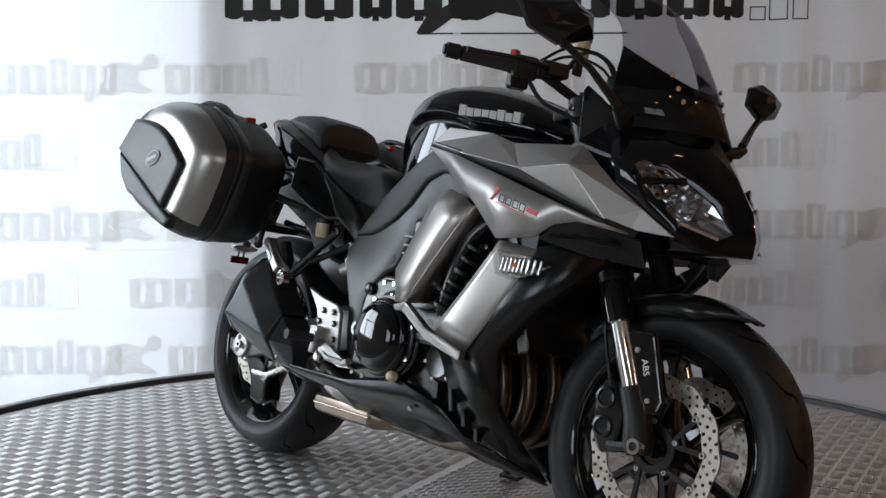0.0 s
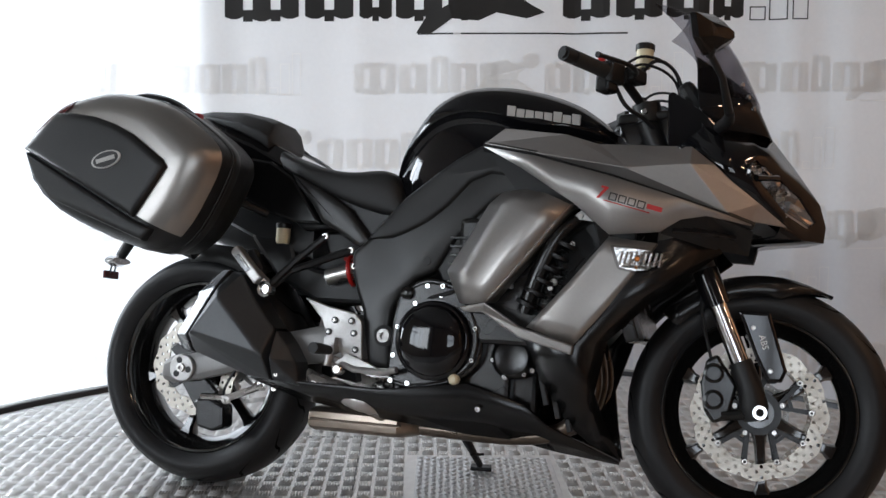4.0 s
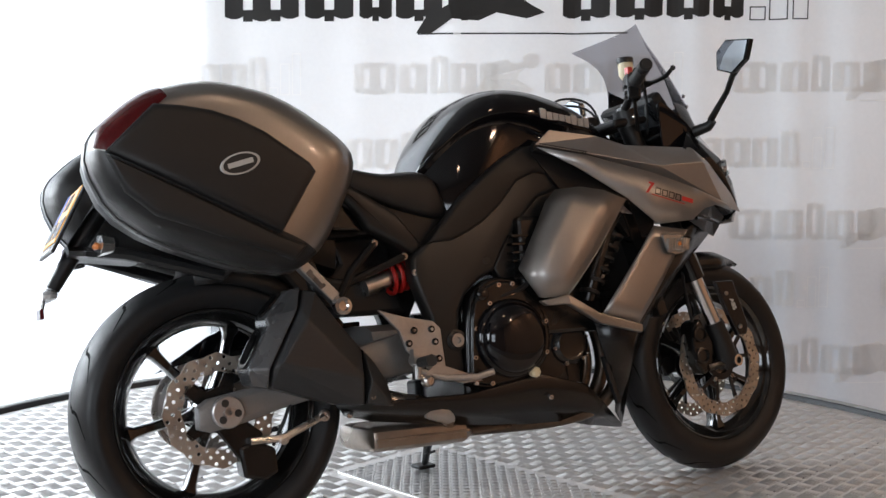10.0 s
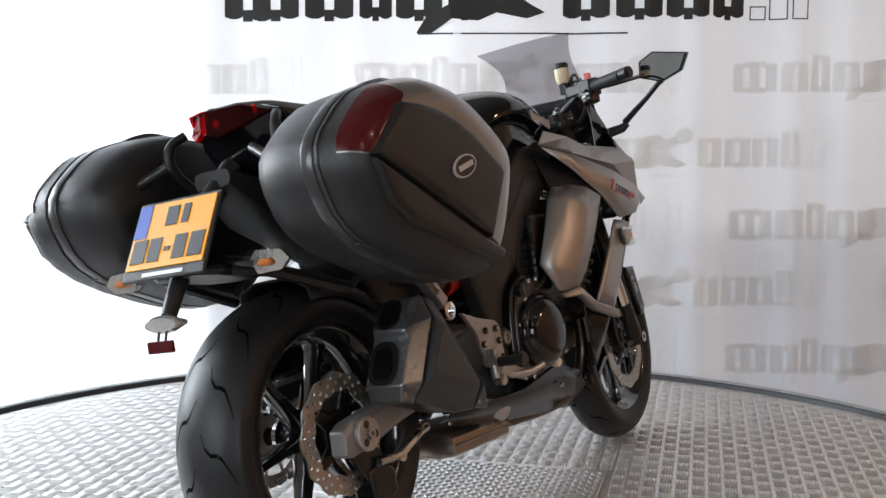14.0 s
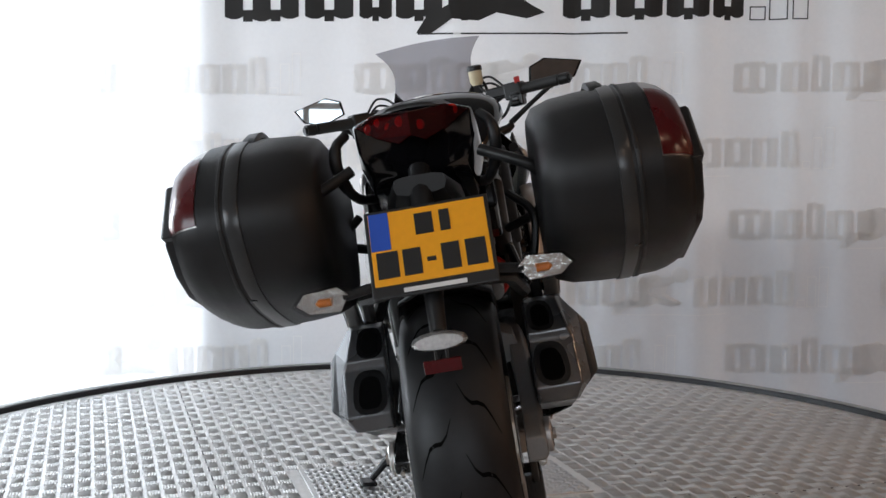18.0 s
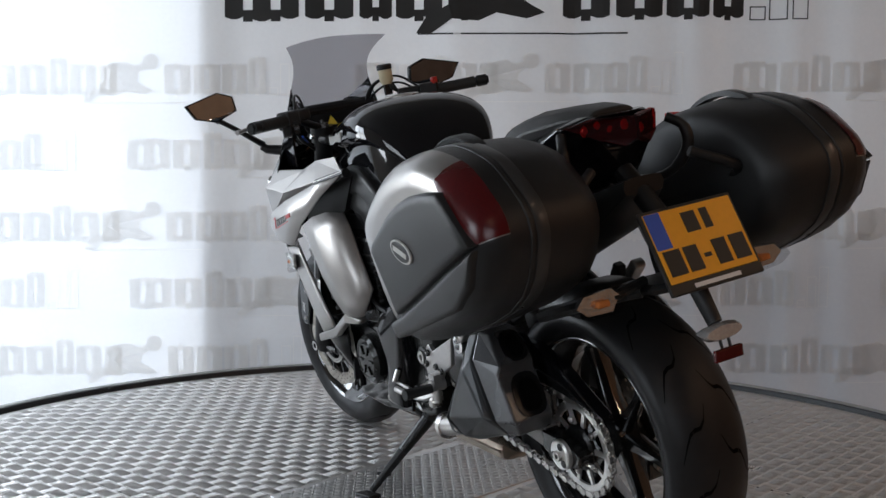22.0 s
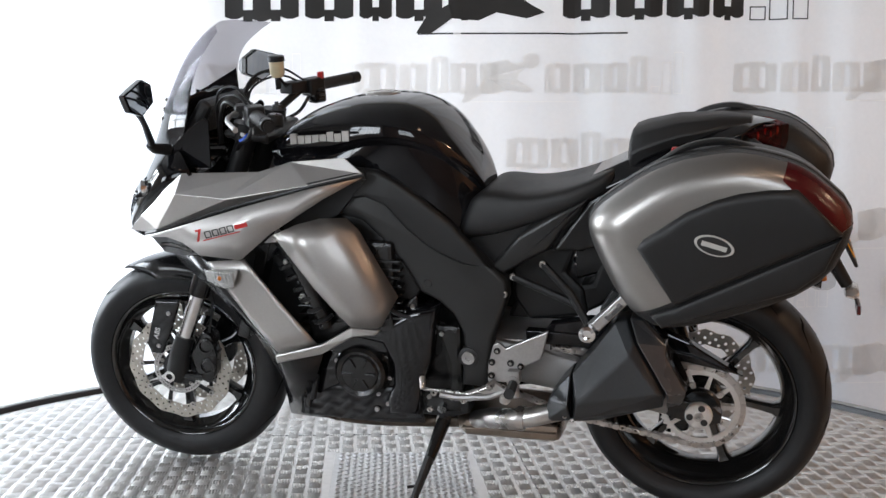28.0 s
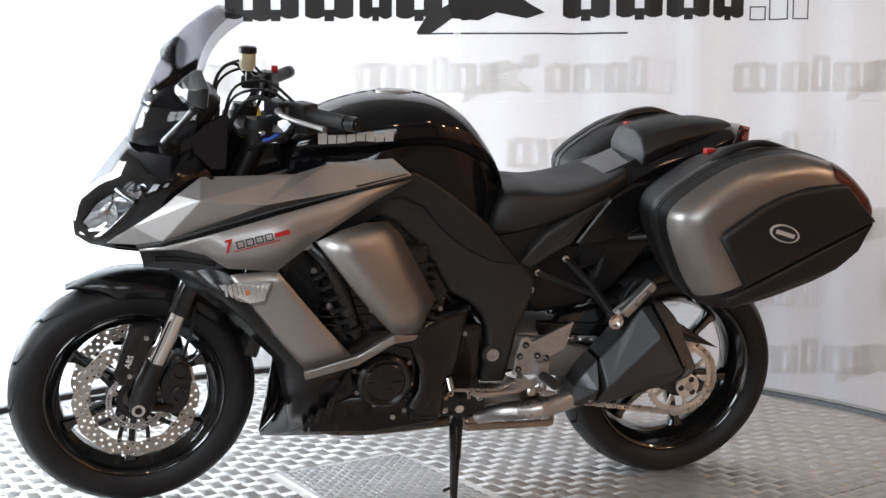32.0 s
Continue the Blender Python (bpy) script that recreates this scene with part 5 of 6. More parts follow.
for k in range(61):
    t = k / 60
    p = Vector((-0.305, -0.095, 0.580)) + axis * (0.6 * t)
    coil.append(p + Vector((-0.035 * 0.27, 0, 0.035)) * math.cos(t * 25) + Vector((0, 0.034, 0)) * math.sin(t * 25))
sp("spring", tube(coil, 0.006, 6), RED, sh, "red shock spring", 60)
for s in (1, -1):
    bp("carrier_bar", flip(tube([(-0.97, 0.09, 0.672), (-0.92, 0.135, 0.662), (-0.72, 0.16, 0.605)], 0.014, 8), s), MATT, "black pannier carrier bar", 40)
    bp("carrier_stay", flip(tube(curve_pts([(-0.72, 0.16, 0.605), (-0.66, 0.19, 0.66), (-0.64, 0.205, 0.75), (-0.60, 0.16, 0.80)]), 0.009, 8), s), MATT, "black pannier carrier stay", 40)

# panniers
OUT = [(-0.950, 0.944), (-0.87, 0.970), (-0.791, 0.981), (-0.651, 0.952), (-0.504, 0.852), (-0.494, 0.795), (-0.575, 0.630), (-0.669, 0.575), (-0.985, 0.688), (-1.056, 0.845)]


def scaled(poly, k, dx=0.0, dz=0.0, c=(-0.77, 0.80)):
    return [(c[0] + (x - c[0]) * k + dx, c[1] + (z - c[1]) * k + dz) for x, z in poly]


OUTR = rounded_outline(OUT)


def pannier(s):
    def ring(k, y, dx=0.0, dz=0.0):
        return [(x, s * y, z) for x, z in scaled(OUTR, k, dx, dz)]
    # the left case hangs a little nearer to the machine and higher
    shell = bp("pannier", loft([ring(0.78, 0.215), ring(0.90, 0.228), ring(0.965, 0.262), ring(0.99, 0.315), ring(1.0, 0.385)]), CASE_BLACK, "hard black and gunmetal pannier", 50)
    sp("band", loft([ring(1.006, 0.352), ring(1.010, 0.356), ring(1.010, 0.374), ring(1.004, 0.378)]), BAND, shell, "dark satin band round the case", 40)
    sp("seal", loft([ring(1.010, 0.384), ring(1.010, 0.392)]), INK, shell, bevel=0.002)
    rings = [ring(1.0, 0.391), ring(0.996, 0.400), ring(0.988, 0.428, -0.002), ring(0.962, 0.448, -0.005), ring(0.915, 0.466, -0.010), ring(0.845, 0.482, -0.017, -0.002), ring(0.77, 0.488, -0.020, -0.003), ring(0.66, 0.490, -0.022, -0.003)]
    lid = loft(rings, False, True)
    # below a line from the rear corner to the front foot the lid is black, above it gunmetal
    line, up = (-1.03, 0, 0.832), Vector((0.475, 0, 1.0)).normalized()
    rim_y = s * 0.429
    sp("lid_rim", cut_half(lid, (0, rim_y, 0), (0, -s, 0)), CASE_BLACK, shell, "black rim of the lid", 40)
    lid = cut_half(lid, (0, rim_y, 0), (0, s, 0))
    sp("lid", cut_half(lid, line, up), SILVER_DARK, shell, "gunmetal painted lid", 40)
    sp("lower_lid", cut_half(lid, line, -up), CASE_BLACK, shell, "black lower lid", 40)
    red_part = cut_half(cut_half(cut_half(cut_half(lid, (-1.03, 0, 0.8345), up), (-0.950, 0, 0.880), (-0.68, 0, 0.73)), (0, s * 0.430, 0), (0, s, 0)), (-0.897, 0, 0.93), (-1.0, 0, -0.35), 0.0025)
    sp("reflector", red_part, RED_LENS, shell, "dark red corner reflector", 40)
    panel = [(-0.927, 0.913), (-0.872, 0.911), (-0.817, 0.903), (-0.765, 0.887), (-0.712, 0.862), (-0.625, 0.802), (-0.613, 0.784), (-0.690, 0.664), (-0.860, 0.749), (-1.016, 0.824)]
    sp("outer_panel", flip(crown(panel, 0.462, 0.499, 0.008, 0.018), s), CASE_BLACK, shell, "matt black outer panel", 50)
    lowp = [(-1.014, 0.817), (-0.860, 0.743), (-0.690, 0.658), (-0.640, 0.637), (-0.664, 0.610), (-0.93, 0.702), (-0.985, 0.748)]
    sp("lower_panel", flip(crown(lowp, 0.452, 0.493, 0.007, 0.014), s), CASE_BLACK, shell, "matt black lower panel", 50)
    badge = [(0.041 * math.cos(t), 0.0205 * math.sin(t)) for t in (2 * math.pi * k / 28 for k in range(28))]
    m = Matrix.Translation((-0.769, 0, 0.798)) @ Matrix.Rotation(radians(-16 * 1), 4, "Y")
    for k, mtl, y, kk in (("badge_rim", BADGE, 0.511, 1.0), ("badge_field", INK, 0.512, 0.86)):
        bv, bf = prism([(x * kk, z * kk) for x, z in badge], 0.505, y)
        bv = [tuple(m @ Vector(p)) for p in bv]
        sp(k, flip((bv, bf), s), mtl, shell, bevel=0.001)
    bar = moved(box(-0.026, 0.026, 0.5115, 0.513, -0.005, 0.005), m)
    sp("badge_bar", flip(bar, s), BADGE, shell)
    # carrying handle along the top edge
    hd = curve_pts([(-0.862, 0.352, 0.955), (-0.83, 0.352, 0.975), (-0.77, 0.350, 0.986), (-0.70, 0.350, 0.972), (-0.64, 0.351, 0.936), (-0.59, 0.352, 0.896)], 4)
    strap = loft([[(p.x, p.y + u, p.z + w) for u, w in ((-0.016, -0.005), (0.014, -0.007), (0.017, 0.001), (0.010, 0.006), (-0.012, 0.006))] for p in hd])
    sp("handle", flip(strap, s), CASE_BLACK, shell, "black carrying handle", 40)
    sp("latch", flip(box(-0.690, -0.664, 0.262, 0.285, 0.935, 0.958), s), RED, shell, "red release latch", bevel=0.003)
    if s > 0:
        shell.matrix_basis = BIKE @ Matrix.Translation((0.004, -0.038, 0.014))
    sp("foot", flip(tube([(-0.93, 0.375, 0.712), (-0.94, 0.375, 0.678)], [0.012, 0.008]), s), CASE_BLACK, shell, smooth=40)


pannier(-1)
pannier(1)


# fairing: faceted shells, one set for each side
UP = [(0.076, 0.213, 0.897), (0.125, 0.207, 0.936), (0.271, 0.202, 0.923), (0.352, 0.210, 0.899), (0.565, 0.216, 0.893), (0.429, 0.258, 0.836), (0.567, 0.258, 0.847), (0.21, 0.240, 0.871), (0.62, 0.217, 0.850),
      (0.775, 0.150, 0.723), (0.390, 0.236, 0.824), (0.650, 0.222, 0.744), (0.700, 0.188, 0.728), (0.655, 0.208, 0.817), (0.715, 0.185, 0.771)]
UP_F = [[0, 1, 2, 7], [2, 3, 5, 7], [7, 5, 10], [3, 4, 6, 5], [4, 8, 6], [8, 13, 6], [5, 6, 11, 10], [6, 13, 14, 11], [14, 9, 12, 11]]
MAIN = [(0.078, 0.216, 0.889), (0.209, 0.244, 0.864), (0.387, 0.265, 0.817), (0.520, 0.262, 0.777), (0.647, 0.240, 0.738), (0.700, 0.200, 0.722), (0.18, 0.236, 0.835), (0.311, 0.256, 0.753), (0.397, 0.262, 0.683), (0.508, 0.262, 0.692),
        (0.553, 0.258, 0.722), (0.606, 0.244, 0.733)]
MAIN_F = [[0, 1, 6], [1, 2, 7, 6], [2, 8, 7], [2, 3, 9, 8], [3, 10, 9], [3, 4, 11, 10], [4, 5, 11]]
for s in (1, -1):
    fa = bp("side_fairing", flip((MAIN, MAIN_F), s), SILVER, "gunmetal side fairing", 60, thick=0.005)
    sp("upper_facet", flip((UP, UP_F), s), SILVER, fa, "gunmetal faceted upper fairing", thick=0.005, bevel=0.002)
    groove = [UP[0], UP[7], UP[10], UP[11], UP[12]]
    # dark tube and slab added behind the panels to give their gaps shade
    sp("groove_shade", flip(tube([(x, y - 0.013, z - 0.004) for x, y, z in groove], 0.014, 8), s), MATT, fa)
    sp("gap_shade", flip(prism([(0.08, 0.88), (0.30, 0.84), (0.45, 0.76), (0.44, 0.66), (0.36, 0.66), (0.30, 0.74), (0.16, 0.785)], 0.165, 0.185), s), MATT, fa)
    # model mark as plain bars
    mm = Matrix.Translation((0.367, 0.2660, 0.777)) @ Matrix.Rotation(radians(14.5), 4, "Y") @ Matrix.Rotation(radians(-0.6), 4, "Z")
    if s > 0:
        mm = mm @ Matrix.Translation((0.152, 0, 0)) @ Matrix.Diagonal((-1, 1, 1, 1))
    sp("mark_red", flip(moved(prism([(0.0, -0.012), (0.006, -0.012), (0.022, 0.018), (0.004, 0.018), (0.004, 0.013), (0.012, 0.013)], 0.0, 0.004), mm), s), RED, fa)
    sp("mark_line", flip(moved(box(0.018, 0.125, 0.0, 0.004, -0.014, -0.0115), mm), s), RED, fa)
    sp("mark_end", flip(moved(box(0.115, 0.150, 0.0, 0.004, -0.005, 0.006), mm), s), RED, fa)
    for k in range(4):
        x0 = 0.027 + 0.022 * k
        sp("mark_bar", flip(moved(join(box(x0, x0 + 0.018, 0.0, 0.004, 0.006, 0.0085), box(x0, x0 + 0.018, 0.0, 0.004, -0.009, -0.0065), box(x0, x0 + 0.0025, 0.0, 0.004, -0.0065, 0.006), box(x0 + 0.0155, x0 + 0.018, 0.0, 0.004, -0.0065, 0.006)), mm), s), INK, fa)
    edge_a = curve_pts([(0.395, 0.260, 0.680), (0.31, 0.259, 0.575), (0.215, 0.258, 0.465)], 3)
    edge_b = curve_pts([(0.505, 0.253, 0.668), (0.41, 0.2525, 0.535), (0.325, 0.251, 0.430)], 3)
    low = [[tuple(a.lerp(b, u) + Vector((0, -0.008 + 0.024 * u * (1 - u) * min(1.0, max(0.0, (0.62 - a.z) / 0.08)), 0))) for u in (0.0, 0.15, 0.35, 0.6, 0.85, 1.0)] for a, b in zip(edge_a, edge_b)]
    lp = bp("lower_side_panel", flip(loft(low, False, False, False), s), SILVER_MID, "gunmetal lower side panel", 60, thick=0.006)
    wing = [(0.046, 0.505), (0.114, 0.516), (0.200, 0.466), (0.328, 0.430), (0.325, 0.408), (0.200, 0.440), (0.112, 0.492), (0.060, 0.492)]
    sp("wing_edge", flip(loft([[(x, y - 0.02 * max(0.0, 0.11 - x) / 0.06, z) for x, z in wing] for y in (0.238, 0.259)]), s), SILVER_DARK, lp, "gunmetal lower blade", bevel=0.004)
    duct = [[(0.130, 0.204, 0.784), (0.190, 0.230, 0.787), (0.245, 0.250, 0.775), (0.303, 0.260, 0.750)], [(0.096, 0.207, 0.752), (0.156, 0.243, 0.744), (0.210, 0.260, 0.722), (0.262, 0.264, 0.698)],
            [(0.050, 0.209, 0.668), (0.110, 0.248, 0.662), (0.158, 0.264, 0.640), (0.200, 0.266, 0.618)], [(0.003, 0.210, 0.588), (0.064, 0.243, 0.578), (0.105, 0.257, 0.564), (0.144, 0.262, 0.552)],
            [(0.044, 0.230, 0.514), (0.054, 0.238, 0.511), (0.080, 0.248, 0.512), (0.112, 0.254, 0.515)]]
    fold_in = [[p[3] for p in duct], [(x + 0.012, y - 0.055, z + 0.006) for x, y, z in (p[3] for p in duct)]]
    sp("duct_return", flip(loft(fold_in, False, False, False), s), SILVER_DARK, fa, "gunmetal inner edge of the duct panel", 40, thick=0.003)
    bp("air_duct_panel", flip(loft(duct, False, False, False), s), SILVER_MID, "gunmetal panel beside the air duct", 50, thick=0.006)
    blk = [(0.505, 0.246, 0.672), (0.60, 0.205, 0.70), (0.64, 0.165, 0.66), (0.50, 0.185, 0.55), (0.395, 0.198, 0.445), (0.322, 0.236, 0.424), (0.41, 0.245, 0.535), (0.410, 0.014, 0.160), (0.335, 0.172, 0.300), (0.200, 0.226, 0.452), (0.245, 0.205, 0.345), (0.305, 0.150, 0.245),
           (0.362, 0.150, 0.322), (0.385, 0.080, 0.236), (0.345, 0.085, 0.200)]
    lf = bp("lower_fairing", flip((blk, [[0, 1, 2, 3, 6], [6, 3, 4, 5], [5, 4, 12, 8], [12, 13, 14, 8], [13, 7, 14], [5, 8, 10, 9], [8, 14, 11, 10]]), s), SATIN, "satin black lower fairing", 30, thick=0.006)
    for k in range(3):
        x = 0.252 + 0.026 * k
        sp("gill", flip(moved(box(-0.006, 0.006, -0.012, 0.004, -0.034 + 0.006 * k, 0.034 - 0.006 * k), pose(x, 0.196 - 0.022 * k, 0.322 - 0.036 * k, 0, -14, 0)), s), MATT, lf, bevel=0.002)
    if s < 0:
        bt = [(-0.500, 0.222, 0.306), (-0.36, 0.224, 0.300), (-0.15, 0.200, 0.296), (0.06, 0.184, 0.326), (0.20, 0.172, 0.288), (0.26, 0.150, 0.238), (0.405, 0.012, 0.163)]
        bb = [(-0.455, 0.150, 0.276), (-0.385, 0.150, 0.256), (-0.15, 0.135, 0.222), (0.05, 0.120, 0.203), (0.17, 0.100, 0.198), (0.26, 0.070, 0.178), (0.405, 0.004, 0.155)]
    else:
        bt = [(-0.028, 0.172, 0.330), (0.10, 0.176, 0.326), (0.200, 0.178, 0.322), (0.260, 0.165, 0.296), (0.330, 0.110, 0.225), (0.405, 0.012, 0.163)]
        bb = [(-0.028, 0.135, 0.218), (0.10, 0.120, 0.205), (0.200, 0.095, 0.190), (0.270, 0.070, 0.180), (0.340, 0.040, 0.168), (0.405, 0.004, 0.155)]
    bm_ = [tuple((a * 0.5 + b * 0.5) + (0.006 if i == 1 else 0.0) for i, (a, b) in enumerate(zip(p, q))) for p, q in zip(bt, bb)]
    pan = bp("belly_pan", flip(loft([bt, bm_, bb], False, False, False), s), SATIN, "satin black belly pan", 30, thick=0.006)
    for x, y, z in ((bt[0][0] + 0.05 if s < 0 else 0.0, 0.172, 0.272), (0.09, 0.172, 0.265)):
        bolt(pan, x, s * y, z, s, 0.007, STEEL)
    gills = [(0.508, 0.25, 0.692), (0.553, 0.246, 0.731), (0.606, 0.222, 0.742), (0.70, 0.16, 0.712), (0.69, 0.12, 0.66), (0.60, 0.19, 0.67)]
    gp = bp("gill_panel", flip((gills, [[0, 1, 2, 5], [2, 3, 4, 5]]), s), MATT, "black gilled panel under the side fairing", thick=0.005)
    for k in range(3):
        sp("gill", flip(tube([(0.535 + 0.02 * k, 0.247 - 0.012 * k, 0.698 + 0.004 * k), (0.625 + 0.02 * k, 0.200 - 0.012 * k, 0.70 - 0.004 * k)], 0.006, 6), s), GLOSS, gp)
    def sig_y(x, lift):
        return 0.266 - (x - 0.42) * 0.17 - max(0.0, x - 0.485) * 0.55 + lift
    glass_edge = ((0.402, 0.659), (0.480, 0.656), (0.543, 0.648), (0.520, 0.628), (0.485, 0.604), (0.455, 0.599), (0.420, 0.606))
    back_edge = ((0.409, 0.655), (0.480, 0.652), (0.534, 0.645), (0.514, 0.628), (0.482, 0.608), (0.456, 0.604), (0.424, 0.611))
    sig = bp("front_indicator", flip(loft([[(x, sig_y(x, h), z) for x, z in glass_edge] for h in (-0.014, 0.012)]), s), INDICATOR_GLASS, "clear front indicator lens", bevel=0.005)
    sp("flute_back", flip(loft([[(x, sig_y(x, h), z) for x, z in back_edge] for h in (-0.010, -0.004)]), s), LENS_WHITE, sig)
    for k in range(9):
        x = 0.426 + 0.0105 * k
        sp("flute", flip(moved(box(-0.003, 0.003, -0.004, 0.002, -0.016, 0.016), pose(x, sig_y(x, 0), 0.631, 0, 12, 0)), s), LENS_WHITE, sig, bevel=0.002)
    sp("bulb", flip(disc_y(0.462, sig_y(0.462, -0.004), sig_y(0.462, 0.007), 0.631, 0.005), s), AMBER, sig)
# nose
HALF = {"c0": (0.732, 0.0, 0.945), "sa": (0.68, 0.115, 0.945), "sb": (0.585, 0.180, 0.945), "f3": (0.535, 0.223, 0.891), "f4": (0.652, 0.207, 0.815), "f5": (0.714, 0.183, 0.770), "tp": (0.765, 0.149, 0.731),
        "t": (0.678, 0.195, 0.866), "i1": (0.718, 0.130, 0.866), "i2": (0.800, 0.072, 0.800), "i3": (0.835, 0.042, 0.748), "b": (0.818, 0.066, 0.732), "o": (0.772, 0.143, 0.752), "om": (0.727, 0.180, 0.805),
        "c1": (0.788, 0.0, 0.872), "c2": (0.842, 0.0, 0.795), "c3": (0.857, 0.0, 0.742), "c4": (0.853, 0.0, 0.705), "ch": (0.815, 0.072, 0.702), "cs": (0.750, 0.128, 0.702), "u": (0.690, 0.110, 0.690), "uc": (0.70, 0.0, 0.690)}
KEY = list(HALF)
HALF_F = ["c0 sa i1 c1", "c1 i1 i2 c2", "c2 i2 i3 c3", "c3 i3 b ch c4", "b o tp cs ch", "sa sb t i1", "sb f3 f4 t", "t f4 f5 om", "om f5 tp o", "ch cs u uc c4"]
nv = [HALF[k] for k in KEY] + [(HALF[k][0], -HALF[k][1], HALF[k][2]) for k in KEY]
nf = [[KEY.index(w) + o for w in q.split()] for q in HALF_F for o in (0, len(KEY))]
bp("nose_cowl", (nv, nf), GLOSS, "gloss black nose cowl", 48, thick=0.005)
for s in (1, -1):
    ring_h = [HALF[k] for k in ("t", "i1", "i2", "i3", "b", "o", "om")]
    mid = [sum(p[i] for p in ring_h) / 7 + (0.006, 0.012, 0.006)[i] for i in range(3)]
    v = [tuple(p) for p in ring_h] + [tuple(mid)]
    lamp = bp("headlight", flip((v, [[i, (i + 1) % 7, 7] for i in range(7)]), s), LIGHT_GLASS, "clear headlight lens", 60, thick=0.003)
    # faceted reflector: three rings of alternating depth
    rim = [Vector(ring_h[i]).lerp(Vector(ring_h[(i + 1) % 7]), t) for i in range(7) for t in (0.0, 0.5)]
    hub = Vector(mid) + Vector((-0.062, -0.020, 0.004))
    lv = [tuple(p + Vector((-0.006, 0, 0))) for p in rim]
    for share, sway in ((0.34, 0.007), (0.68, 0.006)):
        lv += [tuple(p.lerp(hub, share) + Vector((sway if k % 2 else -sway, 0, 0))) for k, p in enumerate(rim)]
    lv.append(tuple(hub))
    lf_ = [[r * 14 + k, r * 14 + (k + 1) % 14, r * 14 + 14 + (k + 1) % 14, r * 14 + 14 + k] for r in (0, 1) for k in range(14)] + [[28 + k, 28 + (k + 1) % 14, 42] for k in range(14)]
    sp("reflector", flip((lv, lf_), s), REFLECTOR, lamp, "bright faceted headlight reflector", thick=0.002)
    for t0, r0 in ((0.20, 0.022), (0.62, 0.030)):
        p = Vector(HALF["t"]).lerp(Vector(HALF["b"]), t0) + Vector((-0.016, 0.006, 0.006))
        mm = Matrix.Translation(p) @ pose(0, 0, 0, 0, 0, -62)
        cup = lathe([(r0 * 1.1, 0.016), (r0, 0.010), (r0 * 0.85, -0.002), (r0 * 0.5, -0.014), (r0 * 0.25, -0.018), (0, -0.018)], 16, cap=False)
        sp("lamp_cup", flip(moved(cup, mm), s), REFLECTOR, lamp, "polished lamp bowl", 20)
        sp("lamp_bulb", flip(moved(lathe([(0.007, -0.010), (0.007, 0.006), (0.004, 0.010), (0, 0.011)], 12), mm), s), FLUTES, lamp, smooth=40)
    b0, b1 = Vector(HALF["t"]).lerp(Vector(HALF["om"]), 0.62), Vector(HALF["i1"]).lerp(Vector(HALF["i2"]), 0.40)
    sp("lamp_bridge", flip(tube([b0 + Vector((-0.004, 0, 0)), b0.lerp(b1, 0.5) + Vector((0.0, 0.004, 0.0)), b1 + Vector((-0.004, 0, 0))], [0.009, 0.006, 0.009], 8), s), GLOSS, lamp, "black bridge across the headlight", 60)
    sp("lamp_sill", flip(tube([Vector(HALF["o"]) + Vector((-0.004, -0.004, 0)), Vector(HALF["b"]) + Vector((-0.006, 0, 0))], 0.006, 8), s), FLUTES, lamp, smooth=60)
# windscreen
rows = [((0.736, 0.945), (0.585, 0.178, 0.943)), ((0.701, 1.025), (0.570, 0.160, 1.03)), ((0.663, 1.112), (0.560, 0.134, 1.105)), ((0.620, 1.188), (0.540, 0.117, 1.165)), ((0.570, 1.232), (0.505, 0.128, 1.208)), ((0.515, 1.262), (0.455, 0.164, 1.244))]
NS = 20


def sheet(rows):
    sv, sf = [], []
    for (cx, cz), (ex_, ey, ez) in rows:
        bow = 2.7 - 0.9 * min(1.0, max(0.0, (cz - 1.03) / 0.18))
        for k in range(NS + 1):
            a = -math.pi / 2 + math.pi * k / NS
            t = abs(math.sin(a)) ** bow
            sv.append((cx + (ex_ - cx) * t, ey * math.sin(a), cz + (ez - cz) * t))
    for r in range(len(rows) - 1):
        for k in range(NS):
            sf.append([r * (NS + 1) + k, r * (NS + 1) + k + 1, (r + 1) * (NS + 1) + k + 1, (r + 1) * (NS + 1) + k])
    return sv, sf


screen = bp("windscreen", sheet(rows[1:]), SCREEN, "smoked clear tall windscreen", 180, sub=1, thick=0.003)
low_rows = [((cx - 0.006, cz), (ex_ - 0.004, ey - 0.003, ez)) for (cx, cz), (ex_, ey, ez) in rows[:2]] + [((0.686, 1.044), (0.558, 0.130, 1.122))]
sp("screen_base", sheet(low_rows), SCREEN_DARK, screen, "black lower part of the screen", 180, thick=0.003)
for s in (1, -1):
    for x, y, z in ((0.680, 0.070, 1.010), (0.668, 0.078, 1.036), (0.654, 0.085, 1.064)):
        sp("screen_bolt", moved(disc_y(0, 0.0, 0.006, 0, 0.006, 10), Matrix.Translation((x + 0.004, s * y, z)) @ pose(0, 0, 0, 0, 0, -70 if s > 0 else -110)), CHROME, screen, "bright screen bolt")
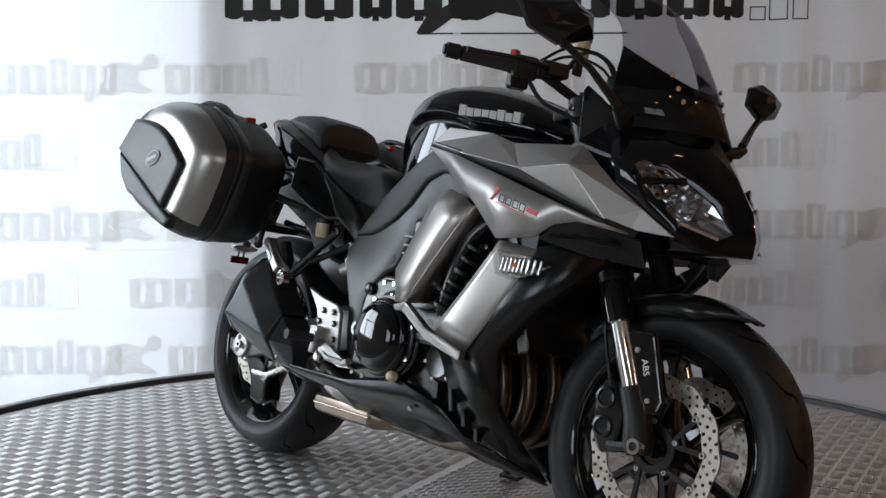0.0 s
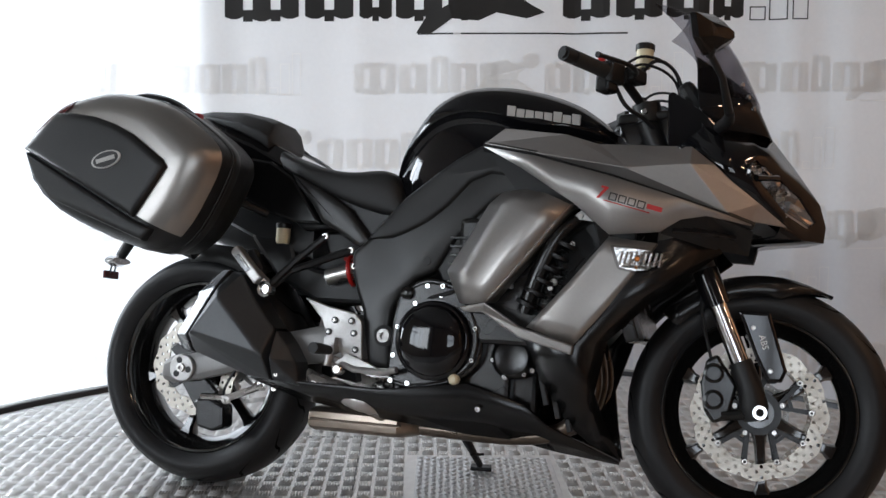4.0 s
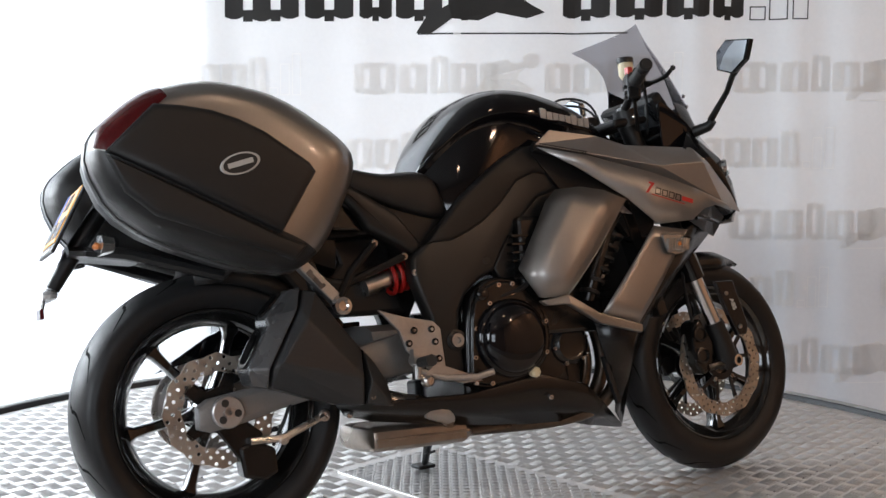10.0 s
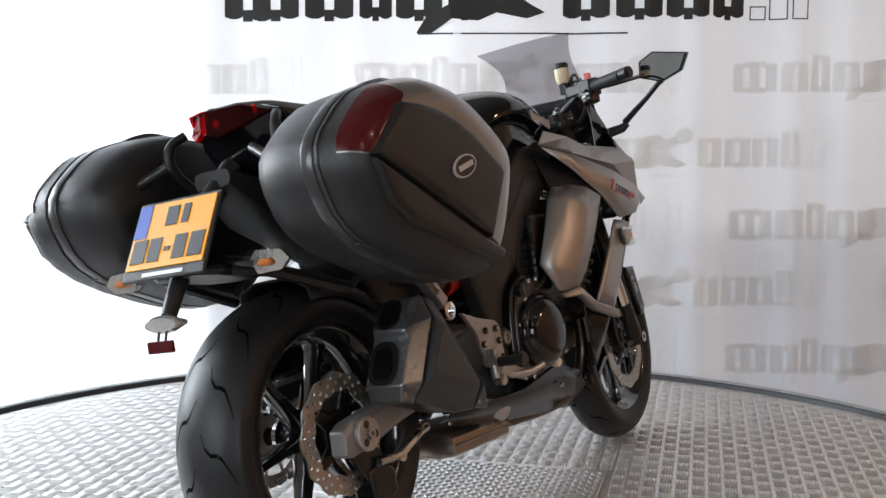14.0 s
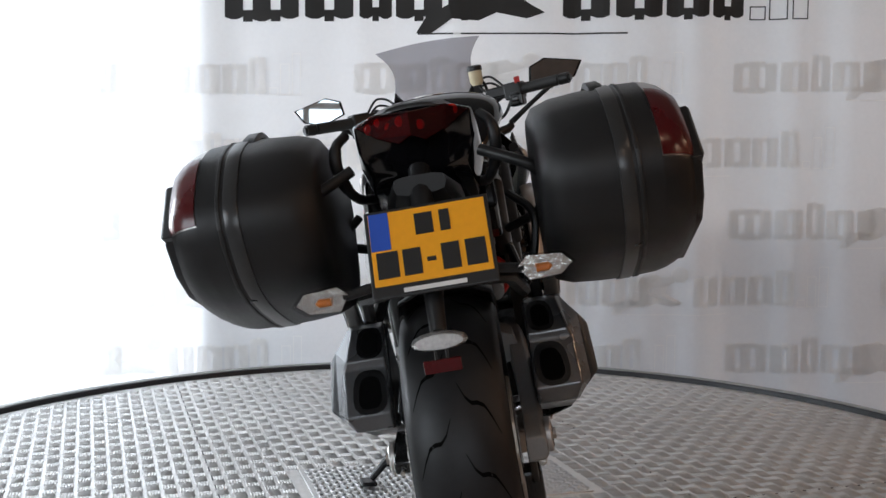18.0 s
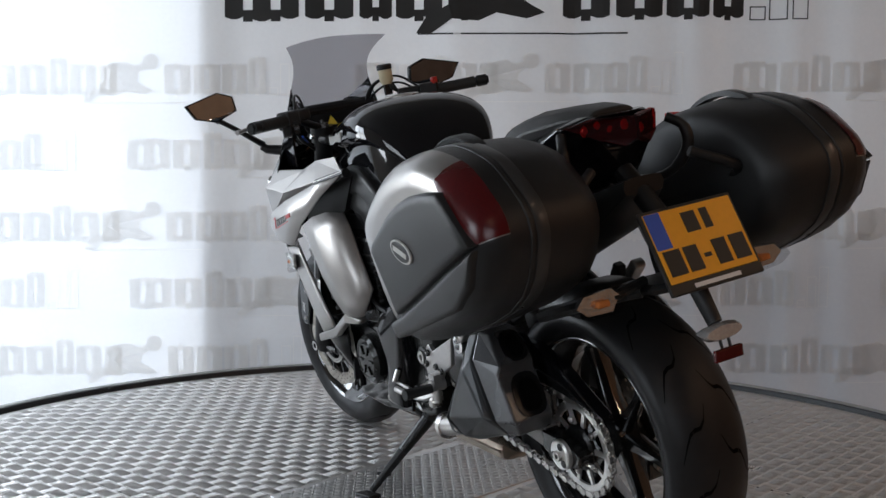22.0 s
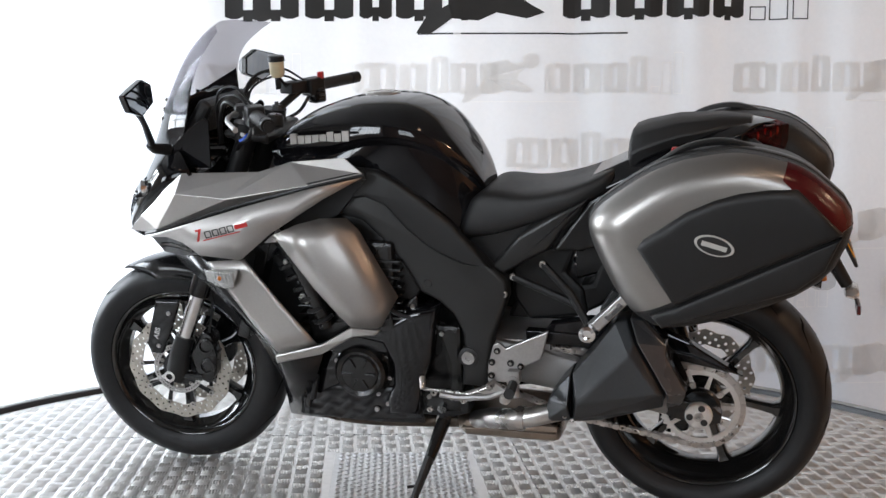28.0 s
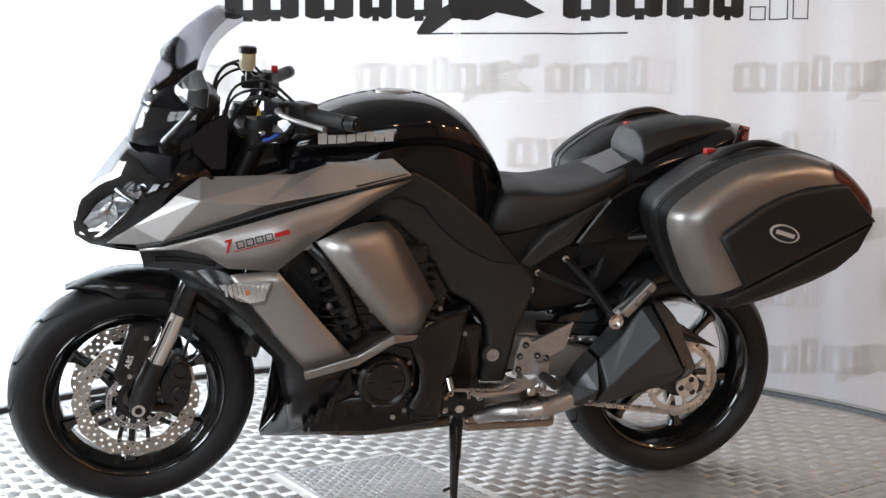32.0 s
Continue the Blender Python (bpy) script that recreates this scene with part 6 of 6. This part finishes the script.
for s in (1, -1):
    def fp(z, y=0.104, off=0.0):
        return (FX + 0.002 - 0.43 * (z - FZ) + off, s * y, z)
    leg = bp("fork", tube([fp(0.62), fp(0.54)], 0.030, 20), GLOSS, "inverted front fork leg", 40, steer=True)
    sp("outer_tube", tube([fp(0.99), fp(0.62)], 0.027, 20), MATT, leg, "black fork tube", 40)
    sp("stanchion", tube([fp(0.55), fp(0.40)], 0.0215, 20), CHROME, leg, "polished stanchion", 40)
    sp("axle_clamp", tube([fp(0.415), fp(0.36), (FX - 0.012, s * 0.104, 0.315), (FX - 0.005, s * 0.104, 0.285)], [0.026, 0.028, 0.032, 0.026], 16), MATT, leg, "black axle clamp", 40)
    sp("axle_end", lathe([(0.016, s * 0.12), (0.016, s * 0.139), (0.009, s * 0.139), (0.009, s * 0.125), (0, s * 0.125)], 20, (FX, 0, FZ + 0.002)), CHROME, leg, smooth=40)
    gd = [(0.665, 0.528), (0.735, 0.528), (0.776, 0.400), (0.766, 0.374), (0.735, 0.372), (0.705, 0.430), (0.675, 0.505)]
    g = sp("fork_guard", flip(crown(gd, 0.122, 0.135, 0.004, 0.008), s), GLOSS, leg, "gloss black fork guard", bevel=0.004)
    abs_m = Matrix.Translation((0.712, -0.1393, 0.475)) @ Matrix.Rotation(radians(72), 4, "Y")
    if s > 0:
        abs_m = Matrix.Translation((0.740, 0.1393, 0.416)) @ Matrix.Rotation(math.pi, 4, "Z") @ Matrix.Rotation(radians(-72), 4, "Y")
    sp("sensor_word", moved(word("ABS", 0.020, 0.001), abs_m), WHITE, leg, "white letters ABS")
    bolt(leg, 0.700, s * 0.138, 0.492, s, 0.006), bolt(leg, 0.740, s * 0.138, 0.397, s, 0.006)
    cal = bp("brake_caliper", flip(prism([(0.60, 0.415), (0.625, 0.43), (0.672, 0.36), (0.655, 0.285), (0.62, 0.27), (0.598, 0.30), (0.59, 0.36)], 0.045, 0.105), s), ENGINE, "black four-piston brake caliper", bevel=0.008, steer=True)
    for x, z in ((0.618, 0.385), (0.620, 0.325)):
        sp("piston_cap", lathe([(0.023, s * 0.10), (0.023, s * 0.110), (0.017, s * 0.112), (0.015, s * 0.107), (0, s * 0.107)], 20, (x, 0, z)), ENGINE, cal, smooth=40)
    sp("caliper_arm", flip(tube([(0.64, 0.10, 0.29), (FX - 0.01, 0.11, 0.30)], 0.012), s), ENGINE, cal)
    bp("brake_hose", flip(tube(curve_pts([(0.61, 0.09, 0.42), (0.585, 0.10, 0.52), (0.58, 0.10, 0.62), (0.53, 0.09, 0.74)]), 0.004, 6), s), RUBBER, "black brake hose", 60, steer=True)
# mudguard
mg = []
for k in range(15):
    a = radians(136 - 75.5 * k / 14)
    tip = max(0.0, (k - 10) / 4)
    half = 0.072 * (1 - 0.75 * tip)
    mg.append([(FX + (0.322 - d) * math.cos(a), y * half, FZ + (0.322 - d) * math.sin(a)) for y, d in ((-1, 0.055 * (1 - tip)), (-0.95, 0.02 * (1 - tip)), (-0.6, 0.003), (0, 0.0), (0.6, 0.003), (0.95, 0.02 * (1 - tip)), (1, 0.055 * (1 - tip)))])
bp("front_mudguard", loft(mg, False, False, False), SATIN, "satin black front mudguard", 60, thick=0.004, steer=True)
hg = []
for k in range(12):
    a = radians(150 - 95 * k / 11)
    hg.append([(RX + (0.335 - d) * math.cos(a), y, RZ + (0.335 - d) * math.sin(a)) for y, d in ((-0.10, 0.05), (-0.095, 0.02), (-0.05, 0.0), (0.05, 0.0), (0.095, 0.02), (0.10, 0.05))])
GUARD = [(-0.34, 0.475), (-0.50, 0.455), (-0.66, 0.440), (-0.83, 0.395), (-0.70, 0.475), (-0.60, 0.515), (-0.46, 0.525), (-0.36, 0.505)]
hugger = bp("rear_hugger", loft(hg[6:], False, False, False), MATT, "black rear wheel hugger", 60, thick=0.004)
sp("chain_guard", prism(GUARD, 0.088, 0.122), GLOSS, hugger, "gloss black chain guard", bevel=0.004)
# bars and controls
for s in (1, -1):
    hb = bp("handlebar", flip(tube([(0.43, 0.10, 1.00), (0.385, 0.20, 1.045), (0.35, 0.25, 1.05), (0.267, 0.393, 1.052)], 0.011, 12), s), MATT, "black handlebar", 40, steer=True)
    d = Vector((0.267 - 0.35, 0.393 - 0.25, 0.002)).normalized()
    a0 = Vector((0.345, 0.258, 1.05))
    sp("grip", flip(tube([a0, a0 + d * 0.01, a0 + d * 0.115], [0.019, 0.0165, 0.0165], 16), s), GRIP, hb, "ribbed black rubber grip", 40)
    sp("bar_end", flip(tube([a0 + d * 0.117, a0 + d * 0.122, a0 + d * 0.15], [0.012, 0.017, 0.0165], 16), s), MATT, hb, "black bar end weight", 40)
    sp("switchgear", flip(moved(box(-0.022, 0.022, -0.028, 0.028, -0.026, 0.024), Matrix.Translation((0.358, 0.236, 1.05)) @ Matrix.Rotation(radians(30), 4, "Z")), s), MATT, hb, "black switch housing", bevel=0.006)
    sp("clamp", flip(tube([(0.44, 0.104, 0.965), (0.432, 0.104, 1.01)], 0.034, 20), s), MATT, hb, smooth=40)
    sp("lever", flip(tube(curve_pts([(0.395, 0.20, 1.05), (0.415, 0.24, 1.052), (0.40, 0.31, 1.05), (0.345, 0.40, 1.045)]), [0.009] * 6 + [0.006] * 6 + [0.0055] * 6 + [0.007], 8), s), MATT if s < 0 else ALU, hb, "hinged hand lever", 60)
    sp("master_cylinder", flip(moved(box(-0.02, 0.03, -0.035, 0.03, -0.016, 0.016), Matrix.Translation((0.395, 0.19, 1.055)) @ Matrix.Rotation(radians(25), 4, "Z")), s), MATT, hb, bevel=0.005)
    for q, (zz, off) in enumerate(((0.0, 0.0), (0.012, 0.02))):
        sp("cable", flip(tube(curve_pts([(0.37, 0.21, 1.055 + zz), (0.43, 0.17, 1.09 + off), (0.50, 0.12, 1.06 + off), (0.52, 0.09, 0.95)]), 0.0035, 6), s), RUBBER, hb, "black control cable", 60)
for s in (1, -1):
    cap_f = bp("fork_cap", lathe([(0.017, 0.0), (0.017, 0.012), (0.013, 0.016), (0.006, 0.016), (0.006, 0.024), (0, 0.024)], 6), CAP, "grey fork top cap with adjuster", 30, steer=True)
    cap_f.matrix_basis = STEER @ pose(0.424, s * 0.104, 1.004, 90, 0, 0)
    bp("bar_clamp_bolt", flip(disc_y(0.432, 0.134, 0.146, 0.985, 0.008, 10), s), CHROME, "bright clamp bolt", 40, steer=True)
ig = bp("ignition_lock", lathe([(0.0, -0.03), (0.024, -0.03), (0.024, 0.012), (0.020, 0.018), (0.0, 0.018)], 20), MATT, "black ignition lock", 40, steer=True)
ig.matrix_basis = STEER @ pose(0.395, 0, 0.992, 90, 0, 0)
sp("key_slot", lathe([(0.014, 0.017), (0.014, 0.021), (0.0, 0.021)], 16), STEEL, ig, "steel key slot", 40)
hoses = ((RUBBER, 0.0045, [(0.425, -0.137, 1.092), (0.412, -0.150, 1.070), (0.400, -0.175, 1.060)], "black reservoir hose"),
         (RUBBER, 0.0045, [(0.405, -0.165, 1.05), (0.455, -0.150, 1.105), (0.505, -0.110, 1.075), (0.525, -0.085, 0.97)], "black brake line"),
         (RUBBER, 0.005, [(0.365, 0.225, 1.030), (0.400, 0.190, 0.985), (0.440, 0.150, 0.962), (0.470, 0.110, 0.930)], "black wiring loom"),
         (RUBBER, 0.005, [(0.365, -0.225, 1.030), (0.392, -0.195, 0.985), (0.432, -0.150, 0.965), (0.470, -0.110, 0.935)], "black throttle cables"),
         (BLUE, 0.0055, [(0.402, 0.186, 0.992), (0.418, 0.172, 0.978), (0.432, 0.160, 0.972)], "blue wire sleeve"),
         (TAG_YELLOW, 0.004, [(0.452, 0.080, 0.985), (0.462, 0.086, 0.975), (0.470, 0.078, 0.965)], "yellow wire"),
         (RUBBER, 0.006, [(0.400, 0.200, 1.055), (0.452, 0.178, 1.075), (0.492, 0.130, 1.030), (0.512, 0.095, 0.955)], "black clutch hose"))
for mtl, r, pts, lab in hoses:
    bp("cockpit_hose", tube(curve_pts(pts), r, 8), mtl, lab, 60, steer=True)
for s in (1, -1):
    perch = bp("lever_perch", flip(moved(box(-0.016, 0.016, -0.018, 0.018, -0.014, 0.014), Matrix.Translation((0.388, 0.205, 1.048)) @ Matrix.Rotation(radians(28), 4, "Z")), s), CAP if s > 0 else MATT, "cast lever perch", bevel=0.004, steer=True)
    sp("adjuster", flip(tube([(0.396, 0.196, 1.052), (0.420, 0.178, 1.058)], [0.008, 0.006], 10), s), STEEL, perch, "knurled adjuster", 40)
    pod = bp("switch_pod", flip(moved(box(-0.020, 0.016, -0.022, 0.022, -0.034, 0.006), Matrix.Translation((0.352, 0.240, 1.036)) @ Matrix.Rotation(radians(30), 4, "Z")), s), SATIN, "black switch pod", bevel=0.007, steer=True)
    for k, (dz, mtl) in enumerate(((0.004, MATT), (-0.012, CAP), (-0.024, MATT))):
        sp("switch", flip(moved(box(-0.026, -0.018, -0.010, 0.010, dz - 0.004, dz + 0.004), Matrix.Translation((0.352, 0.240, 1.036)) @ Matrix.Rotation(radians(30), 4, "Z")), s), mtl, pod, bevel=0.002)
red = sp("kill_switch", moved(box(-0.008, 0.008, -0.008, 0.008, -0.01, 0.01), Matrix.Translation((0.337, -0.245, 1.078))), RED, moto, "red stop switch", bevel=0.002)
red.matrix_basis = STEER
res = bp("brake_reservoir", lathe([(0.0, -0.028), (0.014, -0.028), (0.0205, -0.017), (0.0205, 0.018), (0.0, 0.018)], 24), FLUID, "translucent brake fluid reservoir", 40, steer=True)
res.matrix_basis = STEER @ pose(0.425, -0.135, 1.118, 90, 0, 0)
sp("cap", lathe([(0.023, 0.016), (0.023, 0.029), (0.019, 0.032), (0.0, 0.032)], 24), MATT, res, "black reservoir cap", 40)
sp("bracket", box(-0.004, 0.004, -0.06, -0.02, -0.012, 0.012), MATT, res)
bp("top_yoke", prism([(0.37, 0.955), (0.49, 0.975), (0.49, 0.995), (0.37, 0.98)], -0.13, 0.13), MATT, "black top yoke", bevel=0.008, steer=True)
ins = bp("instrument_panel", moved(box(-0.02, 0.02, -0.13, 0.13, -0.05, 0.05), pose(0.555, 0, 1.02, 0, -35, 0)), MATT, "black instrument panel", bevel=0.014)
sp("gauge_glass", moved(box(-0.023, -0.0195, -0.11, 0.11, -0.036, 0.036), pose(0.555, 0, 1.02, 0, -35, 0)), GAUGE, ins, "dark instrument glass")
for s in (1, -1):
    bp("cockpit_panel", flip(prism([(0.505, 0.895), (0.60, 0.90), (0.625, 0.935), (0.596, 0.968), (0.556, 1.000), (0.510, 1.030), (0.500, 1.020)], 0.164, 0.172), s), GLOSS, "black cockpit side panel", bevel=0.003)
tagm = Matrix.Translation((0.429, 0.069, 1.019)) @ pose(0, 0, 0, 0, 0, 60)
bp("warning_tag", moved(prism([(-0.016, -0.012), (0.016, -0.012), (0.0, 0.016)], -0.001, 0.001), tagm), TAG_YELLOW, "small yellow triangular tag", steer=True)
# mirrors, each swivelled a little differently
for s, base_x, slope, size, lift in ((1, 0.556, 0.10, 1.0, 0.0), (-1, 0.574, 0.22, 1.10, 0.004)):
    ol = [(0.300, 1.085), (0.306, 1.128), (0.352, 1.146), (0.457, 1.120), (0.432, 1.078), (0.368, 1.060)]
    cy_, cz_ = 0.37, 1.104

    def mring(dx, k):
        return [(base_x + (0.457 - y) * slope + dx, s * (cy_ + (y - cy_) * k * size), cz_ + lift + (z - cz_) * k * size) for y, z in ol]
    mi = bp("mirror", loft([mring(0.004, 0.93), mring(0.0, 1.0), mring(0.014, 1.0), mring(0.024, 0.84), mring(0.040, 0.55), mring(0.050, 0.26)]), SATIN, "black angular mirror", bevel=0.004)
    sp("mirror_glass", loft([mring(-0.001, 0.91), mring(0.003, 0.91)]), MIRROR, mi, "mirror glass")
    top_x = base_x + 0.034 - 0.01 * (s > 0)
    sp("stem", flip(tube([(top_x, 0.362, 1.068), (top_x + 0.024, 0.30, 1.028), (0.642, 0.215, 0.970)], [0.008, 0.0075, 0.010], 10), s), MATT, mi, "black mirror stem", 40)
    sp("stem_knuckle", flip(tube([(top_x + 0.004, 0.372, 1.082), (top_x, 0.356, 1.060)], [0.013, 0.009], 10), s), MATT, mi, smooth=40)
    sp("stem_foot", flip(tube([(0.620, 0.168, 0.945), (0.641, 0.205, 0.954), (0.644, 0.221, 0.966)], [0.016, 0.014, 0.011], 10), s), MATT, mi, smooth=40)
# number plate
hold = bp("plate_holder", tube([(-0.84, 0, 0.88), (-0.93, 0, 0.80), (-1.00, 0, 0.70), (-1.06, 0, 0.60)], [0.022, 0.022, 0.020, 0.015], 10), MATT, "black plate holder stalk", 40)
PL = Matrix.Translation((-1.030, -0.010, 0.752)) @ Matrix.Rotation(radians(27.5), 4, "Y")   # plate space: y across, z up, -x outward
sp("plate_frame", moved(box(-0.004, 0.004, -0.111, 0.111, -0.090, 0.077), PL), INK, hold, "black plate surround", bevel=0.003)
sp("number_plate", moved(box(-0.0065, -0.0035, -0.104, 0.104, -0.068, 0.070), PL), YELLOW, hold, "yellow number plate with blue band", bevel=0.001)
sp("plate_band", moved(box(-0.0078, -0.006, 0.068, 0.103, -0.002, 0.069), PL), BLUE, hold)
for y0, y1, z0, z1 in ((-0.010, 0.022, 0.018, 0.058), (-0.040, -0.022, 0.018, 0.058), (0.058, 0.096, -0.055, -0.006), (0.018, 0.050, -0.055, -0.006), (-0.008, 0.008, -0.035, -0.027), (-0.050, -0.018, -0.055, -0.006), (-0.096, -0.060, -0.055, -0.006)):
    sp("plate_bar", moved(box(-0.0080, -0.006, y0, y1, z0, z1), PL), INK, hold)
sp("holder_bar", moved(box(-0.0052, -0.0035, -0.055, 0.055, -0.084, -0.076), PL), WHITE, hold)
sp("plate_lamp", loft([superellipse(0, 0.587, w, h, 14, 2, x) for x, w, h in ((-1.055, 0.045, 0.010), (-1.075, 0.05, 0.018), (-1.085, 0.042, 0.013))]), LENS, hold, "clear plate lamp", 50)
sp("rear_reflector", box(-1.092, -1.083, -0.033, 0.033, 0.535, 0.558), RED_LENS, hold, "red rear reflector", bevel=0.002)
sp("reflector_stalk", join(tube([(-1.075, 0.01, 0.59), (-1.085, 0.01, 0.553)], 0.003, 6), tube([(-1.075, -0.01, 0.59), (-1.085, -0.01, 0.553)], 0.003, 6)), MATT, hold)
sp("lower_tray", loft([superellipse(0, z, w, 0.012, 8, 4, x) for x, z, w in ((-0.88, 0.66, 0.08), (-1.0, 0.675, 0.10), (-1.03, 0.68, 0.06))]), MATT, hold)
for s in (1, -1):
    lens_edge = ((0.148, 0.008), (0.168, 0.026), (0.238, 0.021), (0.258, 0.0), (0.232, -0.021), (0.168, -0.024))
    si = bp("rear_indicator", flip(loft([[(x, 0.2 + (y - 0.2) * (0.5 + 0.5 * k), 0.676 + dz * k) for y, dz in lens_edge] for x, k in ((-0.955, 0.6), (-0.978, 1.0), (-1.004, 1.0), (-1.018, 0.6))]), s), INDICATOR_GLASS, "clear rear indicator with amber bulb", bevel=0.003)
    sp("flute_back", flip(loft([[(x, 0.2 + (y - 0.2) * k, 0.676 + dz * k) for y, dz in lens_edge] for x, k in ((-0.962, 0.62), (-0.988, 0.88))]), s), LENS_WHITE, si)
    sp("bulb", flip(moved(disc_y(0, -0.014, 0.014, 0, 0.007, 12), Matrix.Translation((-0.994, 0.20, 0.675))), s), AMBER, si)
    sp("stalk", flip(tube([(-0.97, 0.08, 0.69), (-0.98, 0.165, 0.678)], 0.010, 8), s), MATT, si, smooth=40)


def motions():
    """The turntable carries the motorcycle round."""
    for thing in (table, moto):
        walk(thing, [(t, pose(0, 0, 0, 0, 0, a)) for t, a in TURN])


motions()
